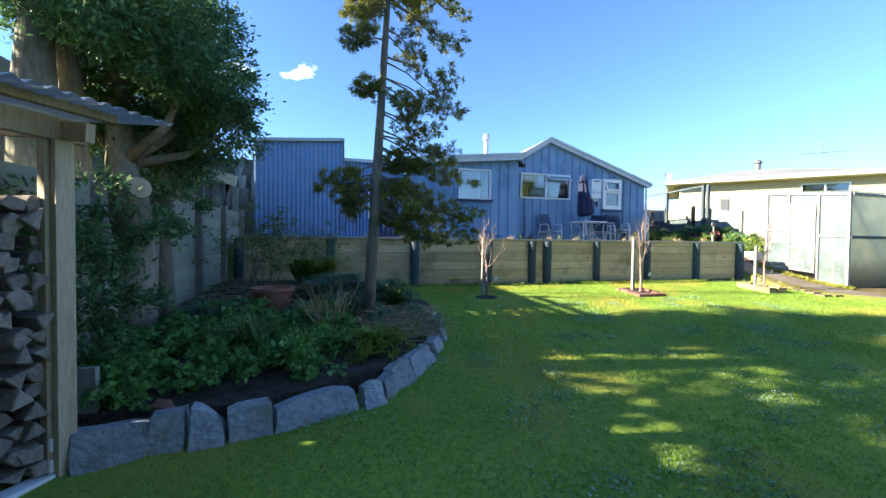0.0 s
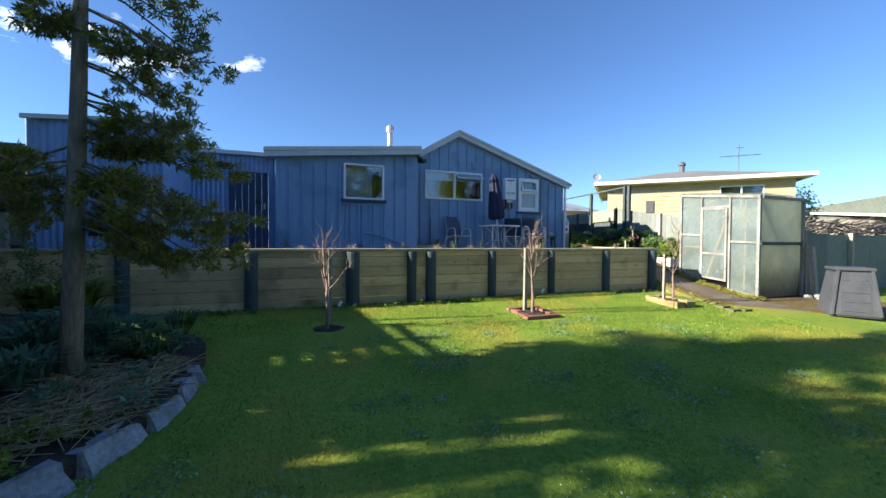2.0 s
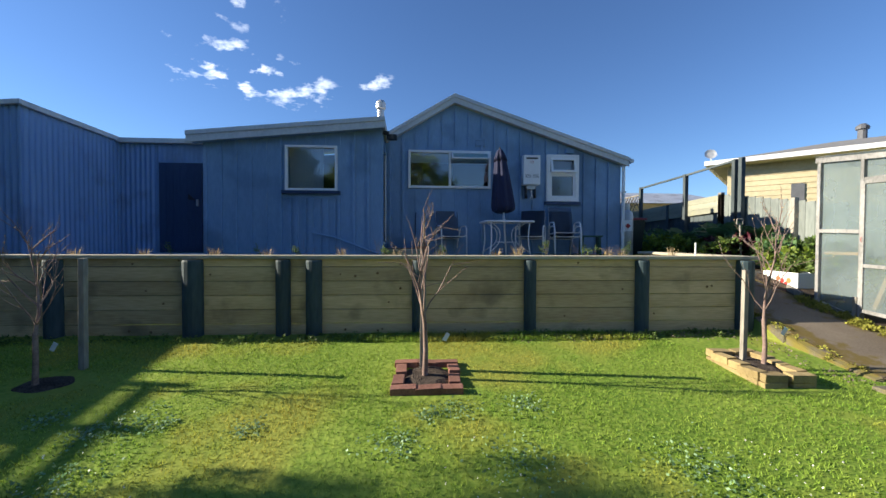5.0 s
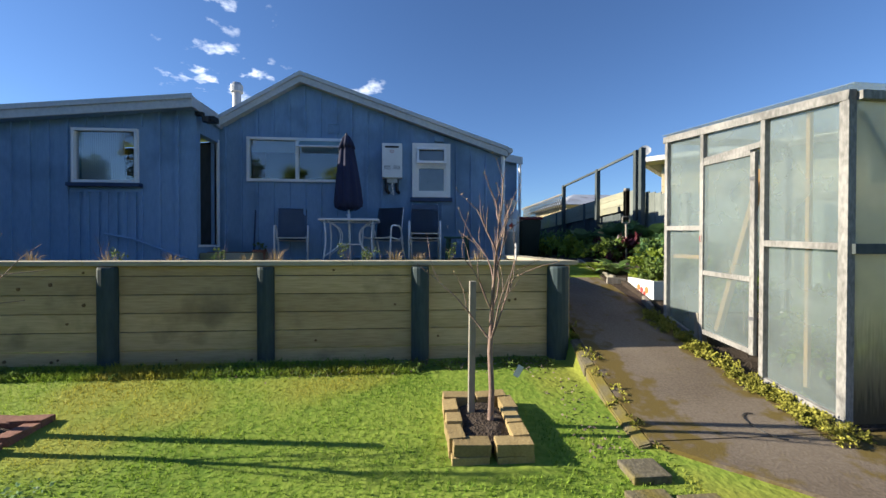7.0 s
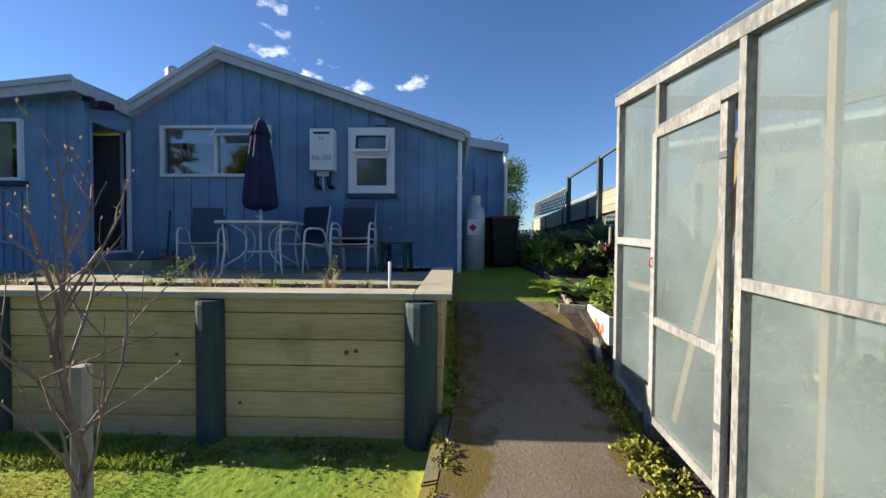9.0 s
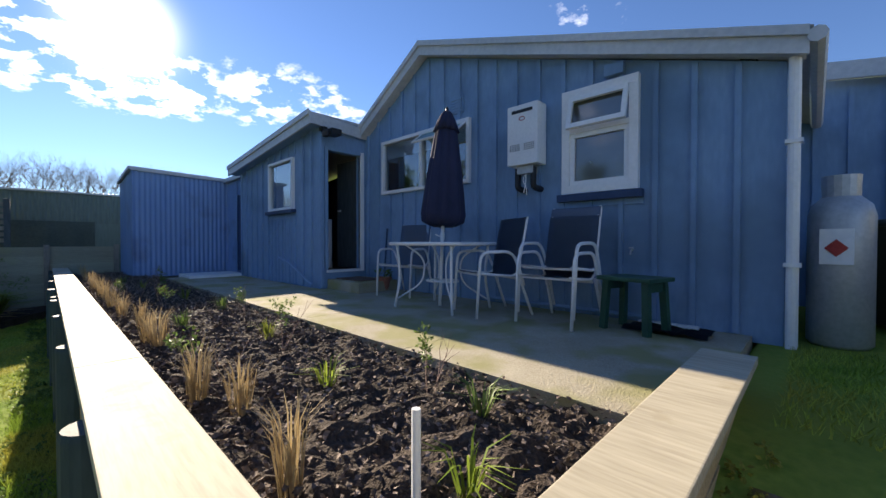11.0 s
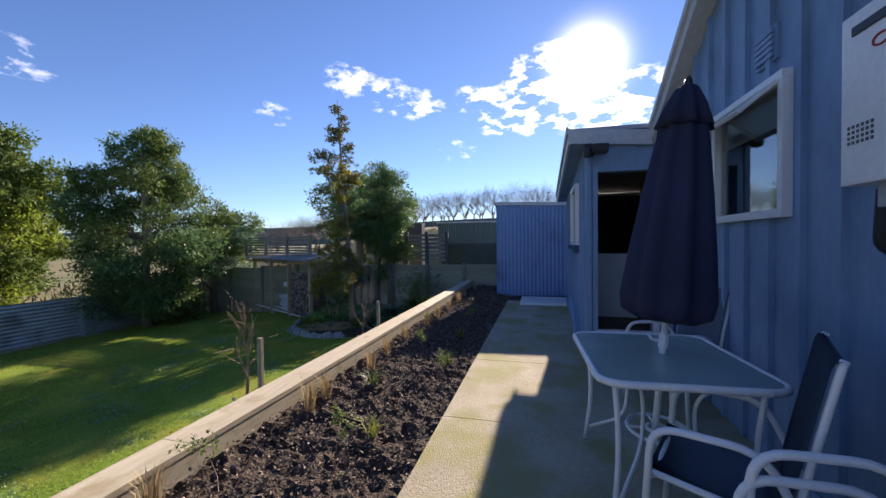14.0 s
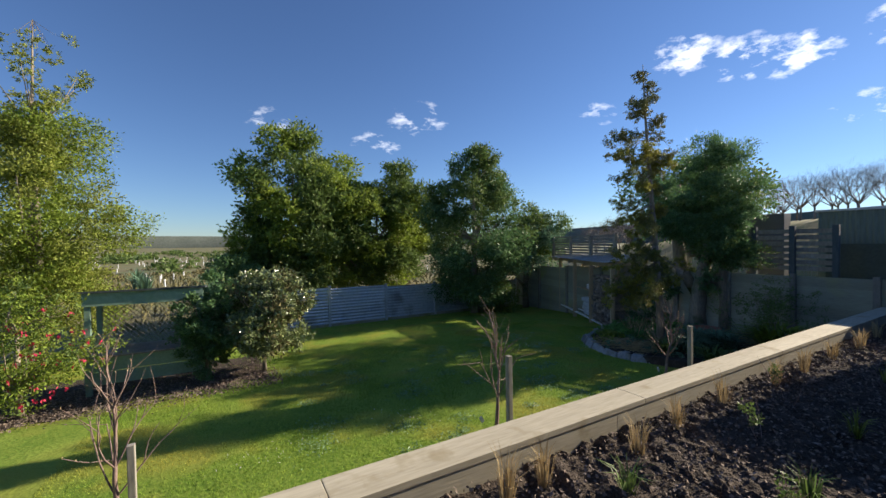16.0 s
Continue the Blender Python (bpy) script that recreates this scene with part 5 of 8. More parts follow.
def neighbour_house():
    h = thing("neighbour_house", "cream weatherboard house with a low grey hipped roof", "house", 16.6, 16.9, 0, math.degrees(math.atan2(-0.713, 0.702)))
    L, D = 8.6, 9.0
    wl_ = B()
    wall_cells(wl_, "x", 0.6, 0.4, L - 0.5, 0.3, lambda a: 4.72, 0.15, [(5.3, 7.0, 3.45, 4.5)])
    wall_cells(wl_, "y", 0.4, 0.75, D, 0.3, lambda a: 4.72, 0.15, [])
    wall_cells(wl_, "y", L - 0.65, 0.75, D, 0.3, lambda a: 4.72, 0.15, [])
    part("wall", wl_, M["cream"], h)
    for k in range(22):
        bm = B()
        z = 0.5 + 0.19 * k
        for a, b in ([(0.4, L - 0.5)] if not 3.26 < z < 4.5 else [(0.4, 5.3), (7.0, L - 0.5)]):
            hexa(bm, [(a, 0.575, z), (b, 0.575, z), (b, 0.6, z), (a, 0.6, z), (a, 0.594, z + 0.185), (b, 0.594, z + 0.185), (b, 0.6, z + 0.185), (a, 0.6, z + 0.185)])
        part("weatherboard", bm, M["cream"], h)
    r = B()
    e = [(-0.2, 0, 4.86), (L, 0, 4.86), (L, D + 0.6, 4.86), (-0.2, D + 0.6, 4.86)]
    t = [(3.4, 4.2, 5.85), (L - 3.6, 4.2, 5.85), (L - 3.6, D - 3.6, 5.85), (3.4, D - 3.6, 5.85)]
    ev, tv = [r.verts.new(p) for p in e], [r.verts.new(p) for p in t]
    for i in range(4):
        r.faces.new((ev[i], ev[(i + 1) % 4], tv[(i + 1) % 4], tv[i]))
    r.faces.new(tv)
    r.faces.new(ev[::-1])
    part("roof", r, M["grey_roof"], h)
    fa_ = B()
    box(fa_, -0.25, L + 0.05, -0.05, 0.0, 4.74, 4.90, 0.01)
    box(fa_, -0.25, -0.2, 0.0, D + 0.6, 4.74, 4.90, 0.01)
    box(fa_, L, L + 0.05, 0.0, D + 0.6, 4.74, 4.90, 0.01)
    part("gutter", fa_, M["white"], h)
    so_ = B()
    box(so_, -0.2, L, 0, 0.6, 4.72, 4.74)
    part("soffit", so_, M["cream"], h)
    w_ = window(h, 5.3, 7.0, 3.45, 4.5, 0.6, 0.05, (6.15,), label="white-framed window of the cream house")
    # near-black sheet behind the glass, in place of an unlit room
    b_ = B()
    box(b_, 5.3, 7.0, 0.8, 0.85, 3.4, 4.6)
    part("blind", b_, M["dark"], w_)
    b_ = B()
    box(b_, 2.2, 2.55, 0.54, 0.575, 3.3, 3.9, 0.01)
    part("vent", b_, M["grey_plastic"], h)
    fl_ = B()
    tube(fl_, [(4.2, 4.3, 5.6), (4.2, 4.3, 6.35)], 0.14, 10)
    lathe(fl_, [(0.17, 6.2), (0.2, 6.22), (0.2, 6.32), (0.1, 6.42)], 10, 4.2, 4.3)
    part("chimney", fl_, M["grey_plastic"], h)
    an = B()
    tube(an, [(6.4, 2.3, 5.2), (6.4, 2.3, 6.75)], 0.02, 6)
    tube(an, [(5.6, 2.3, 6.2), (7.3, 2.3, 6.2)], 0.018, 6)
    for k in range(7):
        tube(an, [(5.7 + 0.22 * k, 2.0, 6.2), (5.7 + 0.22 * k, 2.6, 6.2)], 0.010, 4)
    tube(an, [(6.25, 2.3, 6.6), (6.6, 2.3, 6.6)], 0.014, 4)
    part("aerial", an, M["grey_plastic"], h)
    ds = B()
    lathe(ds, [(0.02, 0), (0.2, 0.03), (0.33, 0.10), (0.34, 0.105), (0.2, 0.05)], 16)
    bmesh.ops.transform(ds, matrix=pose(-0.15, 0.6, 5.25, 70, 0, 20) @ Matrix.Scale(0.6, 4), verts=ds.verts)
    tube(ds, [(-0.1, 0.65, 4.8), (-0.15, 0.7, 5.25)], 0.02, 6)
    part("dish", ds, M["steel"], h)


neighbour_house()
fh = thing("far_house", "low pale house with a grey roof beyond the fence", "house")
bm = B()
box(bm, 18.0, 26.0, 27.0, 33.0, 1.0, 4.3)
part("wall", bm, M["cream"], fh)
bm = B()
hexa(bm, [(17.5, 26.5, 4.3), (26.5, 26.5, 4.3), (26.5, 33.5, 4.3), (17.5, 33.5, 4.3), (19.5, 29.5, 5.3), (24.5, 29.5, 5.3), (24.5, 30.5, 5.3), (19.5, 30.5, 5.3)])
part("roof", bm, M["zinc"], fh)
fh = thing("far_shed", "long low shed with a pale iron roof beyond the plywood fence", "shed")
bm = B()
box(bm, 24.0, 40.0, 9.5, 14.0, 0.5, 2.9)
part("wall", bm, M["grey_wood"], fh)
bm = B()
hexa(bm, [(23.6, 9.0, 2.9), (40.4, 9.0, 2.9), (40.4, 14.4, 3.4), (23.6, 14.4, 3.4), (23.6, 9.0, 3.0), (40.4, 9.0, 3.0), (40.4, 14.4, 3.5), (23.6, 14.4, 3.5)])
part("roof", bm, M["zinc"], fh)
sl = B()
tube(sl, round_path([(15.5, 46, 1.5), (15.5, 46, 9.2), (15.1, 46, 9.4)], 0.3), 0.05, 6)
box(sl, 14.7, 15.2, 45.9, 46.1, 9.35, 9.45, 0.02)
tagged(part("street_lamp", sl, M["steel"]), "slim grey street lamp far down the drive", "street lamp")


# ---- on the terrace ----
def sling_chair(label, x, y, z, rz, group, copies=()):
    c = thing("garden_chair", label, "chair", x, y, z, rz, group)
    for s in (-1, 1):
        bm = B()
        tube(bm, round_path([(s * 0.275, -0.29, 0.0), (s * 0.28, -0.25, 0.635), (s * 0.28, 0.10, 0.64), (s * 0.27, 0.20, 0.42), (s * 0.265, 0.24, 0.30)], 0.10, 5), 0.0150, 8, flat=1.0)
        part("arm", bm, M["metal_white"], c, smooth=True)
        bm = B()
        tube(bm, round_path([(s * 0.265, 0.34, 0.0), (s * 0.25, 0.19, 0.40)], 0.1, 5), 0.015, 8)
        part("back_leg", bm, M["metal_white"], c, smooth=True)
        bm = B()
        tube(bm, round_path([(s * 0.245, -0.27, 0.43), (s * 0.245, 0.17, 0.385), (s * 0.245, 0.285, 0.96), (s * 0.235, 0.295, 0.985)], 0.09, 5), 0.0135, 8)
        part("side_rail", bm, M["metal_white"], c, smooth=True)
    for yy, zz in ((-0.25, 0.415), (0.16, 0.37), (0.285, 0.965)):
        bm = B()
        tube(bm, [(-0.245, yy, zz), (0.245, yy, zz)], 0.012, 8)
        part("crossbar", bm, M["metal_white"], c, smooth=True)
    for nm, pts in (("seat", [(-0.275, 0.437), (-0.1, 0.405), (0.1, 0.385), (0.17, 0.40)]), ("backrest", [(0.155, 0.40), (0.182, 0.55), (0.222, 0.75), (0.262, 0.955), (0.272, 0.978), (0.288, 0.986), (0.302, 0.972)])):
        bm = B()
        rows = [[bm.verts.new((xx, yy, zz + (0.018 * (xx / 0.24) ** 2 - 0.012) * (nm == "seat"))) for xx in np.linspace(-0.24, 0.24, 7) * (1.06 if nm == "backrest" else 1)] for yy, zz in pts]
        fs = [bm.faces.new((a[i], a[i + 1], b[i + 1], b[i])) for a, b in zip(rows, rows[1:]) for i in range(6)]
        bmesh.ops.solidify(bm, geom=fs, thickness=0.006)
        part(nm, bm, M["sling"], c, smooth=True)
    return c


ch = sling_chair("white-framed stacking chair with navy sling, on the concrete terrace", 8.77, 11.20, TER, -2, "stacked chairs")
c2 = copy_thing(ch, pose(8.77, 11.235, TER + 0.085, 0, 0, -2))
c2["label"] = "upper stacked chair with white frame and navy sling seat"
c3 = copy_thing(ch, pose(8.03, 11.13, TER, 0, 0, -25))
c3["label"], c3["group"] = "white-framed navy sling chair drawn up to the glass table", "chairs at the table"
c4 = copy_thing(ch, pose(6.33, 11.42, TER, 0, 0, 14))
c4["label"], c4["group"] = "white-framed navy sling chair behind the glass table", "chairs at the table"


def rounded(hx, hy, r, k=5):
    out = []
    for cx, cy, a0 in ((hx - r, hy - r, 0), (-hx + r, hy - r, 90), (-hx + r, -hy + r, 180), (hx - r, -hy + r, 270)):
        for i in range(k + 1):
            a = radians(a0 + 90 * i / k)
            out.append((cx + r * math.cos(a), cy + r * math.sin(a)))
    return out


tb = thing("garden_table", "white-rimmed square glass table with curved tube legs", "table", 7.46, 11.0, TER, 3)
bm = B()
ring = rounded(0.49, 0.40, 0.11)
lo, hi = [bm.verts.new((a, b, 0.718)) for a, b in ring], [bm.verts.new((a, b, 0.726)) for a, b in ring]
bm.faces.new(lo[::-1])
bm.faces.new(hi)
for i in range(len(ring)):
    j = (i + 1) % len(ring)
    bm.faces.new((lo[i], lo[j], hi[j], hi[i]))
part("tabletop", bm, M["table_glass"], tb, "frosted greenish glass top")
bm = B()
tube(bm, [(a, b, 0.715) for a, b in ring + ring[:1]], 0.016, 8, cap=False, flat=1.2)
part("rim", bm, M["metal_white"], tb, smooth=True)
for sx, sy in ((1, 1), (1, -1), (-1, 1), (-1, -1)):
    bm = B()
    tube(bm, round_path([(sx * 0.42, sy * 0.33, 0.0), (sx * 0.37, sy * 0.29, 0.36), (sx * 0.40, sy * 0.32, 0.71)], 0.2, 6), 0.0145, 8)
    part("leg", bm, M["metal_white"], tb, smooth=True)
    bm = B()
    tube(bm, round_path([(sx * 0.36, sy * 0.22, 0.70), (sx * 0.15, sy * 0.12, 0.55), (sx * 0.17, sy * 0.13, 0.28), (sx * 0.40, sy * 0.30, 0.10)], 0.2, 6), 0.0105, 8)
    part("brace", bm, M["metal_white"], tb, smooth=True)
bm = B()
circle = [(0.19 * math.cos(2 * math.pi * k / 20), 0.16 * math.sin(2 * math.pi * k / 20), 0.30) for k in range(21)]
tube(bm, circle, 0.01, 8, cap=False)
circle = [(0.06 * math.cos(2 * math.pi * k / 16), 0.06 * math.sin(2 * math.pi * k / 16), 0.30) for k in range(17)]
tube(bm, circle, 0.01, 8, cap=False)
for a in range(4):
    tube(bm, [(0.05 * math.cos(a * 1.57), 0.05 * math.sin(a * 1.57), 0.30), (0.18 * math.cos(a * 1.57), 0.155 * math.sin(a * 1.57), 0.30)], 0.008, 6)
part("stretcher", bm, M["metal_white"], tb, smooth=True)

um = thing("parasol", "closed navy canvas parasol standing through the glass table", "parasol", 7.46, 10.98, TER)
um.matrix_world = pose(7.46, 10.96, TER, -5.6, -2.6, 0)
bm = B()
tube(bm, [(0, 0, 0.02), (0, 0, 1.05)], 0.019, 10)
part("pole", bm, M["metal_white"], um, smooth=True)
bm = B()
lathe(bm, [(0.14, 0.92), (0.215, 0.965), (0.228, 1.05), (0.205, 1.30), (0.165, 1.65), (0.13, 1.92), (0.115, 2.02), (0.115, 2.03), (0.14, 2.02), (0.10, 2.15), (0.055, 2.25), (0.02, 2.28)], 48, squash=0.13, lobes=8)
cnp = part("canopy", bm, M["canopy"], um, smooth=True)
bm = B()
lathe(bm, [(0.012, 2.26), (0.022, 2.28), (0.018, 2.31), (0.004, 2.33)], 10)
part("finial", bm, M["black"], um, smooth=True)
bm = B()
tube(bm, round_path([(0, -0.02, 0.80), (0, -0.06, 0.80), (-0.04, -0.07, 0.82)], 0.01), 0.008, 6)
lathe(bm, [(0.026, 0.76), (0.026, 0.84)], 10)
part("crank", bm, M["metal_white"], um)

ht = thing("water_heater", "white gas water heater on the blue wall", "water heater", 8.155, 11.715, 3.13)
bm = B()
box(bm, -0.19, 0.19, -0.19, 0.0, 0.0, 0.655, 0.012)
part("casing", bm, M["metal_white"], ht)
bm = B()
box(bm, -0.13, 0.13, -0.196, -0.188, 0.565, 0.60, 0.003)
part("flue_slot", bm, M["black"], ht)
for i in range(2):
    bm = B()
    for k in range(6):
        for r in range(4):
            x = (-0.15 if i == 0 else 0.03) + 0.022 * k
            box(bm, x, x + 0.010, -0.193, -0.189, 0.155 + 0.02 * r, 0.167 + 0.02 * r)
    part("grille", bm, M["grey_plastic"], ht)
bm = B()
circle = [(0.035 * math.cos(2 * math.pi * k / 20), -0.192, 0.50 + 0.020 * math.sin(2 * math.pi * k / 20)) for k in range(21)]
tube(bm, circle, 0.004, 6, cap=False)
part("badge", bm, M["red"], ht)
bm = B()
box(bm, -0.10, 0.10, -0.13, -0.03, -0.09, 0.0, 0.005)
part("manifold", bm, M["steel"], ht)
for s in (-0.11, 0.09):
    bm = B()
    tube(bm, round_path([(s, -0.09, -0.02), (s, -0.10, -0.24), (s + 0.03, -0.02, -0.26), (s + 0.03, 0.02, -0.26)], 0.05), 0.033, 8)
    part("pipe", bm, M["black"], ht, "black lagged pipe")
bm = B()
tube(bm, round_path([(0.0, -0.1, -0.05), (0.02, -0.14, -0.2), (-0.01, -0.13, -0.3)], 0.05), 0.006, 6)
tube(bm, round_path([(0.03, -0.1, -0.05), (-0.02, -0.15, -0.15), (0.03, -0.14, -0.25), (0.02, -0.12, -0.33)], 0.05), 0.005, 6)
part("cable", bm, M["white"], ht)

sl_ = thing("stool", "small green-painted wooden stool against the blue wall", "stool", 9.39, 11.30, TER, -14)
bm = B()
box(bm, -0.235, 0.235, -0.18, 0.18, 0.415, 0.45, 0.012)
part("seat", bm, M["green_paint"], sl_)
for sx in (-1, 1):
    for sy in (-1, 1):
        bm = beam(B(), (sx * 0.17, sy * 0.12, 0.415), (sx * 0.19, sy * 0.14, 0.0), 0.055, 0.05, (0, 1, 0), 0.006)
        part("leg", bm, M["green_paint"], sl_)
    bm = beam(B(), (sx * 0.175, -0.12, 0.37), (sx * 0.175, 0.12, 0.37), 0.02, 0.07)
    part("apron", bm, M["green_paint"], sl_)
rg = random.Random(4)
bm = B()
prev = None
for i in range(9):
    rowv = []
    for j in range(7):
        rowv.append(bm.verts.new((9.30 + 0.075 * i + 0.02 * rg.random(), 11.25 + 0.055 * j, TER + 0.012 + 0.07 * abs(noise.noise(Vector((i * 0.6, j * 0.7, 2)))))))
    if prev:
        for j in range(6):
            bm.faces.new((prev[j], prev[j + 1], rowv[j + 1], rowv[j]))
    prev = rowv
bmesh.ops.solidify(bm, geom=list(bm.faces), thickness=0.006)
tagged(part("plastic_sack", bm, M["black"], smooth=True), "crumpled black plastic sack under the green stool", "sack")
bm = B()
box(bm, 9.35, 9.80, 11.52, 11.60, TER, TER + 0.05, 0.015)
tagged(part("white_offcut", bm, M["white"]), "short white painted offcut lying on the concrete", "offcut")

rc = thing("terracotta_pot", "small terracotta pot by the back door", "plant pot", 5.72, 11.5, TER)
bm = B()
lathe(bm, [(0.08, 0), (0.11, 0.17), (0.125, 0.17), (0.125, 0.20), (0.105, 0.20), (0.095, 0.15)], 16)
part("pot", bm, M["clay"], rc, smooth=False)
crown("leaves", [(0, 0, 0.24, 0.09)], 60, 0.07, M["leaf_mid"], rc, 9)
bm = B()
tube(bm, [(5.56, 11.62, TER + 0.02), (5.58, 11.68, TER + 0.95)], 0.014, 6)
box(bm, 5.47, 5.65, 11.58, 11.66, TER + 0.0, TER + 0.10, 0.01)
tagged(part("broom", bm, M["navy"]), "dark blue broom leaning against the wall", "broom")

# gas bottle and wheelie bins by the corner
gb = thing("gas_bottle", "tall pale grey gas bottle with a warning label", "gas bottle", 10.60, 12.08, 1.50)
bm = B()
lathe(bm, [(0.16, 0), (0.185, 0.03), (0.185, 0.98), (0.165, 1.06), (0.11, 1.12), (0.05, 1.14), (0.04, 1.17)], 24)
part("tank", bm, M["steel"], gb, smooth=True)
bm = B()
lathe(bm, [(0.105, 1.10), (0.11, 1.28), (0.10, 1.28), (0.095, 1.12)], 16)
tube(bm, [(0, 0, 1.15), (0, 0, 1.24)], 0.03, 8)
part("collar", bm, M["steel"], gb)
bm = B()
m = pose(0, 0, 0, 0, 0, -8)
box(bm, -0.09, 0.09, -0.195, -0.186, 0.62, 0.88, 0, m)
lb = part("label", bm, M["white"], gb)
bm = B()
box(bm, -0.045, 0.045, -0.2, -0.196, -0.045, 0.045, 0, m @ Matrix.Translation((0, 0, 0.74)) @ Matrix.Rotation(radians(45), 4, "Y"))
part("diamond", bm, M["red"], lb)
gbb = copy_thing(gb, pose(10.62, 12.55, 1.50, 0, 0, 10))


def wheelie(x, y, z, rz, lid, label):
    b = thing("wheelie_bin", label, "wheelie bin", x, y, z, rz, "wheelie bins")
    bm = B()
    hexa(bm, [(-0.2, -0.24, 0.04), (0.2, -0.24, 0.04), (0.2, 0.22, 0.04), (-0.2, 0.22, 0.04), (-0.25, -0.32, 0.92), (0.25, -0.32, 0.92), (0.25, 0.28, 0.92), (-0.25, 0.28, 0.92)])
    bmesh.ops.bevel(bm, geom=list(bm.edges), offset=0.02, segments=2, affect="EDGES")
    part("body", bm, M["bin"], b)
    bm = B()
    box(bm, -0.27, 0.27, -0.36, 0.30, 0.92, 0.985, 0.025)
    part("lid", bm, lid, b)
    bm = B()
    tube(bm, [(-0.22, 0.34, 0.93), (0.22, 0.34, 0.93)], 0.018, 8)
    part("handle", bm, M["black"], b)
    for s in (-1, 1):
        bm = B()
        tube(bm, [(s * 0.2, 0.22, 0.1), (s * 0.26, 0.22, 0.1)], 0.1, 14)
        part("wheel", bm, M["black"], b)
    bm = B()
    box(bm, -0.06, 0.02, -0.335, -0.325, 0.79, 0.85, 0, pose(0, 0.02, 0, -3))
    part("label", bm, M["white"], b)


wheelie(11.20, 12.95, 1.50, 3, M["maroon"], "dark green wheelie bin with a maroon lid")
wheelie(10.78, 13.35, 1.50, -4, M["bin"], "dark green wheelie bin beside the house wall")

# ---- lawn trees with stakes and brick surrounds ----
def sapling(x, y, z, seed, height, label, r=0.02, kids=4, depth=2, fork=0.35, spread=0.45):
    t = thing("apple_tree", label, "tree", x, y, z, 0, "young bare fruit trees")
    rg_ = np.random.default_rng(seed)
    segs_ = [(0, 0, -0.03, 0.01, 0, height * fork * 0.5, r * 1.2, r), (0.01, 0, height * fork * 0.5, 0, 0.01, height * fork, r, r * 0.9)]
    v_, f_ = stick_arrays(segs_, 7)
    raw("trunk", v_, f_, M["twig"], t, kind="", smooth=True)
    seg2, lead = [], [np.array([0, 0.01, height * fork])]
    for k in range(5):
        lead.append(lead[-1] + np.array([rg_.normal(0, 0.02), rg_.normal(0, 0.02), height * (0.96 - fork) / 5]))
        seg2.append((*lead[-2], *lead[-1], r * (0.9 - 0.15 * k), r * (0.75 - 0.15 * k)))
    for k in range(kids * 3):
        q = lead[k * 5 // (kids * 3)] * 0.6 + lead[k * 5 // (kids * 3) + 1] * 0.4
        a = 2.4 * k + rg_.uniform(-0.4, 0.4)
        size = height * (0.36 - 0.018 * k)
        branch(seg2, q, (math.cos(a) * spread * 1.6, math.sin(a) * spread * 1.6, 1.0), size, r * 0.34, depth - 1, rg_, 0.5, 3, 0.2, 4)
    v_, f_ = stick_arrays(seg2, 4)
    raw("crown", v_, f_, M["twig"], t, kind="")
    tips = np.array([s[3:6] for s in seg2 if s[7] < 0.006])
    v_, f_ = leaf_arrays(tips, np.tile([0, 0, 1.0], (len(tips), 1)), 0.014, rg_, 0.5, 0.4)
    raw("blossom", v_, f_, M["straw"], t, kind="stuff")
    tg = B()
    box(tg, -0.02, 0.02, -0.022, -0.018, height * fork * 0.8, height * fork * 0.8 + 0.08, 0, pose(-0.03, 0, 0, 0, 30, 0))
    part("tag", tg, M["white"], t)
    return t


def stake(x, y, z, h, w=0.055):
    bm = beam(B(), (x, y, z - 0.05), (x + 0.01, y, z + h), w, w, (0, 1, 0), 0.006)
    tagged(part("stake", bm, M["grey_wood"]), "square weathered timber stake beside a young tree", "stake", "tree stakes")


sapling(2.33, 6.62, lawn_z(6.62), 21, 1.35, "young bare fruit tree in a disc of soil on the lawn", 0.022, 4)
stake(2.40, 7.02, lawn_z(7.02), 1.08)
sapling(5.72, 6.66, lawn_z(6.66), 22, 1.5, "young bare fruit tree ringed with red bricks", 0.024, 4, 2, 0.35, 0.28)
stake(5.70, 6.86, lawn_z(6.86), 1.12)
sapling(9.06, 6.66, lawn_z(6.66) + 0.04, 23, 1.55, "bare upright fruit tree in a tan brick bed", 0.02, 4, 2, 0.32, 0.34)
stake(8.95, 6.78, lawn_z(6.78), 1.0, 0.045)


def soil_disc(name, x, y, z, rx, ry, label):
    bm = B()
    lathe(bm, [(1.0, -0.03), (0.98, 0.015), (0.6, 0.045), (0.02, 0.05)], 28, squash=0.05, lobes=5)
    bmesh.ops.transform(bm, matrix=Matrix.Translation((x, y, z)) @ Matrix.Diagonal((rx, ry, 1, 1)), verts=bm.verts)
    for v in bm.verts:
        v.co.z += (v.co.y - y) * 0.075
    tagged(part(name, bm, M["soil"]), label, "soil")


soil_disc("soil_disc", 2.36, 6.68, lawn_z(6.68) - 0.02, 0.24, 0.19, "disc of bare dark soil round a young tree")
brick_me = {}


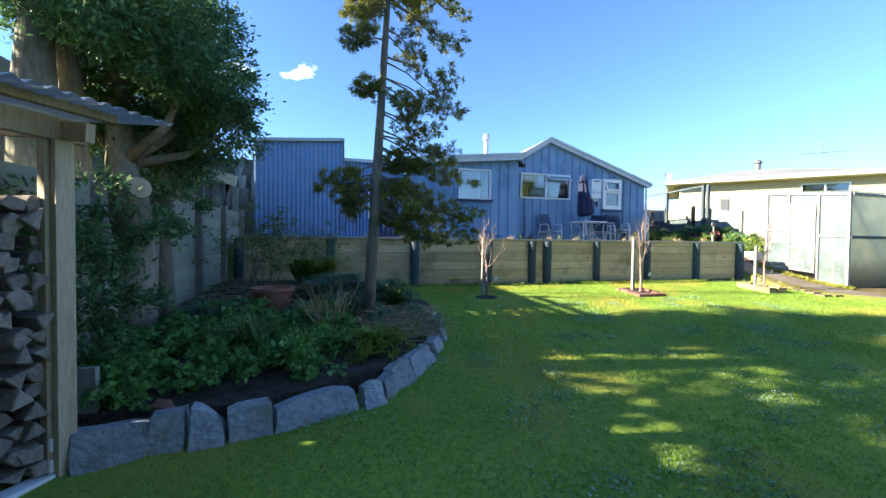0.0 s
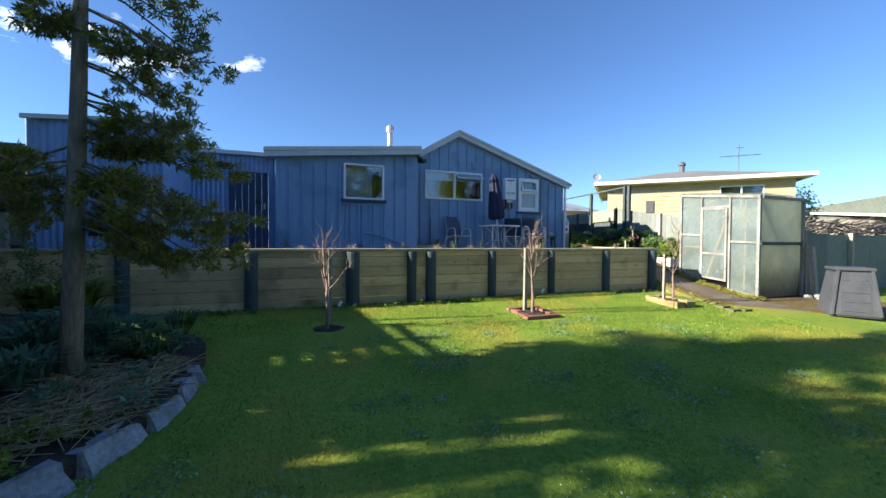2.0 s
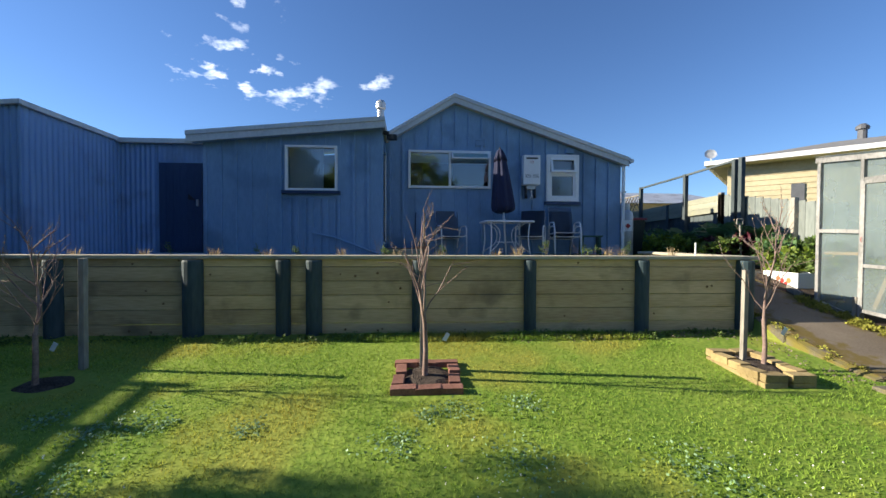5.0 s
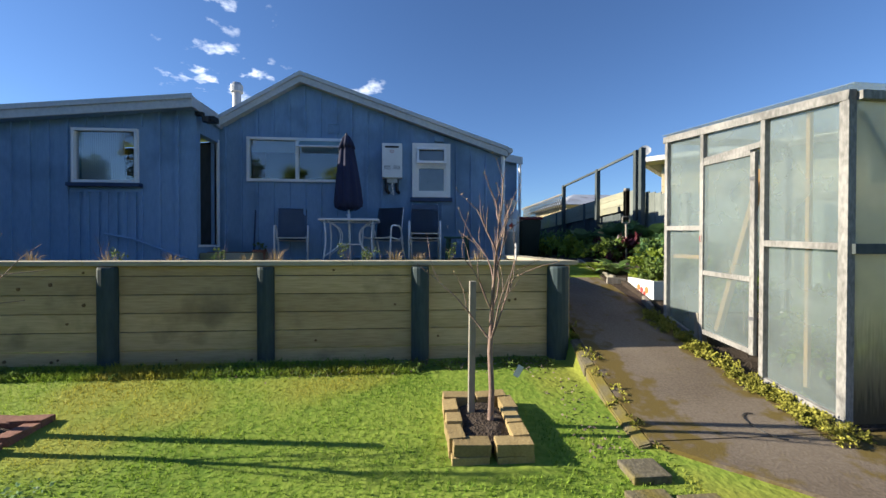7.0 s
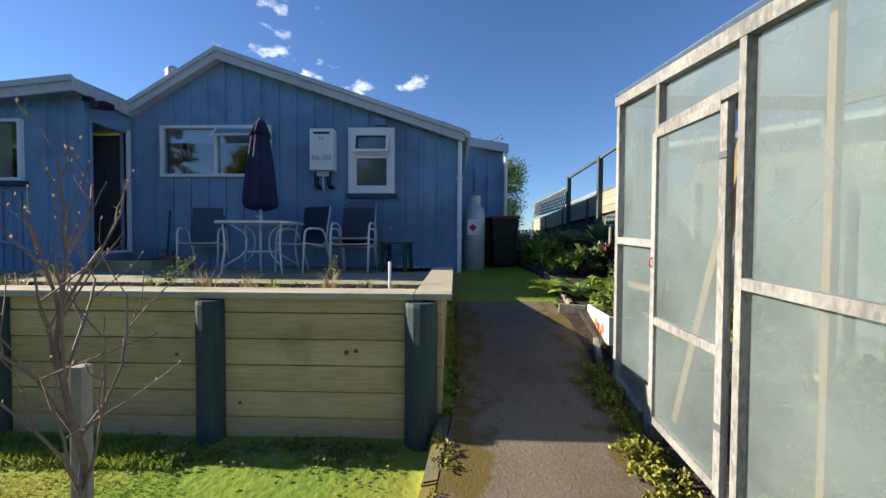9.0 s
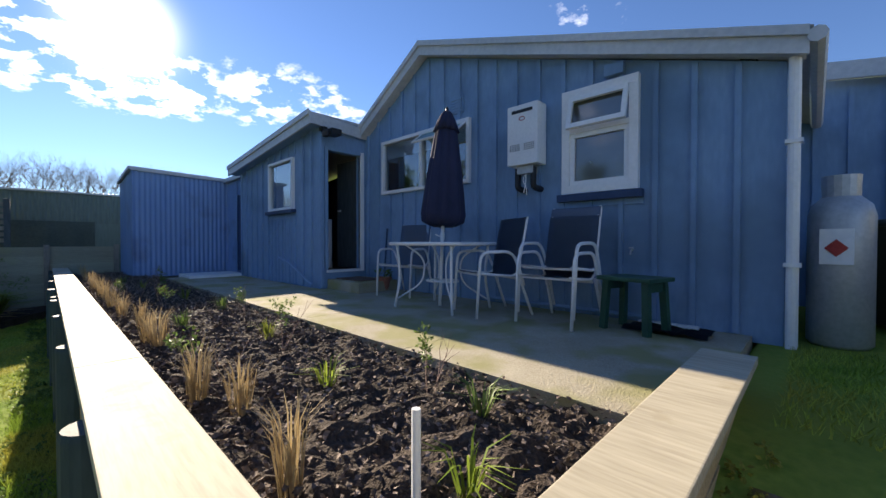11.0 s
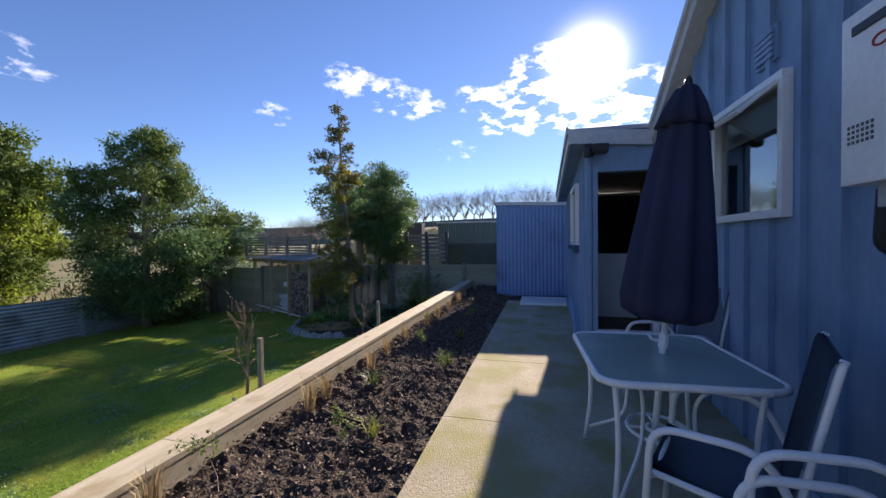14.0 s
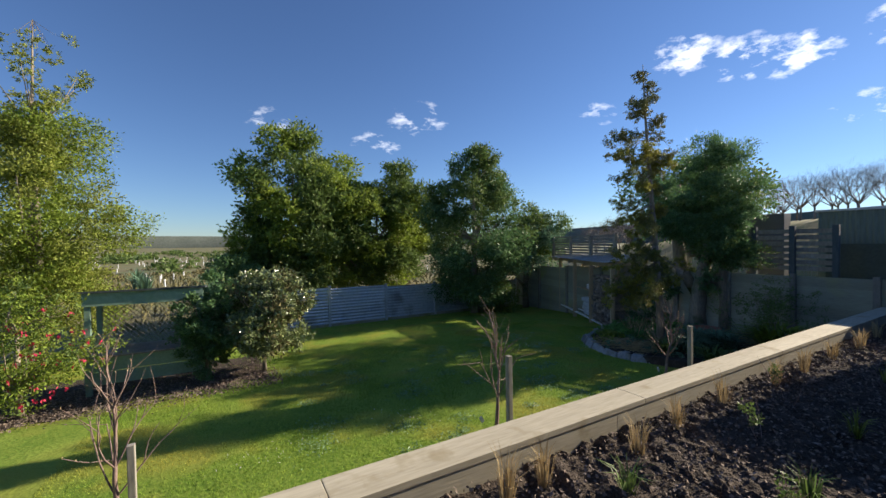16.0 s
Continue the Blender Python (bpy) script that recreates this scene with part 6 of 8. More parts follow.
def brick_ring(name, label, x0, x1, y0, y1, zb, courses, material, shrink=1.0, seed=1):
    ring_ = thing(name, label, "brick edging")
    rg_ = random.Random(seed)
    bm = B()
    box(bm, -0.112, 0.112, -0.052, 0.052, 0, 0.072, 0.006)
    me = bpy.data.meshes.new("brick")
    bm.to_mesh(me)
    bm.free()
    me.materials.append(material)
    for c in range(courses):
        z = zb + 0.075 * c
        spots = []
        nx, ny = max(2, round((x1 - x0) / 0.232)), max(2, round((y1 - y0 - 0.1) / 0.232))
        for k in range(nx):
            t = (k + 0.5) / nx
            spots += [(x0 + (x1 - x0) * t, y0 + 0.05, 0), (x0 + (x1 - x0) * t, y1 - 0.05, 0)]
        for k in range(ny):
            t = (k + 0.5) / ny
            spots += [(x0 + 0.05, y0 + 0.1 + (y1 - y0 - 0.2) * t, 90), (x1 - 0.05, y0 + 0.1 + (y1 - y0 - 0.2) * t, 90)]
        for x, y, a in spots:
            o = new("brick", me)
            o.parent = ring_
            o.matrix_basis = pose(x + rg_.uniform(-0.01, 0.01), y + rg_.uniform(-0.01, 0.01), z + (y - y0) * 0.07, rg_.uniform(-3, 3), rg_.uniform(-3, 3), a + rg_.uniform(-4, 4))
    return ring_


brick_ring("brick_surround", "low ring of red bricks round a young tree", 5.44, 6.05, 6.34, 7.02, lawn_z(6.25) - 0.012, 1, M["brick_red"])
brick_ring("brick_surround", "two-course bed of tan bricks round a young tree", 8.76, 9.27, 6.34, 7.05, lawn_z(6.34) - 0.035, 2, M["brick_tan"], seed=3)
soil_disc("soil_disc", 5.75, 6.68, lawn_z(6.68) - 0.01, 0.24, 0.28, "bare soil inside the red bricks")
soil_disc("soil_disc", 9.02, 6.70, lawn_z(6.70) + 0.045, 0.19, 0.28, "bare soil inside the tan bricks")

# ---- stone-edged garden bed ----
rows = []
for y in np.linspace(3.0, 7.9, 40):
    xe = -2.3 + 3.4 * max(0.0, 1 - abs((y - 5.5) / (2.6 if y < 5.5 else 1.65)) ** 2.6) ** (1 / 2.6) if bed_in(-2.3, y) < 1 else -2.25
    xe = max(xe, -2.2) if y < 7.15 else max(-2.2, -0.4 - (y - 7.15) * 1.0)
    rows.append([(x, y, lawn_z(y) + 0.14 + 0.04 * noise.noise(Vector((x * 2, y * 2, 1)))) for x in np.linspace(-2.42, xe - 0.06, 34)])
skirted("garden_bed", rows, 0.0, M["soil"], "raised garden bed of dark soil edged with stone", "garden bed", 0.35)
# x, y, length, height, lean of the top edge, arch
ARC = [(-1.53, 2.70, 0.37, 0.25, -0.10, 0.0), (-1.27, 2.77, 0.20, 0.28, 0.02, 0.0), (-1.04, 2.76, 0.22, 0.25, -0.35, 0.3), (-0.80, 2.82, 0.28, 0.25, 0.0, 0.1), (-0.38, 2.96, 0.62, 0.22, 0.12, 0.35),
       (0.04, 3.10, 0.20, 0.22, 0.0, 0.3), (0.17, 3.21, 0.12, 0.22, 0.2, 0.0), (0.31, 3.38, 0.30, 0.23, 0.1, 0.1), (0.56, 3.72, 0.50, 0.22, 0.0, 0.15), (0.82, 4.18, 0.46, 0.19, 0.0, 0.1), (0.97, 4.62, 0.42, 0.17, 0.0, 0.1),
       (1.05, 4.99, 0.33, 0.16, 0.0, 0.0), (1.05, 5.33, 0.33, 0.15, 0.05, 0.1), (0.97, 5.66, 0.32, 0.14, 0.0, 0.0), (0.84, 5.98, 0.32, 0.13, -0.05, 0.0), (0.66, 6.28, 0.3, 0.12, 0.0, 0.1), (0.42, 6.54, 0.3, 0.11, 0.0, 0.0)]
edge = thing("stone_edging", "curved edging of rough blue-grey stones round the bed", "stone edging")
rg = random.Random(11)
for i, (x, y, w_, h_, lean_, arch_) in enumerate(ARC):
    h_ *= 0.84
    a, b = ARC[max(i - 1, 0)], ARC[min(i + 1, len(ARC) - 1)]
    ang = math.degrees(math.atan2(b[1] - a[1], b[0] - a[0]))
    bm = B()
    box(bm, -w_ / 2 + 0.006, w_ / 2 - 0.006, -0.065, 0.085, -0.08, h_, 0)
    bmesh.ops.subdivide_edges(bm, edges=list(bm.edges), cuts=3, use_grid_fill=True)
    for v in bm.verts:
        k = noise.noise_vector(v.co * 4 + Vector((i * 7, 0, 0)))
        f_ = noise.noise_vector(v.co * 14 + Vector((0, i * 5, 0)))
        v.co += Vector((k.x * 0.03, k.y * 0.05, k.z * 0.035)) + f_ * 0.008
        up_ = max(0.0, v.co.z / h_)
        t_ = v.co.x / w_
        v.co.z += up_ * h_ * (lean_ * t_ * 2 - arch_ * (2 * t_) ** 2 * 0.5)
        v.co.y = v.co.y * (1 - 0.35 * up_) + 0.05 * up_
        v.co.x *= 1 - 0.10 * up_ * (1 if i % 3 else 0.4)
    o = part("stone", bm, M["stone"], edge)
    o.matrix_basis = pose(x, y, lawn_z(y) - 0.01, rg.uniform(-4, 8), rg.uniform(-3, 3), ang + rg.uniform(-6, 6))
bm = B()
box(bm, -0.11, 0.11, -0.05, 0.05, 0, 0.07, 0.006, pose(-1.36, 2.93, lawn_z(2.9) + 0.12, 10, 60, 80))
tagged(part("half_brick", bm, M["brick_red"]), "red half brick wedged between the edging stones", "brick")

bw = thing("clay_bowl", "wide terracotta bowl standing among the plants", "plant pot", -1.12, 5.55, lawn_z(5.55) + 0.16)
bm = B()
lathe(bm, [(0.14, 0), (0.19, 0.02), (0.25, 0.26), (0.275, 0.27), (0.275, 0.31), (0.24, 0.31), (0.22, 0.24), (0.02, 0.22)], 28)
part("bowl", bm, M["clay"], bw, smooth=False)


def blades(name, cx, cy, cz, n, r, h, width, material, seed, label, category, lean=0.5, parent=None, kind=""):
    """A tuft of arching blades."""
    rg_ = np.random.default_rng(seed)
    a = rg_.uniform(0, 2 * math.pi, n)
    rr = r * rg_.uniform(0, 1, n) ** 0.5
    ln = lean * rg_.uniform(0.3, 1.2, n) * h
    hh_ = h * rg_.uniform(0.6, 1.1, n)
    base = np.stack([cx + rr * np.cos(a) * 0.4, cy + rr * np.sin(a) * 0.4, np.full(n, cz)], 1)
    a2 = a + rg_.normal(0, 0.4, n)
    dirs = np.stack([np.cos(a2), np.sin(a2), np.zeros(n)], 1)
    side = np.stack([-np.sin(a2), np.cos(a2), np.zeros(n)], 1) * (width / 2)
    mid = base + dirs * ln[:, None] * 0.35 + np.array([0, 0, 1]) * hh_[:, None] * 0.7
    tip = base + dirs * ln[:, None] + np.array([0, 0, 1]) * (hh_ * (1 - 0.25 * lean))[:, None]
    v_ = np.stack([base - side, base + side, mid + side * 0.8, mid - side * 0.8, tip + side * 0.1, tip - side * 0.1], 1).reshape(-1, 3)
    i_ = np.arange(n)[:, None] * 6
    f_ = np.concatenate([i_ + [0, 1, 2, 3], i_ + [3, 2, 4, 5]])
    return raw(name, v_, f_, material, parent, label, category, kind=kind)


def bz(x, y):
    return lawn_z(y) + 0.13


# plants of the bed
rng = np.random.default_rng(8)
cl = []
for k in range(120):
    x, y = rng.uniform(-2.2, 0.0), rng.uniform(2.95, 5.3)
    if bed_in(x, y) < 0.85 and x < -0.35 + (y - 3.2) * 0.1:
        cl.append((x, y, bz(x, y) + 0.10 + 0.05 * rng.random(), 0.15 + 0.07 * rng.random()))
gc = crown("ground_cover", cl, 15000, 0.052, M["bed_leaf"], None, 31, 0.8, 0.9, 0.6)
tagged(gc, "thick leafy green ground cover filling the stone-edged bed", "ground cover", kind="stuff")
gc.data.materials[0] = surf("leaf_cover", (0.08, 0.22, 0.055), (0.18, 0.37, 0.09), 0.5, 1.2, 6, bump=0, island=0.4, thin=0.3)
cl = [(rng.uniform(-2.2, 0.9), rng.uniform(4.4, 7.4), 0, 0.14) for _ in range(60)]
cl = [(x, y, bz(x, y) + 0.1, r) for x, y, _, r in cl if bed_in(x, y) < 0.9 and not (-1.47 < x < -0.77 and 5.1 < y < 5.95)]
tagged(crown("low_plants", cl, 5000, 0.05, M["leaf_blue"], None, 32, 0.5, 0.9, 0.7), "low blue-green plants covering the bed", "ground cover", kind="stuff")
cl = [(rng.uniform(-0.3, 0.9), rng.uniform(3.5, 4.4), 0, 0.12) for _ in range(18)]
cl = [(x, y, bz(x, y) + 0.06, r) for x, y, _, r in cl if bed_in(x, y) < 0.9]
tagged(crown("low_plants", cl, 1800, 0.05, M["leaf_lime"], None, 33, 0.35, 0.7, 0.7), "short bright green shoots along the stones", "ground cover", kind="stuff")
for k, (x, y, h, r, n, mt_, lb) in enumerate([
        (-0.72, 7.0, 0.72, 0.5, 340, "leaf_lime", "large bright green fern-like clump before the wall"),
        (-0.25, 6.2, 0.52, 0.4, 420, "leaf_blue", "arching blue-green strap-leaved clump"),
        (-0.35, 5.75, 0.5, 0.36, 360, "leaf_blue", "arching blue-green strap-leaved clump"),
        (0.25, 6.0, 0.42, 0.34, 300, "leaf_blue", "arching blue-green strap-leaved clump"),
        (-0.15, 5.2, 0.40, 0.3, 160, "leaf_blue", "arching blue-green strap-leaved clump"),
        (0.55, 5.6, 0.36, 0.25, 120, "leaf_mid", "low clump of green grassy leaves"),
        (-0.95, 3.9, 0.50, 0.2, 60, "leaf_mid", "upright clump of green sword leaves"),
        (0.1, 3.9, 0.3, 0.25, 120, "leaf_lime", "tuft of soft green grass by the stones"),
        (0.62, 6.5, 0.34, 0.25, 110, "leaf_mid", "low clump of green grassy leaves"),
        (-1.7, 5.0, 0.35, 0.3, 120, "leaf_blue", "arching blue-green strap-leaved clump")]):
    blades("strap_plant", x, y, bz(x, y), n, r, h, 0.028 if k else 0.055, M[mt_], 50 + k, lb, "plant", 0.95)


def twiggy(name, x, y, z, n, h, r, material, seed, label, category="plant", depth=1, spread=0.35, kids=3):
    rg_ = np.random.default_rng(seed)
    s = []
    for k in range(n):
        a = rg_.uniform(0, 2 * math.pi)
        branch(s, (x + 0.05 * math.cos(a), y + 0.05 * math.sin(a), z), (0.45 * math.cos(a), 0.45 * math.sin(a), 1), h * rg_.uniform(0.6, 1.0), r, depth, rg_, spread, kids, 0.1, 3)
    v_, f_ = stick_arrays(s, 3)
    return raw(name, v_, f_, material, None, label, category, kind=""), s


twiggy("cut_back_shrub", -0.35, 4.35, bz(0, 4.4), 26, 0.55, 0.010, M["straw"], 61, "cut-back dry straw-coloured shrub", kids=2)
for k, (x, y) in enumerate([(-1.35, 6.35), (-1.75, 6.7), (-1.0, 6.9)]):
    o, s = twiggy("rose_bush", x, y, bz(x, y), 9, 0.85, 0.009, M["bark"], 63 + k, "thin-stemmed shrub with a few small leaves", depth=2, spread=0.4)
    tips = [(a[3], a[4], a[5], 0.06) for a in s if a[7] < 0.004][::3]
    tagged(crown("leaves", tips, 380, 0.035, M["leaf_mid"], o, 66 + k), kind="stuff")
rng = np.random.default_rng(71)
s = []
for k in range(950):
    x, y = rng.normal(0.5, 0.26), rng.normal(4.75, 0.38)
    if bed_in(x, y) > 0.9:
        continue
    a, L = rng.uniform(0, 6.28), rng.uniform(0.1, 0.35)
    z = bz(x, y) + rng.uniform(0.01, 0.09)
    s.append((x, y, z, x + L * math.cos(a), y + L * math.sin(a), z + rng.uniform(-0.02, 0.06), 0.006, 0.003))
for k in range(260):
    x, y = rng.uniform(-2.2, -0.8), rng.uniform(5.3, 7.4)
    a, L = rng.uniform(0, 6.28), rng.uniform(0.15, 0.5)
    z = bz(x, y) + rng.uniform(0.02, 0.18)
    s.append((x, y, z, x + L * math.cos(a), y + L * math.sin(a), z + rng.uniform(-0.03, 0.08), 0.006, 0.003))
v, f = stick_arrays(s, 3)
raw("dry_twigs", v, f, M["straw"], label="fallen dry twigs and straw lying over the bed", category="twigs")


tagged(crown("climber", [(-2.15, 3.3, 0.7, 0.35), (-2.1, 3.7, 1.1, 0.4), (-2.15, 3.2, 1.5, 0.4), (-2.05, 4.0, 1.6, 0.4), (-2.2, 3.5, 1.9, 0.35)], 5200, 0.07, M["leaf_dark"], None, 152, 0.4), "dark leafy growth covering the fence by the evergreen", "shrub")
# ---- trees ----
def tree(name, label, x, y, z, trunk, limbs, seed, crown_args, category="tree", limb_r=0.05, bark="bark"):
    """trunk: (x, y, z, r) rows above the foot; limbs reach towards the crown's clumps."""
    t = thing(name, label, category, x, y, z)
    bm = B()
    tube(bm, [p[:3] for p in trunk], [p[3] for p in trunk], 12)
    for v in bm.verts:
        v.co += Vector(noise.noise_vector(v.co * 3)) * 0.02
    part("trunk", bm, M[bark], t, smooth=True)
    rg_ = random.Random(seed)
    clumps = [c for args in crown_args for c in args[0]]
    for cx, cy, cz, cr in clumps[::max(1, len(clumps) // max(limbs, 1))] if limbs else []:
        best = min(trunk[1:], key=lambda p: abs(p[2] - max(cz - math.hypot(cx - p[0], cy - p[1]) * 0.7, trunk[1][2])))
        p0 = Vector(best[:3])
        p1 = Vector((cx, cy, cz))
        mid_ = (p0 + p1) / 2 + Vector((rg_.uniform(-0.1, 0.1), rg_.uniform(-0.1, 0.1), -0.06 * (p1 - p0).length))
        r0 = min(best[3] * 0.6, limb_r)
        part("limb", tube(B(), [p0, mid_, p1], [r0, r0 * 0.6, r0 * 0.22], 6), M[bark], t, smooth=True)
    for i, (cs, count, size, mat_, kw) in enumerate(crown_args):
        crown("crown", cs, count, size, M[mat_], t, seed * 10 + i, **kw)
    return t


def blob(seed, cx, cy, cz, rx, ry, rz_, n, r0, r1):
    """Clumps spread in an egg about a centre."""
    rg_ = random.Random(seed)
    out = []
    while len(out) < n:
        d = Vector((rg_.uniform(-1, 1), rg_.uniform(-1, 1), rg_.uniform(-1, 1)))
        if 0.25 < d.length < 1:
            d = d * (0.75 + 0.35 * rg_.random())
            out.append((cx + d.x * rx, cy + d.y * ry, cz + d.z * rz_, rg_.uniform(r0, r1)))
    return out


# the thin conifer in the bed: long drooping limbs with dense tufts along their outer half
REACHES = [(0.95, 4.55), (1.0, 4.2), (0.63, 4.75), (0.5, 4.0), (-0.3, 4.35), (-0.45, 4.0), (-0.25, 3.45), (0.85, 3.5), (1.0, 3.25), (0.75, 3.0), (0.5, 3.3), (0.6, 2.55), (0.3, 2.55), (0.9, 2.6), (1.1, 2.35),
         (-0.5, 2.15), (-0.35, 1.95), (-0.65, 2.2), (0.4, 2.15), (0.6, 2.0), (0.9, 1.85), (1.15, 1.9), (1.2, 1.65), (0.9, 1.6), (0.65, 1.65), (0.35, 1.8), (-0.3, 4.9), (0.6, 5.1), (-0.4, 5.2), (0.4, 5.45), (-0.3, 5.6), (0.3, 5.8), (-0.2, 6.0), (0.15, 6.2), (-0.5, 4.65), (0.7, 4.9)]
con = thing("conifer", "thin young conifer with sparse golden-green tufts on drooping limbs", "tree", 0.12, 5.25, lawn_z(5.25) + 0.05)
CON = [(0, 0, 0, 0.085), (0.05, -0.03, 1.0, 0.072), (0.12, -0.08, 2.5, 0.058), (0.2, -0.15, 4.0, 0.038), (0.26, -0.2, 5.2, 0.022), (0.3, -0.22, 6.25, 0.006)]
bm = B()
tube(bm, [q[:3] for q in CON], [q[3] for q in CON], 12)
for v in bm.verts:
    v.co += Vector(noise.noise_vector(v.co * 3)) * 0.015
part("trunk", bm, M["bark"], con, smooth=True)
rg = random.Random(19)
tuft_a, tuft_b = [], []
for i, (reach, z_) in enumerate(REACHES):
    for j in range(2 if z_ < 4.6 else 3):
        zt = z_ - 0.45 + (rg.uniform(-0.3, 0.3) if z_ > 4.4 else 0)
        far_ = reach * rg.uniform(0.8, 1.05) * (1 if j < 2 else 0.7)
        off = rg.uniform(-0.55, 0.55) * abs(reach) * (1 if z_ < 4.6 else 1.6)
        z0 = min(zt + (0.42 if z_ < 4.6 else 0.05) * abs(far_) + rg.uniform(-0.05, 0.1), 6.1)
        tx = [float(np.interp(z0, [q[2] for q in CON], [q[c_] for q in CON])) for c_ in (0, 1)]
        p0 = Vector((tx[0], tx[1], z0))
        p3 = Vector((tx[0] + far_, tx[1] + off, zt + rg.uniform(-0.08, 0.08)))
        p1 = p0.lerp(p3, 0.35) + Vector((0, 0, 0.02))
        p2 = p0.lerp(p3, 0.75) + Vector((0, 0, -0.08 * abs(far_)))
        pts_ = [p0, p1, p2, p3]
        part("limb", tube(B(), pts_, [0.014, 0.010, 0.007, 0.003], 5), M["bark"], con, smooth=True)
        for t_ in (0.5, 0.68, 0.82, 0.95, 1.05):
            q = p0.lerp(p3, t_) + Vector((rg.uniform(-0.10, 0.10), rg.uniform(-0.10, 0.10), rg.uniform(-0.05, 0.10)))
            if rg.random() < (0.75 if t_ < 0.7 else 0.95):
                (tuft_a if (i + j) % 2 or zt > 4.3 else tuft_b).append((q.x, q.y, q.z, rg.uniform(0.085, 0.15) if zt < 4.3 else rg.uniform(0.06, 0.10)))
crown("crown", tuft_a, 34000, 0.055, M["needle"], con, 10, aspect=0.22, spread=0.7, sprays=60)
crown("crown", tuft_b, 34000, 0.055, M["needle_gold"], con, 11, aspect=0.22, spread=0.7, sprays=60)

# the dark many-stemmed tree by the fence
cl = blob(2, 0.0, 0.05, 2.75, 0.95, 1.05, 1.85, 44, 0.36, 0.52) + [(-0.1, 0.1, 4.75, 0.5), (-0.2, 0.6, 4.55, 0.5), (0.0, -1.25, 1.3, 0.42), (-0.1, -1.4, 0.9, 0.35), (0.1, -1.1, 1.9, 0.45), (0.15, 1.0, 3.6, 0.6), (-0.1, 0.4, 4.5, 0.5), (0.1, -0.9, 3.2, 0.6), (0.7, 0.5, 2.4, 0.45), (0.3, -1.4, 2.8, 0.6), (0.85, 0.2, 2.9, 0.4), (-0.2, -1.2, 4.0, 0.5)]
cl = [c for c in cl if c[1] > 0.15 or c[2] > 3.0 or c[0] > 0.55]
dt = tree("evergreen_tree", "dense dark evergreen with thick mossy stems", -2.35, 4.75, lawn_z(4.75) + 0.05,
          [(0, 0, 0, 0.22), (0.02, 0.0, 0.6, 0.185), (0.03, 0.05, 1.2, 0.17), (-0.15, 0.1, 1.9, 0.13), (-0.2, 0.15, 3.2, 0.09), (-0.15, 0.1, 4.4, 0.04)], 22, 2,
          [(cl, 92000, 0.062, "leaf_dark", dict(aspect=0.36, spread=0.8, sprays=46)), (cl[::3], 12000, 0.062, "leaf_mid", dict(aspect=0.36, sprays=46))], limb_r=0.07)
for pts, rr in (([(-0.42, -0.55, 0), (-0.45, -0.6, 1.0), (-0.4, -0.7, 2.2), (-0.3, -0.8, 3.4)], [0.24, 0.2, 0.15, 0.08]), ([(-0.35, 0.1, 0), (-0.42, 0.0, 1.0), (-0.5, -0.1, 2.2), (-0.35, -0.2, 3.6)], [0.2, 0.17, 0.13, 0.07]), ([(0.05, 0.62, 0), (0.02, 0.6, 1.1), (0.1, 0.6, 2.4), (0.2, 0.7, 3.4)], [0.12, 0.09, 0.07, 0.04]), ([(-0.1, -0.1, 1.1), (0.05, -0.3, 1.55), (0.25, -0.45, 1.60)], [0.14, 0.13, 0.11]), ([(-0.3, -0.3, 2.0), (-0.35, -0.45, 3.0), (-0.2, -0.6, 4.0)], [0.10, 0.08, 0.05])):
    bm = B()
    tube(bm, pts, rr, 12)
    for v in bm.verts:
        v.co += Vector(noise.noise_vector(v.co * 3)) * 0.02
    part("stem", bm, M["bark"], dt, smooth=True)
bm = B()
tube(bm, [(0.25, -0.45, 1.60), (0.262, -0.462, 1.602)], [0.105, 0.10], 14)
part("cut_face", bm, M["raw_wood"], dt, "pale sawn face of a cut limb")
# trees beyond and before the iron fence
def broadleaf(label, x, y, z, h, rx, ry, n, count, size, mats, seed, low=0.25, r0=0.6, r1=0.95, trunk_r=0.16):
    cz = h * (low + 1) / 2
    cl_ = blob(seed, 0, 0, cz, rx, ry, h * (1 - low) / 2, n, r0, r1)
    half = len(cl_) // 2
    return tree("tree", label, x, y, z, [(0, 0, 0, trunk_r), (0.05, 0, h * 0.2, trunk_r * 0.8), (0, 0.05, h * 0.45, trunk_r * 0.55), (0, 0, h * 0.8, trunk_r * 0.2)], 16, seed,
                [(cl_[:half], count // 2, size, mats[0], dict(sprays=60)), (cl_[half:], count // 2, size, mats[1], dict(sprays=60))], limb_r=0.09)


Z9 = lawn_z(-9)
broadleaf("spreading broad-leaved tree beyond the iron fence", 5.5, -9.0, Z9, 8.7, 2.9, 2.0, 74, 78000, 0.16, ("leaf_mid", "leaf_lime"), 81, 0.04)
broadleaf("light green tree with a see-through crown beyond the fence", 1.35, -9.2, Z9, 7.9, 3.3, 2.2, 92, 86000, 0.16, ("leaf_lime", "leaf_mid"), 82, 0.1, 0.55, 0.9)
rg = random.Random(83)
cl = []
for k in range(104):
    q, a = rg.random() ** 0.8, rg.uniform(0, 6.28)
    wide = 2.15 * min(1.0, 1.6 * (1 - q) ** 0.8 + 0.2) * (0.62 if q < 0.2 else 1.0) * rg.uniform(0.5, 1.0)
    cl.append((wide * math.cos(a), wide * math.sin(a), 0.5 + 6.8 * q, 0.82 - 0.36 * q))
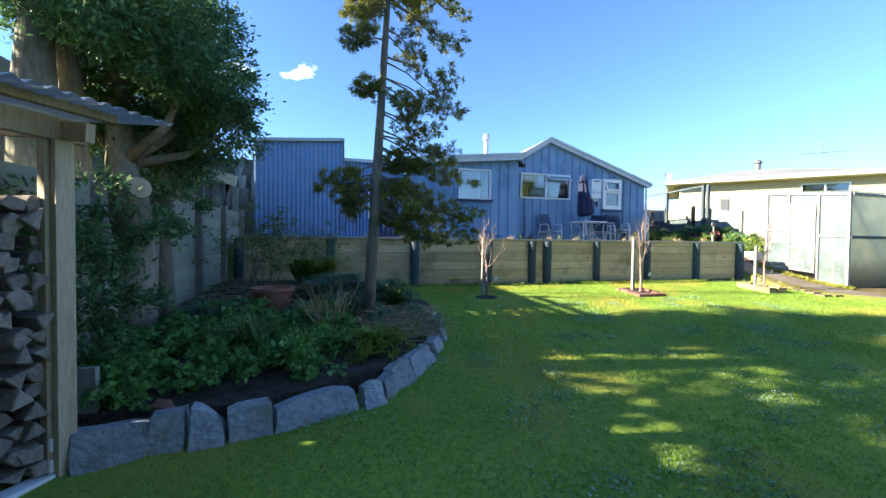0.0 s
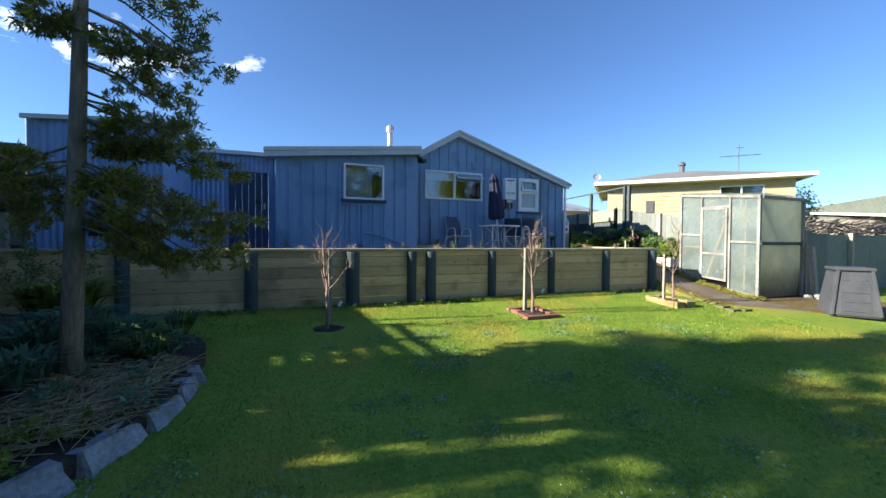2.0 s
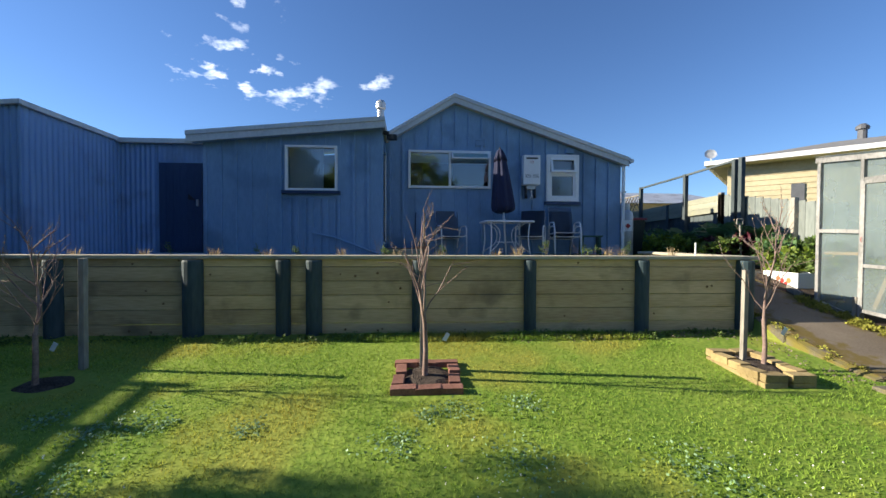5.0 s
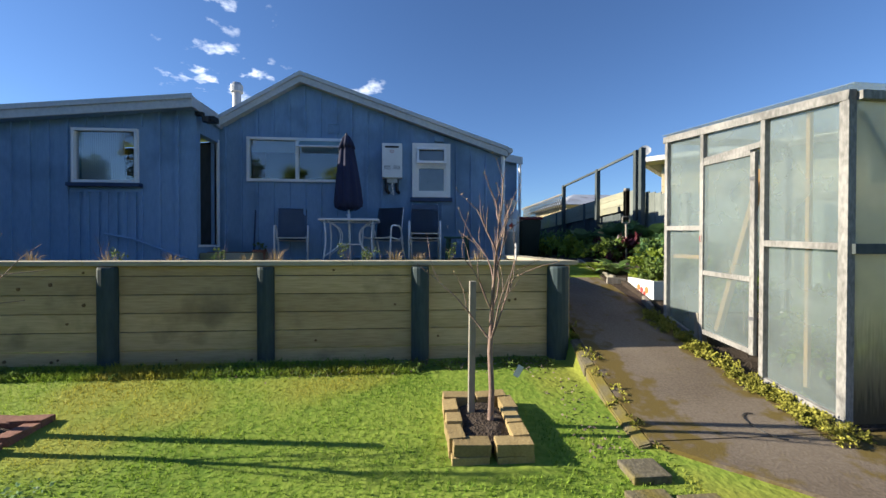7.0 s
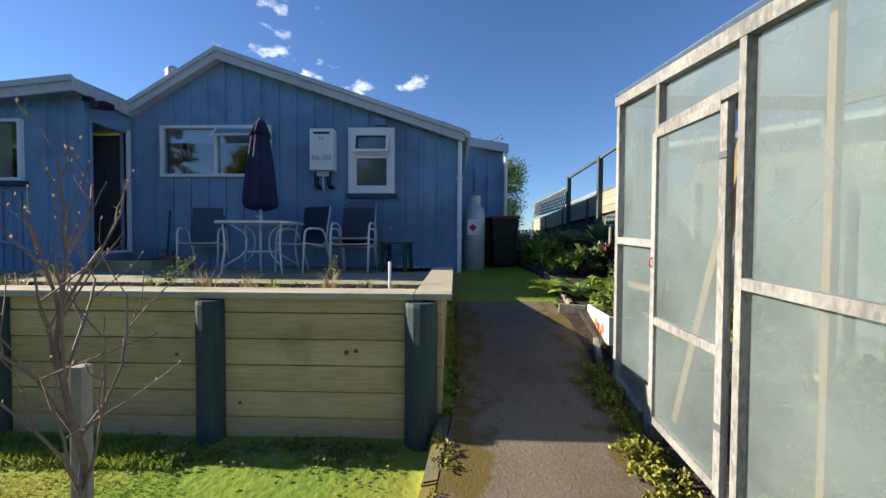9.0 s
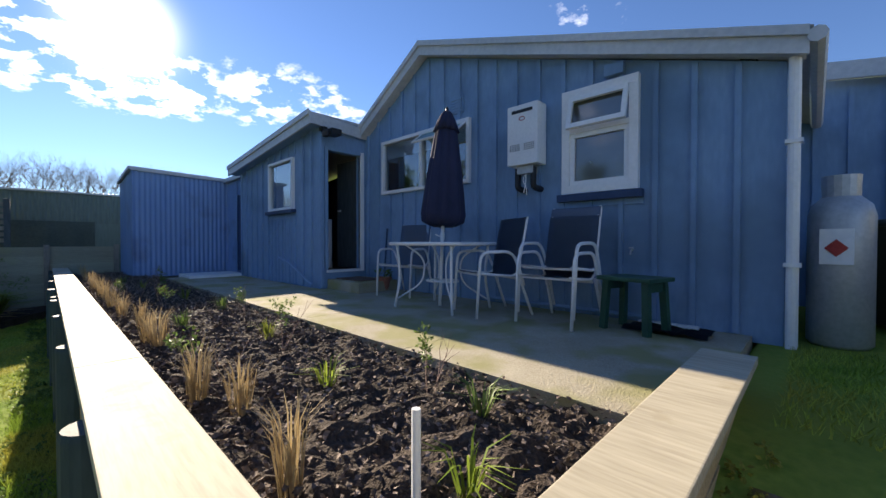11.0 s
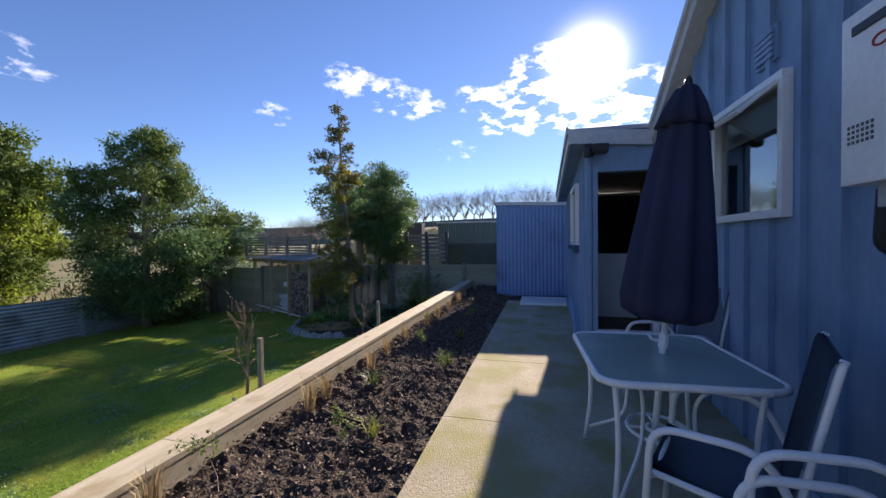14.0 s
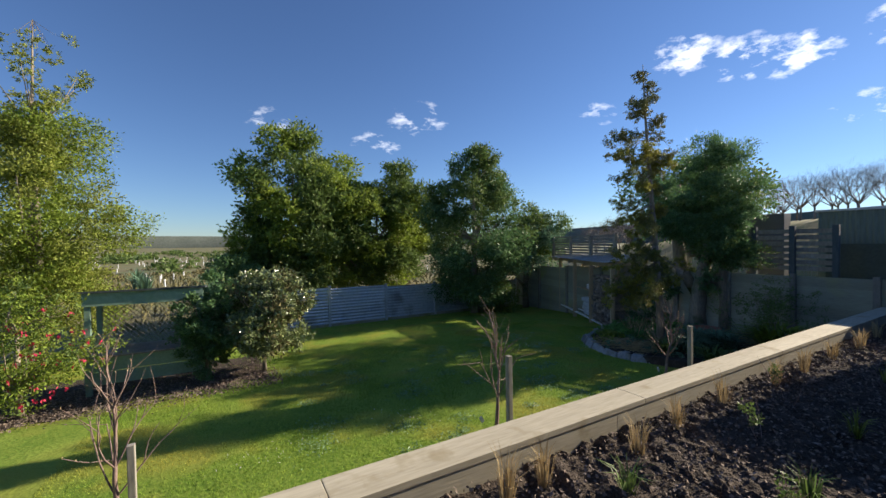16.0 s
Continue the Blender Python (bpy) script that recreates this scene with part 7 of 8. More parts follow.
tree("tree", "dark dense tree tapering upward at the corner of the lawn", -1.5, -4.3, lawn_z(-4.3), [(0, 0, 0, 0.2), (0.05, 0, 1.5, 0.16), (0, 0.05, 3.3, 0.11), (0, 0, 5.8, 0.04)], 16, 83,
     [(cl[::2], 40000, 0.11, "leaf_dark", dict(sprays=60)), (cl[1::2], 46000, 0.11, "leaf_mid", dict(sprays=60))], limb_r=0.09)
broadleaf("small rounded green tree at the end of the wood store", -4.3, -4.0, lawn_z(-4), 4.9, 2.2, 1.5, 40, 26000, 0.13, ("leaf_mid", "leaf_blue"), 85, 0.3, 0.45, 0.7)
broadleaf("dark hedge-like shrub beyond the low fence", 8.3, -7.2, lawn_z(-7), 3.2, 1.7, 0.9, 22, 10000, 0.12, ("leaf_dark", "leaf_dark"), 86, 0.05, 0.45, 0.7)
broadleaf("tall feathery yellow-green tree behind the potting bench", 12.1, -1.9, 0.0, 6.3, 2.3, 1.5, 60, 80000, 0.07, ("leaf_gold", "leaf_lime"), 87, 0.12, 0.4, 0.7, 0.12)
cl = [(rg.uniform(-0.9, 0.9), rg.uniform(-0.7, 0.7), 5.2 + 2.5 * k / 30, 0.38 - 0.008 * k) for k in range(30)]
tree("tree", "slender tree top standing above the yellow-green foliage", 11.9, -1.6, 0.0, [(0, 0, 0, 0.09), (0, 0, 3, 0.07), (0.05, 0, 5.5, 0.04), (0, 0, 7.9, 0.008)], 16, 88, [(cl, 9000, 0.06, "leaf_gold", dict(sprays=34))], limb_r=0.02)
broadleaf("dense dark tree beyond the boundary fence", -6.2, 2.5, 0.2, 6.0, 1.9, 2.6, 30, 12000, 0.15, ("leaf_dark", "leaf_mid"), 89, 0.45, 0.6, 0.9)
broadleaf("round dark green tree at the end of the drive", 12.3, 26.0, 1.5, 5.4, 1.6, 1.7, 34, 34000, 0.11, ("leaf_dark", "leaf_mid"), 90, 0.1, 0.6, 0.9)
broadleaf("rounded tree beyond the greenhouse", 24.5, 12.5, 0.8, 3.4, 1.3, 1.2, 12, 4000, 0.15, ("leaf_dark", "leaf_mid"), 91, 0.1)

# camellia on the lawn
cl = blob(14, 0.05, 0, 1.3, 0.92, 0.85, 0.98, 42, 0.26, 0.4)
ca = tree("camellia_bush", "rounded glossy-leaved camellia with pale flecks standing in for leaf highlights", 7.62, 0.78, lawn_z(0.78), [(0, 0, 0, 0.05), (0.02, 0, 0.4, 0.04), (0, 0, 1.2, 0.025)], 14, 14,
          [(cl, 26000, 0.075, "leaf_cam", dict(aspect=0.5, sprays=70)), (cl[::2], 5000, 0.075, "scrub", dict(aspect=0.5, sprays=70))], category="shrub", limb_r=0.025)
# pale flecks on the outline stand in for highlights on the glossy leaves
rng = np.random.default_rng(15)
d = rng.normal(0, 1, (46, 3))
d /= np.linalg.norm(d, axis=1, keepdims=True)
pts = d * [1.14, 1.08, 1.16] + [0.05, 0, 1.3]
v, f = leaf_arrays(pts, d, 0.020, rng, 1.0, 0.6)
raw("buds", v, f, M["straw"], ca, kind="stuff")
cl = blob(16, 0, 0, 1.0, 0.52, 0.5, 0.95, 22, 0.25, 0.38)
tree("dark_shrub", "dark shrub between the potting bench and the camellia", 8.72, 0.75, lawn_z(0.75), [(0, 0, 0, 0.04), (0, 0, 0.6, 0.03), (0, 0, 1.2, 0.02)], 8, 16, [([(a, b, c + 0.1, r) for a, b, c, r in cl], 14000, 0.07, "leaf_dark", {})], category="shrub", limb_r=0.02)
# fuchsia with red flowers
cl = blob(17, 0, 0, 1.15, 1.0, 0.75, 0.95, 26, 0.22, 0.38) + [(-1.0, 0.0, 1.1, 0.3), (-0.9, 0.2, 0.9, 0.25)]
fc_ = tree("fuchsia_bush", "arching shrub hung with red flowers", 11.25, 1.45, lawn_z(1.4), [(0, 0, 0, 0.06), (0.02, 0, 0.5, 0.05), (0, 0, 1.4, 0.025)], 16, 17,
           [(cl, 6500, 0.06, "leaf_lime", dict(sprays=50)), (cl[::2], 2500, 0.06, "leaf_mid", dict(sprays=50))], category="shrub", limb_r=0.02)
rng = np.random.default_rng(18)
c = np.array(cl)[rng.integers(0, len(cl), 90)]
d = rng.normal(0, 1, (90, 3))
d /= np.linalg.norm(d, axis=1, keepdims=True)
bases = np.repeat(c[:, :3] + d * c[:, 3:4] * 1.05, 6, axis=0)
v, f = leaf_arrays(bases + rng.normal(0, 0.015, bases.shape), np.tile([0, 0, -1.0], (len(bases), 1)), 0.055, rng, 0.5, 0.5)
raw("flowers", v, f, M["flower"], fc_, kind="stuff", label="hanging red flowers")

# bare trees along the far ridge, and the field
def bank_z(y):
    return float(np.interp(y, [-40, -19, -7, 4, 80], [-0.5, 3.2, 5.0, 5.5, 5.2]))


rng = np.random.default_rng(41)
s = []
for k in range(118):
    x, y = -46 + rng.normal(0, 1.2), -34 + 92 * k / 117 + rng.normal(0, 0.3)
    h, z0 = rng.uniform(4.2, 5.2), bank_z(y)
    s.append((x, y, z0 - 0.3, x + rng.normal(0, 0.1), y + rng.normal(0, 0.1), z0 + h * 0.3, 0.14, 0.09))
    for j in range(8):
        a = j * 0.785 + rng.uniform(-0.3, 0.3)
        branch(s, (*s[-1][3:5], z0 + h * 0.28) if j == 0 else (x, y, z0 + h * 0.27), (0.95 * math.cos(a), 0.95 * math.sin(a), 1), h * 0.40, 0.055, 3, rng, 0.5, 4, 0.22, 2)
v, f = stick_arrays(s, 3)
raw("bare_trees", v, f, M["far_twig"], label="row of bare winter trees along the far ridge", category="trees")
ridge = B()
rows = []
for t in np.linspace(0, 1, 60):
    y = -60 + 150 * t
    z = bank_z(y)
    rows.append([ridge.verts.new((x, y, max(q, -1.5))) for x, q in ((-28, -1.2), (-40, z - 0.9), (-46, z + 0.1 + 0.3 * noise.noise(Vector((0, y * 0.1, 0)))), (-54, z - 0.3), (-75, z - 2), (-100, -1.5))])
for a, b in zip(rows, rows[1:]):
    for i in range(5):
        ridge.faces.new((a[i], a[i + 1], b[i + 1], b[i]))
tagged(part("ridge", ridge, M["field"], kind="structure", smooth=True), "low grassy bank under the bare trees", "bank")
rng = np.random.default_rng(42)
s = []
for k in range(260):
    x, y = rng.uniform(-14, -5.6), rng.uniform(-6, 6)
    a = rng.uniform(0, 6.28)
    s.append((x, y, -0.3, x + 0.3 * math.cos(a), y + 0.3 * math.sin(a), rng.uniform(1.5, 2.6), 0.02, 0.006))
v, f = stick_arrays(s, 3)
raw("bare_hedge", v, f, M["far_twig"], label="bare brown hedge behind the slatted screen", category="hedge")
rng = np.random.default_rng(43)
s = []
for k in range(190):
    x, y = rng.uniform(-20, 60), -rng.uniform(22, 150)
    s.append((x, y, lawn_z(y) - 0.1, x, y, lawn_z(y) + 0.75, 0.07, 0.07))
v, f = stick_arrays(s, 4)
raw("plant_guards", v, f, M["white"], label="pale plastic guards round young plants in the field", category="plant guards")
cl = []
for k in range(130):
    x, y = rng.uniform(-40, 130), -rng.uniform(50, 300)
    cl.append((x, y, lawn_z(y) + 0.4, rng.uniform(0.8, 2.6)))
tagged(crown("far_scrub", cl, 26000, 0.7, M["leaf_mid"], None, 44, 0.6, 0.9, 0.6), "scattered scrub out in the dry field", "scrub", kind="stuff")
cl = []
for k in range(330):
    x, y = rng.uniform(-25, 60), -rng.uniform(13, 75)
    cl.append((x, y, lawn_z(y) + 0.15, rng.uniform(0.35, 0.9)))
tagged(crown("brown_scrub", cl, 26000, 0.28, M["scrub"], None, 45, 0.5, 0.9, 0.6), "low brown scrub scattered over the field", "scrub", kind="stuff")
n = 9000
x, y = rng.uniform(-15, 45, n), -rng.uniform(7, 60, n)
z = np.interp(y, YS, ZS)
v, f = leaf_arrays(np.stack([x, y, z], 1), np.tile([0, 0, 1.0], (n, 1)), 0.5, rng, 0.25, 0.4)
raw("dry_grass", v, f, M["field"], label="long dry grass in the field beyond the fence", category="grass")
for k, (x, y) in enumerate([(13.2, -24), (14.6, -30), (8.8, -14)]):
    blades("flax", x, y, lawn_z(y), 60, 0.5, 2.2 if k else 2.0, 0.10, M["leaf_blue"], 90 + k, "tall sword-leaved clump in the field", "plant", 0.5)

rows = []
for k in range(20):
    x = 7.6 + 0.27 * k
    y1 = 1.35 + 0.18 * math.sin(2.3 * k) + 0.1 * math.sin(5.1 * k) + (0.5 if k > 10 else 0.0)
    rows.append([(x, y, lawn_z(y) + 0.012 * math.sin(7 * y + 3 * k)) for y in np.linspace(-1.2, y1, 8)])
skirted("litter_ground", rows[::-1], 0.02, M["soil"], "bare dark ground under the bench and shrubs", "soil", 0.06)
rng = np.random.default_rng(46)
n = 9000
x, y = rng.uniform(7.4, 12.6, n), 1.9 - np.abs(rng.normal(0, 0.75, n)) + rng.normal(0, 0.2, n)
z = np.interp(y, YS, ZS) + rng.uniform(0.025, 0.05, n)
v, f = leaf_arrays(np.stack([x, y, z], 1), rng.normal(0, 1, (n, 3)) * [1, 1, 0.2], 0.04, rng, 0.55, 0.2)
raw("leaf_litter", v, f, M["mulch"], label="brown leaf litter under the bench and shrubs", category="leaf litter")

# ---- wood store ----
A_, B_ = Vector((-4.2, -1.75, 0)), Vector((-1.70, 2.68, 0))
u_ = (B_ - A_).normalized()
n_ = Vector((u_.y, -u_.x, 0))
SL = (B_ - A_).length
store = thing("wood_store", "open-fronted timber wood store under a clear corrugated roof", "wood store", B_.x, B_.y, 0.16, math.degrees(math.atan2(u_.y, u_.x)))
# local x runs back from the near corner (negative), local -y is the open front
for x, h in ((-0.05, 2.02), (-1.7, 2.0), (-3.3, 2.0), (-SL + 0.05, 2.0)):
    part("post", beam(B(), (x, 0, -0.1), (x, 0, h), 0.09, 0.045, (0, 1, 0), 0.004), M["raw_wood"], store)
    part("post", beam(B(), (x, 0.06, -0.1), (x, 0.06, h), 0.13, 0.06, (0, 1, 0), 0.004), M["raw_wood"], store)
    part("post", beam(B(), (x, 1.0, -0.1), (x, 1.0, h + 0.15), 0.09, 0.09, (0, 1, 0), 0.004), M["raw_wood"], store)
    part("rafter", beam(B(), (x, -0.22, 2.03), (x, 1.1, 2.18), 0.045, 0.1), M["raw_wood"], store)
part("beam", beam(B(), (0.06, 0.0, 2.06), (-SL, 0.0, 2.06), 0.045, 0.12), M["raw_wood"], store)
part("beam", beam(B(), (0.12, -0.14, 2.16), (-SL, -0.14, 2.16), 0.05, 0.05), M["raw_wood"], store)
xx = np.linspace(0.32, -SL - 0.2, int((SL + 0.5) / 0.076 * 6))
zz = 0.012 * np.sin(xx / 0.076 * 2 * math.pi)
r0 = np.stack([xx, np.full(len(xx), -0.36), 2.17 + zz], 1)
r1 = np.stack([xx, np.full(len(xx), 1.2), 2.33 + zz], 1)
i = np.arange(len(xx) - 1)[:, None]
raw("roof_sheet", np.concatenate([r0, r1, r0 - [0, 0, 0.003], r1 - [0, 0, 0.003]]), np.concatenate([i + [0, 1, len(xx) + 1, len(xx)], i + [2 * len(xx), 3 * len(xx), 3 * len(xx) + 1, 2 * len(xx) + 1]]), M["plastic_roof"], store, kind="", smooth=True)
for k in range(9):
    for a, b in ((-0.05, -SL),):
        part("back_board", beam(B(), (a, 1.04, 0.1 + 0.23 * k), (b, 1.04, 0.1 + 0.23 * k), 0.02, 0.2), M["grey_wood"], store)
for k in range(3):
    part("floor_slat", beam(B(), (-0.02, 0.05 + 0.35 * k, 0.12), (-SL, 0.05 + 0.35 * k, 0.12), 0.09, 0.03), M["white"], store)
    part("side_slat", beam(B(), (-0.10, 0.02, 0.30 - 0.12 * k), (-0.10, 1.0, 0.30 - 0.12 * k), 0.02, 0.07, (0, 0, 1)), M["white"], store) if k < 2 else None
stack = thing("firewood_stack", "stack of split grey firewood in the wood store", "firewood", B_.x, B_.y, 0.16, math.degrees(math.atan2(u_.y, u_.x)))
rg = random.Random(77)
lm = []
for k in range(6):
    bm = B()
    nn = (3, 4, 5, 4, 3, 6)[k]
    pr = [(rg.uniform(0.75, 1.15) * math.cos(2 * math.pi * i_ / nn + rg.uniform(-0.3, 0.3)), rg.uniform(0.75, 1.15) * math.sin(2 * math.pi * i_ / nn + rg.uniform(-0.3, 0.3))) for i_ in range(nn)]
    fr_ = [bm.verts.new((0.058 * a, -0.19, 0.058 * b)) for a, b in pr]
    bk = [bm.verts.new((0.058 * a, 0.19, 0.058 * b)) for a, b in pr]
    bm.faces.new(fr_)
    bm.faces.new(bk[::-1])
    for i_ in range(nn):
        bm.faces.new((fr_[i_], bk[i_], bk[(i_ + 1) % nn], fr_[(i_ + 1) % nn]))
    bmesh.ops.recalc_face_normals(bm, faces=bm.faces)
    bmesh.ops.bevel(bm, geom=list(bm.edges), offset=0.006, segments=1, affect="EDGES")
    me = bpy.data.meshes.new("log")
    bm.to_mesh(me)
    bm.free()
    me.materials.append(M["log"])
    lm.append(me)
for col in range(17):
    for row in range(15 if col < 14 else 9):
        o = new("log", lm[rg.randrange(6)])
        o.parent = stack
        sc = rg.uniform(0.85, 1.15)
        o.matrix_basis = pose(-0.15 - 0.098 * col + rg.uniform(-0.015, 0.015), 0.24 + rg.uniform(-0.06, 0.03), 0.20 + 0.103 * row + rg.uniform(-0.012, 0.012), rg.uniform(-4, 4), rg.uniform(0, 360), rg.uniform(-9, 9)) @ Matrix.Scale(sc, 4)
for k in range(4):
    bm = B()
    box(bm, -0.28, 0.28, -0.2, 0.2, 0, 0.15, 0.05)
    o = tagged(part("sack", bm, M["fabric"], smooth=True), "white filled sack lying in the wood store", "sack", "sacks in the wood store")
    o.matrix_world = Matrix.Translation(B_ + u_ * -(2.4 + 0.12 * (k % 2)) + Vector((0, 0, 0.32 + 0.15 * k))) @ pose(-0.25, 0.2, 0, 0, 0, math.degrees(math.atan2(u_.y, u_.x)) + 4 * k)
part("shelf", beam(B(), (-1.75, 0.55, 1.0), (-SL + 0.1, 0.55, 1.0), 0.5, 0.03), M["raw_wood"], store)
for k, (x_, w_, h_, mat_) in enumerate([(-2.0, 0.34, 0.2, "white"), (-2.45, 0.3, 0.32, "grey_plastic"), (-2.85, 0.4, 0.18, "white"), (-3.9, 0.4, 0.25, "grey_plastic")]):
    bm = B()
    box(bm, x_ - w_ / 2, x_ + w_ / 2, 0.4, 0.68, 1.017, 1.017 + h_, 0.02)
    o = tagged(part("storage_tub", bm, M[mat_]), "pale plastic tub on the wood store shelf" if mat_ == "white" else "dark plastic tub on the wood store shelf", "tub", "tubs in the wood store")
    o.matrix_world = store.matrix_basis.copy()
bm = B()
box(bm, -1.95, -1.80, 3.05, 3.10, 0.2, 0.75, 0.004)
tagged(part("garden_peg", bm, M["grey_wood"]), "short weathered peg at the corner of the bed", "peg")

# ---- potting bench ----
pb = thing("potting_bench", "sage-green roofed potting bench with a lattice back", "potting bench", 9.72, 0.62, lawn_z(0.6), 0)
for x in (-0.88, 0.88):
    part("post", beam(B(), (x, 0.0, 0), (x, 0.0, 1.80), 0.09, 0.09, (0, 1, 0), 0.005), M["sage"], pb)
    part("post", beam(B(), (x, -0.8, 0), (x, -0.8, 1.80), 0.09, 0.09, (0, 1, 0), 0.005), M["sage"], pb)
part("fascia", beam(B(), (-0.95, 0.05, 1.84), (0.95, 0.05, 1.84), 0.03, 0.26), M["sage"], pb)
bm = B()
hexa(bm, [(-1.0, -0.95, 1.86), (1.0, -0.95, 1.86), (1.0, 0.12, 1.96), (-1.0, 0.12, 1.96), (-1.0, -0.95, 1.90), (1.0, -0.95, 1.90), (1.0, 0.12, 2.0), (-1.0, 0.12, 2.0)])
part("roof", bm, M["dark_fence"], pb)
for z, zz in ((0.60, 0.25), (0.345, 0.24)):
    part("front_board", beam(B(), (-0.93, 0.06, z), (0.93, 0.06, z), 0.025, zz), M["sage"], pb)
bm = B()
box(bm, -0.95, 0.95, -0.8, 0.12, 0.735, 0.775, 0.006)
part("bench_top", bm, M["grey_wood"], pb)
bm = B()
for k in range(-10, 20):
    x = -0.9 + 0.1 * k
    for s_ in (1, -1):
        a, b = (x, 0.80), (x + s_ * 0.95, 1.75)
        if s_ == -1:
            a, b = (x + 0.95, 0.80), (x, 1.75)
        (x0, z0), (x1, z1) = a, b
        if x0 < -0.85:
            z0 += (-0.85 - x0) * (1 if x1 > x0 else -1); x0 = -0.85
        if x1 > 0.85:
            z1 -= x1 - 0.85; x1 = 0.85
        if x0 > 0.85:
            z0 += x0 - 0.85; x0 = 0.85
        if x1 < -0.85:
            z1 -= -0.85 - x1; x1 = -0.85
        if z1 - z0 > 0.05 and 0.79 < z0 < 1.75:
            beam(bm, (x0, -0.76 + 0.006 * s_, z0), (x1, -0.76 + 0.006 * s_, z1), 0.008, 0.018, (0, 1, 0))
part("lattice", bm, M["grey_wood"], pb)

# ---- compost bin ----
cbn = thing("compost_bin", "dark grey moulded plastic compost bin", "compost bin", 11.72, 5.12, lawn_z(5.1) + 0.02, -52)
bm = B()
hexa(bm, [(-0.37, -0.38, 0), (0.37, -0.38, 0), (0.37, 0.36, 0), (-0.37, 0.36, 0), (-0.26, -0.27, 0.84), (0.26, -0.27, 0.84), (0.26, 0.26, 0.84), (-0.26, 0.26, 0.84)])
bmesh.ops.bevel(bm, geom=list(bm.edges), offset=0.03, segments=2, affect="EDGES")
part("body", bm, M["bin_grey"], cbn)
bm = B()
box(bm, -0.28, 0.28, -0.29, 0.28, 0.84, 0.90, 0.025)
part("lid", bm, M["bin_grey"], cbn)
bm = B()
box(bm, -0.21, 0.21, -0.012, 0.012, 0.06, 0.62, 0.01, Matrix.Translation((0, -0.372, 0)) @ pose(0, 0, 0, -7.5))
part("hatch", bm, M["bin_grey"], cbn)
for k in range(3):
    bm = B()
    box(bm, -0.17, 0.17, -0.02, 0.005, 0.10 + 0.17 * k, 0.12 + 0.17 * k, 0.004, Matrix.Translation((0, -0.375, 0)) @ pose(0, 0, 0, -7.5))
    part("rib", bm, M["bin_grey"], cbn)
for s_ in (-1, 1):
    bm = beam(B(), (s_ * 0.32, -0.385, 0.03), (s_ * 0.225, -0.282, 0.84), 0.05, 0.04, (0, 1, 0), 0.01)
    part("corner_rib", bm, M["bin_grey"], cbn)
for x_ in (-0.12, 0.12):
    bm = B()
    box(bm, x_ - 0.035, x_ + 0.035, -0.018, 0.006, 0.66, 0.70, 0.006, Matrix.Translation((0, -0.372, 0)) @ pose(0, 0, 0, -7.5))
    part("latch", bm, M["bin_grey"], cbn)
for k in range(5):
    bm = B()
    rr = random.Random(200 + k)
    x, y = 12.9 + 0.35 * (k % 3), 6.3 - 0.25 * (k // 3)
    bmesh.ops.create_icosphere(bm, subdivisions=2, radius=0.09 + 0.03 * rr.random())
    for v in bm.verts:
        v.co = v.co * (1 + 0.25 * noise.noise(v.co * 9 + Vector((k, 0, 0))))
        v.co.z *= 0.6
    bmesh.ops.transform(bm, matrix=Matrix.Translation((x, y, lawn_z(y) + 0.05)), verts=bm.verts)
    tagged(part("rock", bm, M["stone"]), "small grey rock lying on the apron", "rock", "loose rocks")
bm = beam(B(), (13.3, 6.35, 0.5), (13.22, 6.42, 1.75), 0.12, 0.10, (0, 1, 0), 0.01)
tagged(part("gate_post", bm, M["grey_wood"]), "leaning weathered post at the greenhouse corner", "post")
rng = np.random.default_rng(99)
s = []
for k in range(500):
    x, y, z = rng.uniform(14.2, 21), rng.uniform(7.2, 8.4), rng.uniform(1.9, 2.45)
    a = rng.uniform(-0.5, 0.5)
    s.append((x, y, z, x + 0.5 * math.cos(a), y + 0.3 * math.sin(a), z + rng.uniform(-0.1, 0.2), 0.02, 0.012))
v, f = stick_arrays(s, 4)
raw("prunings", v, f, M["far_twig"], label="heap of brown prunings stacked behind the plywood fence", category="prunings")
bm = B()
box(bm, 14.2, 21.0, 7.3, 8.3, 0.3, 1.95)
tagged(part("log_heap", bm, M["grey_wood"]), "long weathered crate of firewood behind the fence", "crate")

# ---- vegetable garden and box ----
rows = []
for y in np.arange(8.55, 15.0, 0.4):
    rows.append([(x, y, ramp_z(y) + 0.08 + 0.04 * noise.noise(Vector((x * 2, y * 2, 0)))) for x in np.linspace(11.55, 13.35, 9)])
skirted("vegetable_bed", rows, 0.0, M["soil"], "dark soil of the vegetable garden by the fence", "soil bed", 0.3)
bx = thing("polystyrene_box", "white polystyrene box with printed fruit, full of plants", "box", 11.66, 9.12, ramp_z(9.12) + 0.02, 82)
bx.matrix_world = pose(11.80, 9.06, ramp_z(9.06) + 0.01, 0, 0, 86)
bm = B()
for q in ((-0.33, 0.33, -0.2, -0.175, 0, 0.24), (-0.33, 0.33, 0.175, 0.2, 0, 0.24), (-0.33, -0.305, -0.175, 0.175, 0, 0.24), (0.305, 0.33, -0.175, 0.175, 0, 0.24), (-0.31, 0.31, -0.18, 0.18, 0.0, 0.02)):
    box(bm, *q)
part("shell", bm, M["white"], bx)
bm = B()
box(bm, -0.305, 0.305, -0.175, 0.175, 0.02, 0.20)
part("soil", bm, M["soil"], bx)
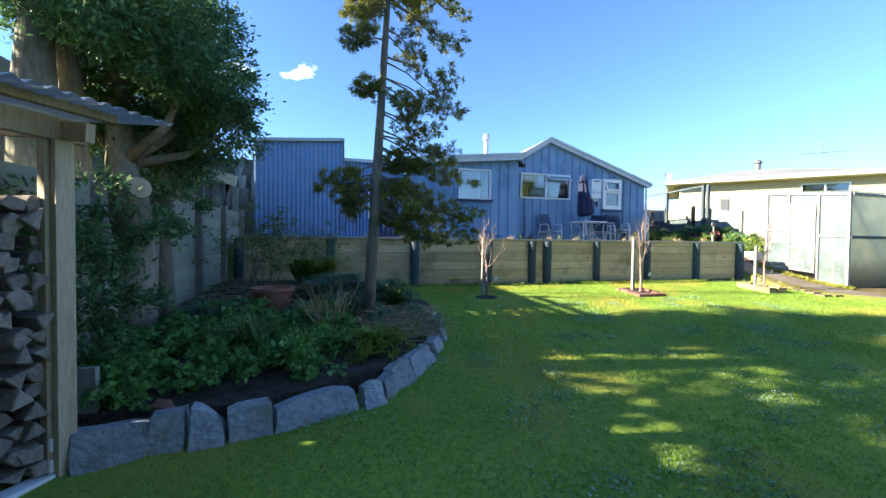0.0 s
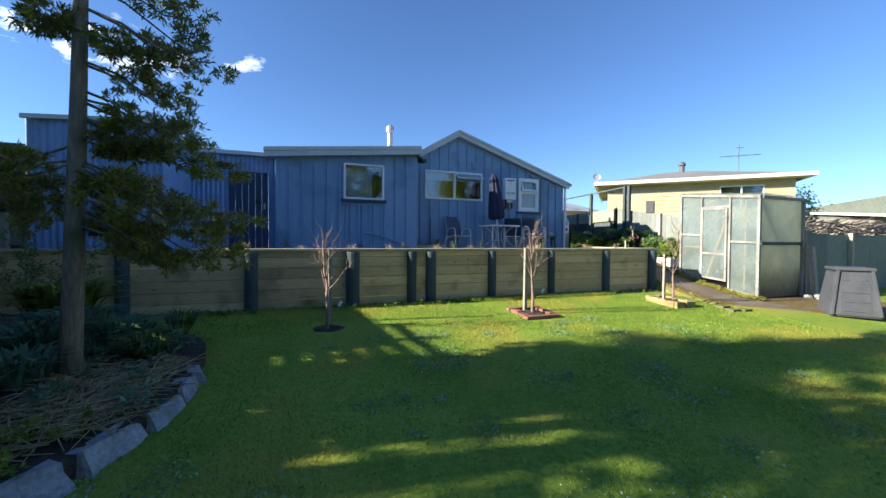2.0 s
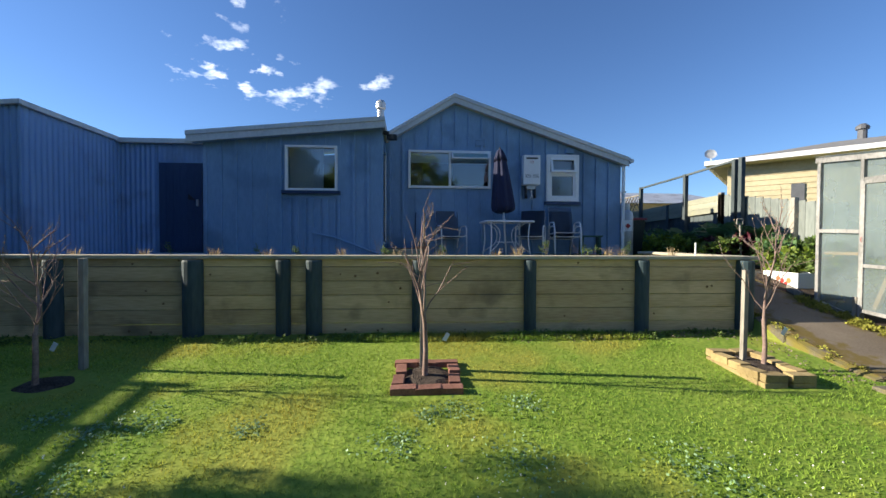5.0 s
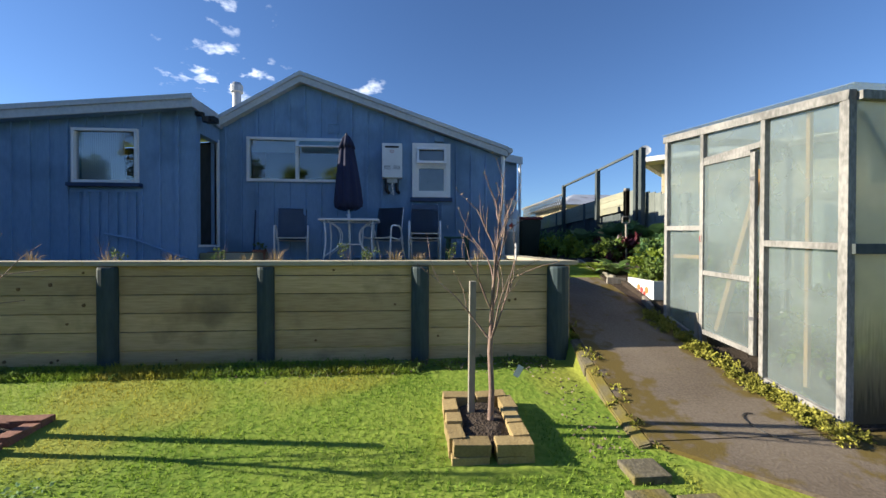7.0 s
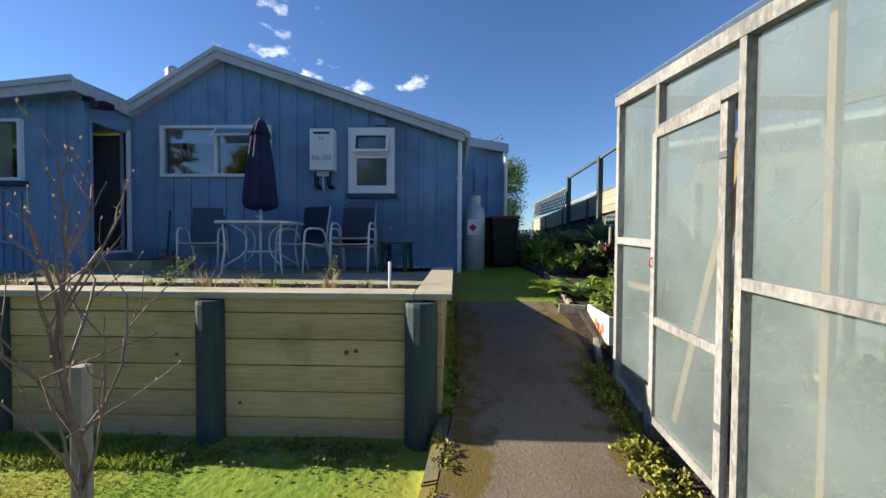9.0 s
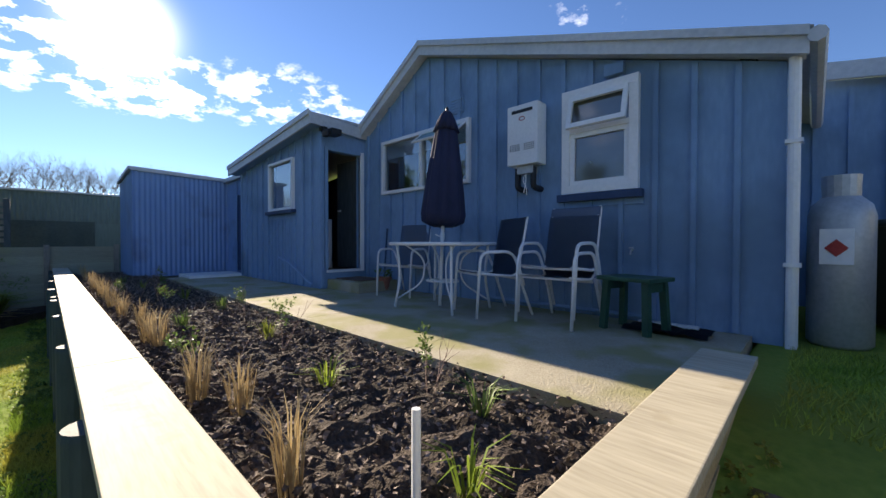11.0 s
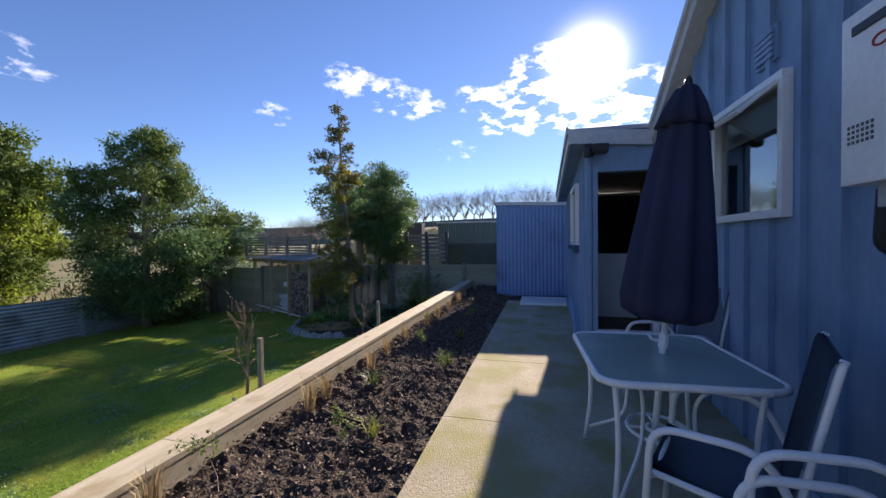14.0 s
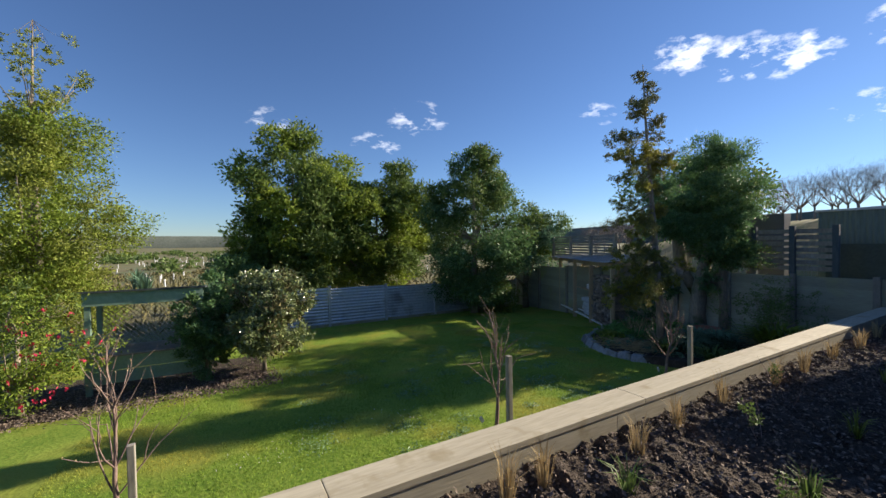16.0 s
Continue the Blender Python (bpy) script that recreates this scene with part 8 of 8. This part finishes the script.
for k, (mt_, x, z, a) in enumerate((("orange", -0.17, 0.11, 0.045), ("red", -0.05, 0.10, 0.04), ("orange", 0.03, 0.13, 0.04), ("red", -0.12, 0.06, 0.03))):
    for yy in (0.2005, -0.2045):
        bm = B()
        tube(bm, [(x, yy, z), (x, yy + 0.004, z)], a, 12)
        part("print", bm, M[mt_], bx)
crown("leaves", [(-0.15, 0, 0.32, 0.14), (0.15, 0.02, 0.34, 0.15), (0, 0, 0.42, 0.12)], 420, 0.07, M["leaf_mid"], bx, 101)


def rosette(x, y, z, r, n, mat_, seed, label, wide=0.4, rise=0.45):
    rg_ = np.random.default_rng(seed)
    P, O = np.tile([x, y, z], (n, 1)) + rg_.normal(0, 0.02, (n, 3)), []
    for k in range(n):
        a = k * 2.4
        e = rise * (0.3 + 1.6 * k / n)
        O.append((math.cos(a), math.sin(a), e))
    vv, ff = [], []
    for k in range(n):
        d_ = Vector(O[k]).normalized()
        s_ = d_.cross(Vector((0, 0, 1))).normalized()
        L = r * rg_.uniform(0.8, 1.15)
        base_ = Vector(P[k])
        prof = [(0, 0.05, 0), (0.3, 0.6, 0.08), (0.6, 1.0, 0.06), (0.85, 0.7, -0.03), (1.0, 0.08, -0.12)]
        b0 = len(vv)
        for t, w_, dz in prof:
            c_ = base_ + d_ * L * t + Vector((0, 0, dz * L))
            for q in (-1, 0, 1):
                vv.append(c_ + s_ * (q * w_ * wide * L * 0.5) + Vector((0, 0, 0.03 * L * (q != 0))))
        for i_ in range(4):
            for j_ in range(2):
                o_ = b0 + i_ * 3 + j_
                ff.append((o_, o_ + 1, o_ + 4, o_ + 3))
    return raw("leafy_plant", [tuple(q) for q in vv], ff, M[mat_], None, label, "plant", kind="", smooth=True, group="garden plants")


rosette(11.62, 9.75, ramp_z(9.75) + 0.1, 0.36, 26, "rosette", 111, "large pale green rosette of broad leaves by the path")
rosette(11.40, 9.95, ramp_z(9.95) + 0.06, 0.28, 14, "leaf_lime", 112, "spreading light green rosette by the path")
for k, (x, y, r) in enumerate(((11.75, 10.6, 0.16), (12.3, 10.0, 0.17), (11.62, 10.9, 0.14))):
    tagged(crown("spurge", [(x, y, ramp_z(y) + 0.3, r)], 260, 0.05, M["leaf_lime"], None, 113 + k, sprays=80), "domed yellow-green spurge flower clump", "plant", "spurge clumps")
rng = np.random.default_rng(114)
for k in range(24):
    x, y = rng.uniform(11.75, 13.3), rng.uniform(9.3, 15.0)
    m_ = ("leaf_mid", "leaf_lime", "leaf_dark", "leaf_mid")[k % 4]
    tagged(crown("garden_plant", [(x, y, ramp_z(y) + 0.28, 0.28)], 380, 0.10, M[m_], None, 120 + k, 0.6, sprays=50), "leafy vegetable plant in the dark garden soil", "plant", "garden plants")
tagged(crown("climber", [(12.9, 11.3, 1.9, 0.35), (12.95, 10.6, 1.8, 0.3), (13.1, 12.4, 2.0, 0.4), (12.7, 14.2, 1.9, 0.5), (12.6, 15.2, 1.8, 0.5)], 2600, 0.11, M["leaf_dark"], None, 150, 0.6), "dark leafy shrub against the garden fence", "shrub")
tagged(crown("climber", [(12.4, 17.8, 1.8, 0.6), (12.1, 18.6, 1.8, 0.55), (13.0, 18.2, 1.8, 0.5)], 2600, 0.11, M["leaf_dark"], None, 151, 0.6), "dark low shrubs at the end of the drive", "shrub")
for k, (x, y, r_) in enumerate([(12.25, 10.75, 0.26), (12.65, 10.95, 0.24), (12.05, 11.2, 0.22)]):
    tagged(crown("chard_plant", [(x, y, ramp_z(y) + 0.26, r_)], 260, 0.13, M["chard"], None, 240 + k, 0.55, sprays=30), "dark red leafy chard in the vegetable bed", "plant", "chard plants")
for k, (x, y, r_) in enumerate([(12.9, 11.9, 0.75), (13.0, 11.0, 0.62), (12.6, 12.9, 0.6), (12.95, 13.9, 0.6)]):
    rosette(x, y, ramp_z(y) + 0.25, r_, 20, "leaf_dark", 250 + k, "large dark green broad-leaved plant against the fence", 0.55, 0.9)
for (xa, ya), (xb, yb) in (((11.43, 8.55), (11.50, 8.84)), ((11.36, 9.50), (11.62, 9.46)), ((11.50, 9.55), (11.55, 10.9))):
    za, zb = ramp_z(ya) + 0.05, ramp_z(yb) + 0.05
    tagged(part("edging_board", beam(B(), (xa, ya, za), (xb, yb, zb), 0.04, 0.14, (0, 0, 1), 0.004), M["grey_wood"]), "low weathered timber edging of the vegetable bed", "edging board", "edging boards")
loop_ = [(10.95 + 0.10 * math.cos(a), 6.55 + 0.16 * math.sin(a), ramp_z(6.55 + 0.16 * math.sin(a)) + 0.037) for a in np.linspace(1.2, 4.6, 14)]
tagged(part("wire", tube(B(), loop_, 0.004, 5), M["black"]), "loop of thin dark wire lying on the path", "wire")
sp = B()
tube(sp, [(12.35, 10.7, 1.5), (12.4, 10.8, 2.25)], 0.018, 8)
tube(sp, round_path([(12.33, 10.8, 2.25), (12.33, 10.8, 2.36), (12.47, 10.8, 2.36), (12.47, 10.8, 2.25), (12.33, 10.8, 2.25)], 0.02), 0.011, 6)
tagged(part("spade", sp, M["grey_wood"]), "garden spade standing upright in the soil", "spade")

# plants in the strip behind the wall, and at its foot
rng = np.random.default_rng(160)
for k, x in enumerate([-1.2, 0.2, 1.1, 2.0, 2.9, 3.6, 4.6, 5.35, 5.95, 6.75, 7.05, 8.35, 8.6, 9.3]):
    y = 8.40 + 0.12 * rng.random()
    blades("tussock", x, y, 1.50, 46, 0.10, 0.27 + 0.06 * rng.random(), 0.007, M["straw"], 170 + k, "tuft of dry straw-coloured tussock grass", "grass tuft", 0.35)
for k, (x, y, m_) in enumerate([(4.4, 9.2, "leaf_gold"), (7.3, 9.15, "leaf_gold"), (5.6, 9.3, "leaf_mid"), (8.6, 8.95, "leaf_lime"), (9.4, 9.25, "leaf_mid"), (2.6, 9.0, "leaf_gold"), (1.2, 8.9, "leaf_mid"), (6.4, 8.75, "leaf_mid"), (9.7, 8.8, "leaf_lime")]):
    blades("seedling", x, y, 1.50, 26, 0.08, 0.20, 0.010, M[m_], 200 + k, "small green seedling in the dark mulch", "plant", 0.8)
for k, (x, y) in enumerate([(5.05, 8.9), (6.2, 9.35), (7.75, 9.05), (9.0, 9.3), (3.3, 9.2), (4.1, 8.7), (8.1, 8.6), (1.9, 9.3)]):
    o, s = twiggy("bare_seedling", x, y, 1.50, 3, 0.28, 0.004, M["twig"], 220 + k, "thin bare-stemmed young plant in the mulch", depth=1)
    crown("leaves", [(q[3], q[4], q[5], 0.03) for q in s if q[7] < 0.0018][:8] or [(x, y, 1.7, 0.05)], 46, 0.026, M["leaf_mid"], o, 230 + k)
pg = B()
tube(pg, [(9.75, 8.55, 1.5), (9.75, 8.55, 1.86)], 0.012, 8)
tagged(part("white_peg", pg, M["white"]), "short white marker peg in the soil", "peg")
rng = np.random.default_rng(161)
cl = []
for k in range(230):
    x = rng.uniform(-2.0, 9.9)
    cl.append((x, rng.uniform(7.68, 7.96), 0.68, rng.uniform(0.02, 0.07)))
tagged(crown("wall_weeds", cl, 9000, 0.028, M["leaf_mid"], None, 162, 0.6), "low weeds along the foot of the retaining wall", "weeds", kind="stuff")
cl = []
for k in range(170):
    y = rng.uniform(6.35, 8.5)
    cl.append((11.36 + rng.normal(0, 0.055), y, ramp_z(y) + 0.035, rng.uniform(0.03, 0.085)))
for k in range(60):
    y = rng.uniform(6.4, 10)
    x0 = min(10.04 + (y - 6.45) * 0.14, 10.28)
    cl.append((x0 + rng.normal(0, 0.03), y, ramp_z(y) + 0.03, rng.uniform(0.015, 0.04)))
tagged(crown("path_weeds", cl, 20000, 0.024, M["moss"], None, 163, 0.6), "yellow-green mossy weeds along the path edges", "weeds", kind="stuff")
kb = thing("kerb", "old concrete kerb along the edge of the path", "kerb", kind="structure")
for k in range(3):
    y0, y1 = 6.42 + 0.53 * k, 6.42 + 0.53 * (k + 1) - 0.015
    xa, xb = 9.95 + (y0 - 6.42) * 0.14, 9.95 + (y1 - 6.42) * 0.14
    bm = B()
    hexa(bm, [(xa, y0, 0.45), (xa + 0.095, y0, 0.45), (xb + 0.095, y1, 0.45), (xb, y1, 0.45), (xa, y0, ramp_z(y0) + 0.01), (xa + 0.095, y0, ramp_z(y0) + 0.03), (xb + 0.095, y1, ramp_z(y1) + 0.03), (xb, y1, ramp_z(y1) + 0.01)])
    bmesh.ops.bevel(bm, geom=list(bm.edges), offset=0.01, segments=2, affect="EDGES")
    part("kerb_stone", bm, M["kerb"], kb)
for k, (x, y) in enumerate([(9.85, 6.2), (9.75, 5.95), (10.0, 5.9)]):
    bm = B()
    box(bm, x - 0.11, x + 0.11, y - 0.09, y + 0.09, lawn_z(y) - 0.03, lawn_z(y) + 0.035, 0.012)
    tagged(part("paving_block", bm, M["kerb"]), "loose grey paving block at the path's foot", "paving block", "loose paving blocks")

rows = [[(x, y, ramp_z(y)) for x in (11.41, 11.6, 11.78)] for y in np.arange(8.46, 9.95, 0.15)]
skirted("soil_strip", rows, 0.036, M["soil"], "dark soil between the path and the vegetables", "soil", 0.1)
rng = np.random.default_rng(290)
n, m_ = 1100, 950
x, y = np.concatenate([rng.uniform(6.6, 9.9, m_), rng.uniform(9.6, 9.95, n - m_)]), np.concatenate([7.96 - np.abs(rng.normal(0, 0.15, m_)), rng.uniform(6.3, 7.9, n - m_)])
z = np.interp(y, YS, ZS) + rng.uniform(0.015, 0.03, n)
v, f = leaf_arrays(np.stack([x, y, z], 1), rng.normal(0, 1, (n, 3)) * [1, 1, 0.15], 0.028, rng, 0.5, 0.2)
raw("leaf_litter", v, f, M["mulch"], label="fallen leaves and chips at the foot of the wall and kerb", category="leaf litter")

# ---- grass ----
rng = np.random.default_rng(300)
def grass_patch(name, x0, x1, y0, y1, n, h, skip):
    x, y = rng.uniform(x0, x1, n), rng.uniform(y0, y1, n)
    keep = ~skip(x, y)
    x, y = x[keep], y[keep]
    n = len(x)
    z = np.interp(y, YS, ZS) if y1 < 9 else np.full(n, 1.50)
    a = rng.uniform(0, 6.28, n)
    hh_ = h * rng.uniform(0.5, 1.2, n)
    w_ = 0.0045
    side = np.stack([np.cos(a), np.sin(a), np.zeros(n)], 1) * w_
    base = np.stack([x, y, z - 0.004], 1)
    tip = base + np.stack([rng.normal(0, 0.5, n) * hh_, rng.normal(0, 0.5, n) * hh_, hh_], 1)
    v = np.stack([base - side, base + side, tip], 1).reshape(-1, 3)
    f = np.arange(3 * n).reshape(-1, 3)
    raw(name, v, f, M["blade"], label="short mown grass blades", category="grass")


def no_lawn(x, y):
    bed = (np.abs((x + 2.3) / 3.4) ** 2.6 + np.abs((y - 5.5) / np.where(y < 5.5, 2.6, 1.65)) ** 2.6) < 0.98
    apron = x > 10.0 + (6.45 - y) * 1.15
    b1 = (x > 5.44) & (x < 6.06) & (y > 6.25) & (y < 7.02)
    b2 = (x > 8.74) & (x < 9.36) & (y > 6.22) & (y < 7.05)
    d1 = ((x - 2.36) / 0.38) ** 2 + ((y - 6.68) / 0.30) ** 2 < 1
    return bed | b1 | b2 | d1 | (x < -1.6) & (y < 3) | ((y > 4.7) & apron) | (x > 10.0) & (y > 6.4)


grass_patch("grass", -2.4, 10.1, -0.5, 7.9, 260000, 0.026, no_lawn)
grass_patch("grass", 5.0, 9.9, 7.68, 7.97, 9000, 0.07, no_lawn)
grass_patch("grass", -3.5, 12.0, -5.0, -0.5, 60000, 0.035, no_lawn)
grass_patch("grass", 10.35, 13.4, 10.0, 17.0, 40000, 0.05, lambda x, y: (x > 11.5) & (y < 15) | (x < 10.9) & (y > 11.8) | (y < 10.05))
n = 240
x, y = rng.normal(0, 1, n), rng.normal(0, 1, n)
cs = np.array([(1.0, 1.6), (3.6, 2.6), (6.2, 5.0), (7.9, 5.2), (3.6, 5.2), (1.7, 2.6)])[rng.integers(0, 6, n)]
x, y = cs[:, 0] + 0.25 * x, cs[:, 1] + 0.25 * y
z = np.interp(y, YS, ZS) + 0.028
v, f = leaf_arrays(np.repeat(np.stack([x, y, z], 1), 3, axis=0), np.repeat(rng.normal(0, 1, (n, 3)) * [1, 1, 0.1], 3, axis=0), 0.010, rng, 0.8, 0.8)
raw("daisies", v, f, M["daisy"], label="small white daisies scattered in the lawn", category="flowers")

rng = np.random.default_rng(310)
P = []
for k in range(70):
    cx_, cy_, rr_ = rng.uniform(-0.6, 7.5), rng.uniform(0.9, 6.2), rng.uniform(0.06, 0.32)
    m_ = int(900 * rr_)
    q = rng.normal(0, rr_ * 0.55, (m_, 2)) + [cx_, cy_]
    P.append(q[~no_lawn(q[:, 0], q[:, 1])])
P = np.concatenate(P)
z = np.interp(P[:, 1], YS, ZS) + rng.uniform(0.012, 0.026, len(P))
v, f = leaf_arrays(np.concatenate([P, z[:, None]], 1), rng.normal(0, 1, (len(P), 3)) * [1, 1, 0.25], 0.022, rng, 0.8, 0.2)
raw("clover", v, f, M["clover"], label="patches of pale blue-green clover in the lawn", category="clover")

# ---- boards, posts and cap of the wall, piece by piece ----
rg = random.Random(500)
levels = [0.62, 0.815, 0.995, 1.175, 1.355, 1.535, 1.635]
for (xa, ra), (xb, rb) in zip(POSTS, POSTS[1:]):
    for a, b in zip(levels, levels[1:]):
        bm = B()
        box(bm, xa, xb - 0.002, 8.045 + rg.uniform(-0.003, 0.003), 8.095, a + 0.004, b - 0.003, 0.004)
        part("wall_board", bm, M["pine"], wall_r)
for a, b in zip(levels, levels[1:]):
    for y0, y1 in ((8.05, 9.3), (9.302, 10.5)):
        lo, hi = ramp_z(y0) - 0.06, ramp_z(y1) - 0.06
        if b < lo:
            continue
        bm = B()
        hexa(bm, [(10.14, y0, max(a, lo) + 0.004), (10.19, y0, max(a, lo) + 0.004), (10.19, y1, min(max(a, hi), b - 0.01) + 0.004), (10.14, y1, min(max(a, hi), b - 0.01) + 0.004), (10.14, y0, b - 0.003), (10.19, y0, b - 0.003), (10.19, y1, b - 0.003), (10.14, y1, b - 0.003)])
        part("wall_board", bm, M["pine"], wall_r)
for x, r in POSTS:
    bm = B()
    lathe(bm, [(r, 0.55), (r, 1.60), (r * 0.94, 1.625)], 16, x, 8.02)
    part("wall_post", bm, M["post"], wall_r, smooth=False)
for a, b in ((-2.25, 1.6), (1.6, 5.8), (5.8, 9.998)):
    bm = B()
    box(bm, a + 0.002, b - 0.002, 8.205, 8.25, 1.44, 1.635, 0.004)
    part("inner_board", bm, M["cap"], wall_r)
caps = [-2.25, 0.35, 2.85, 5.45, 7.95, 10.0]
for a, b in zip(caps, caps[1:]):
    bm = B()
    box(bm, a + 0.002, b - 0.002, 7.995, 8.255, 1.637, CAP, 0.005)
    part("cap_board", bm, M["cap"], wall_r)
bm = B()
box(bm, 10.002, 10.255, 8.0, 10.5, 1.637, CAP, 0.005)
part("cap_board", bm, M["cap"], wall_r)
for k in range(46):
    x, lv = rg.uniform(-1.8, 9.8), rg.randrange(6)
    if any(abs(x - p) < r + 0.06 for p, r in POSTS):
        continue
    z = (levels[lv] + levels[lv + 1]) / 2 + rg.uniform(-0.03, 0.03)
    bm = B()
    tube(bm, [(x, 8.038, z), (x, 8.043, z)], 0.011 + 0.008 * rg.random(), 8)
    part("knot", bm, M["knot"], wall_r)
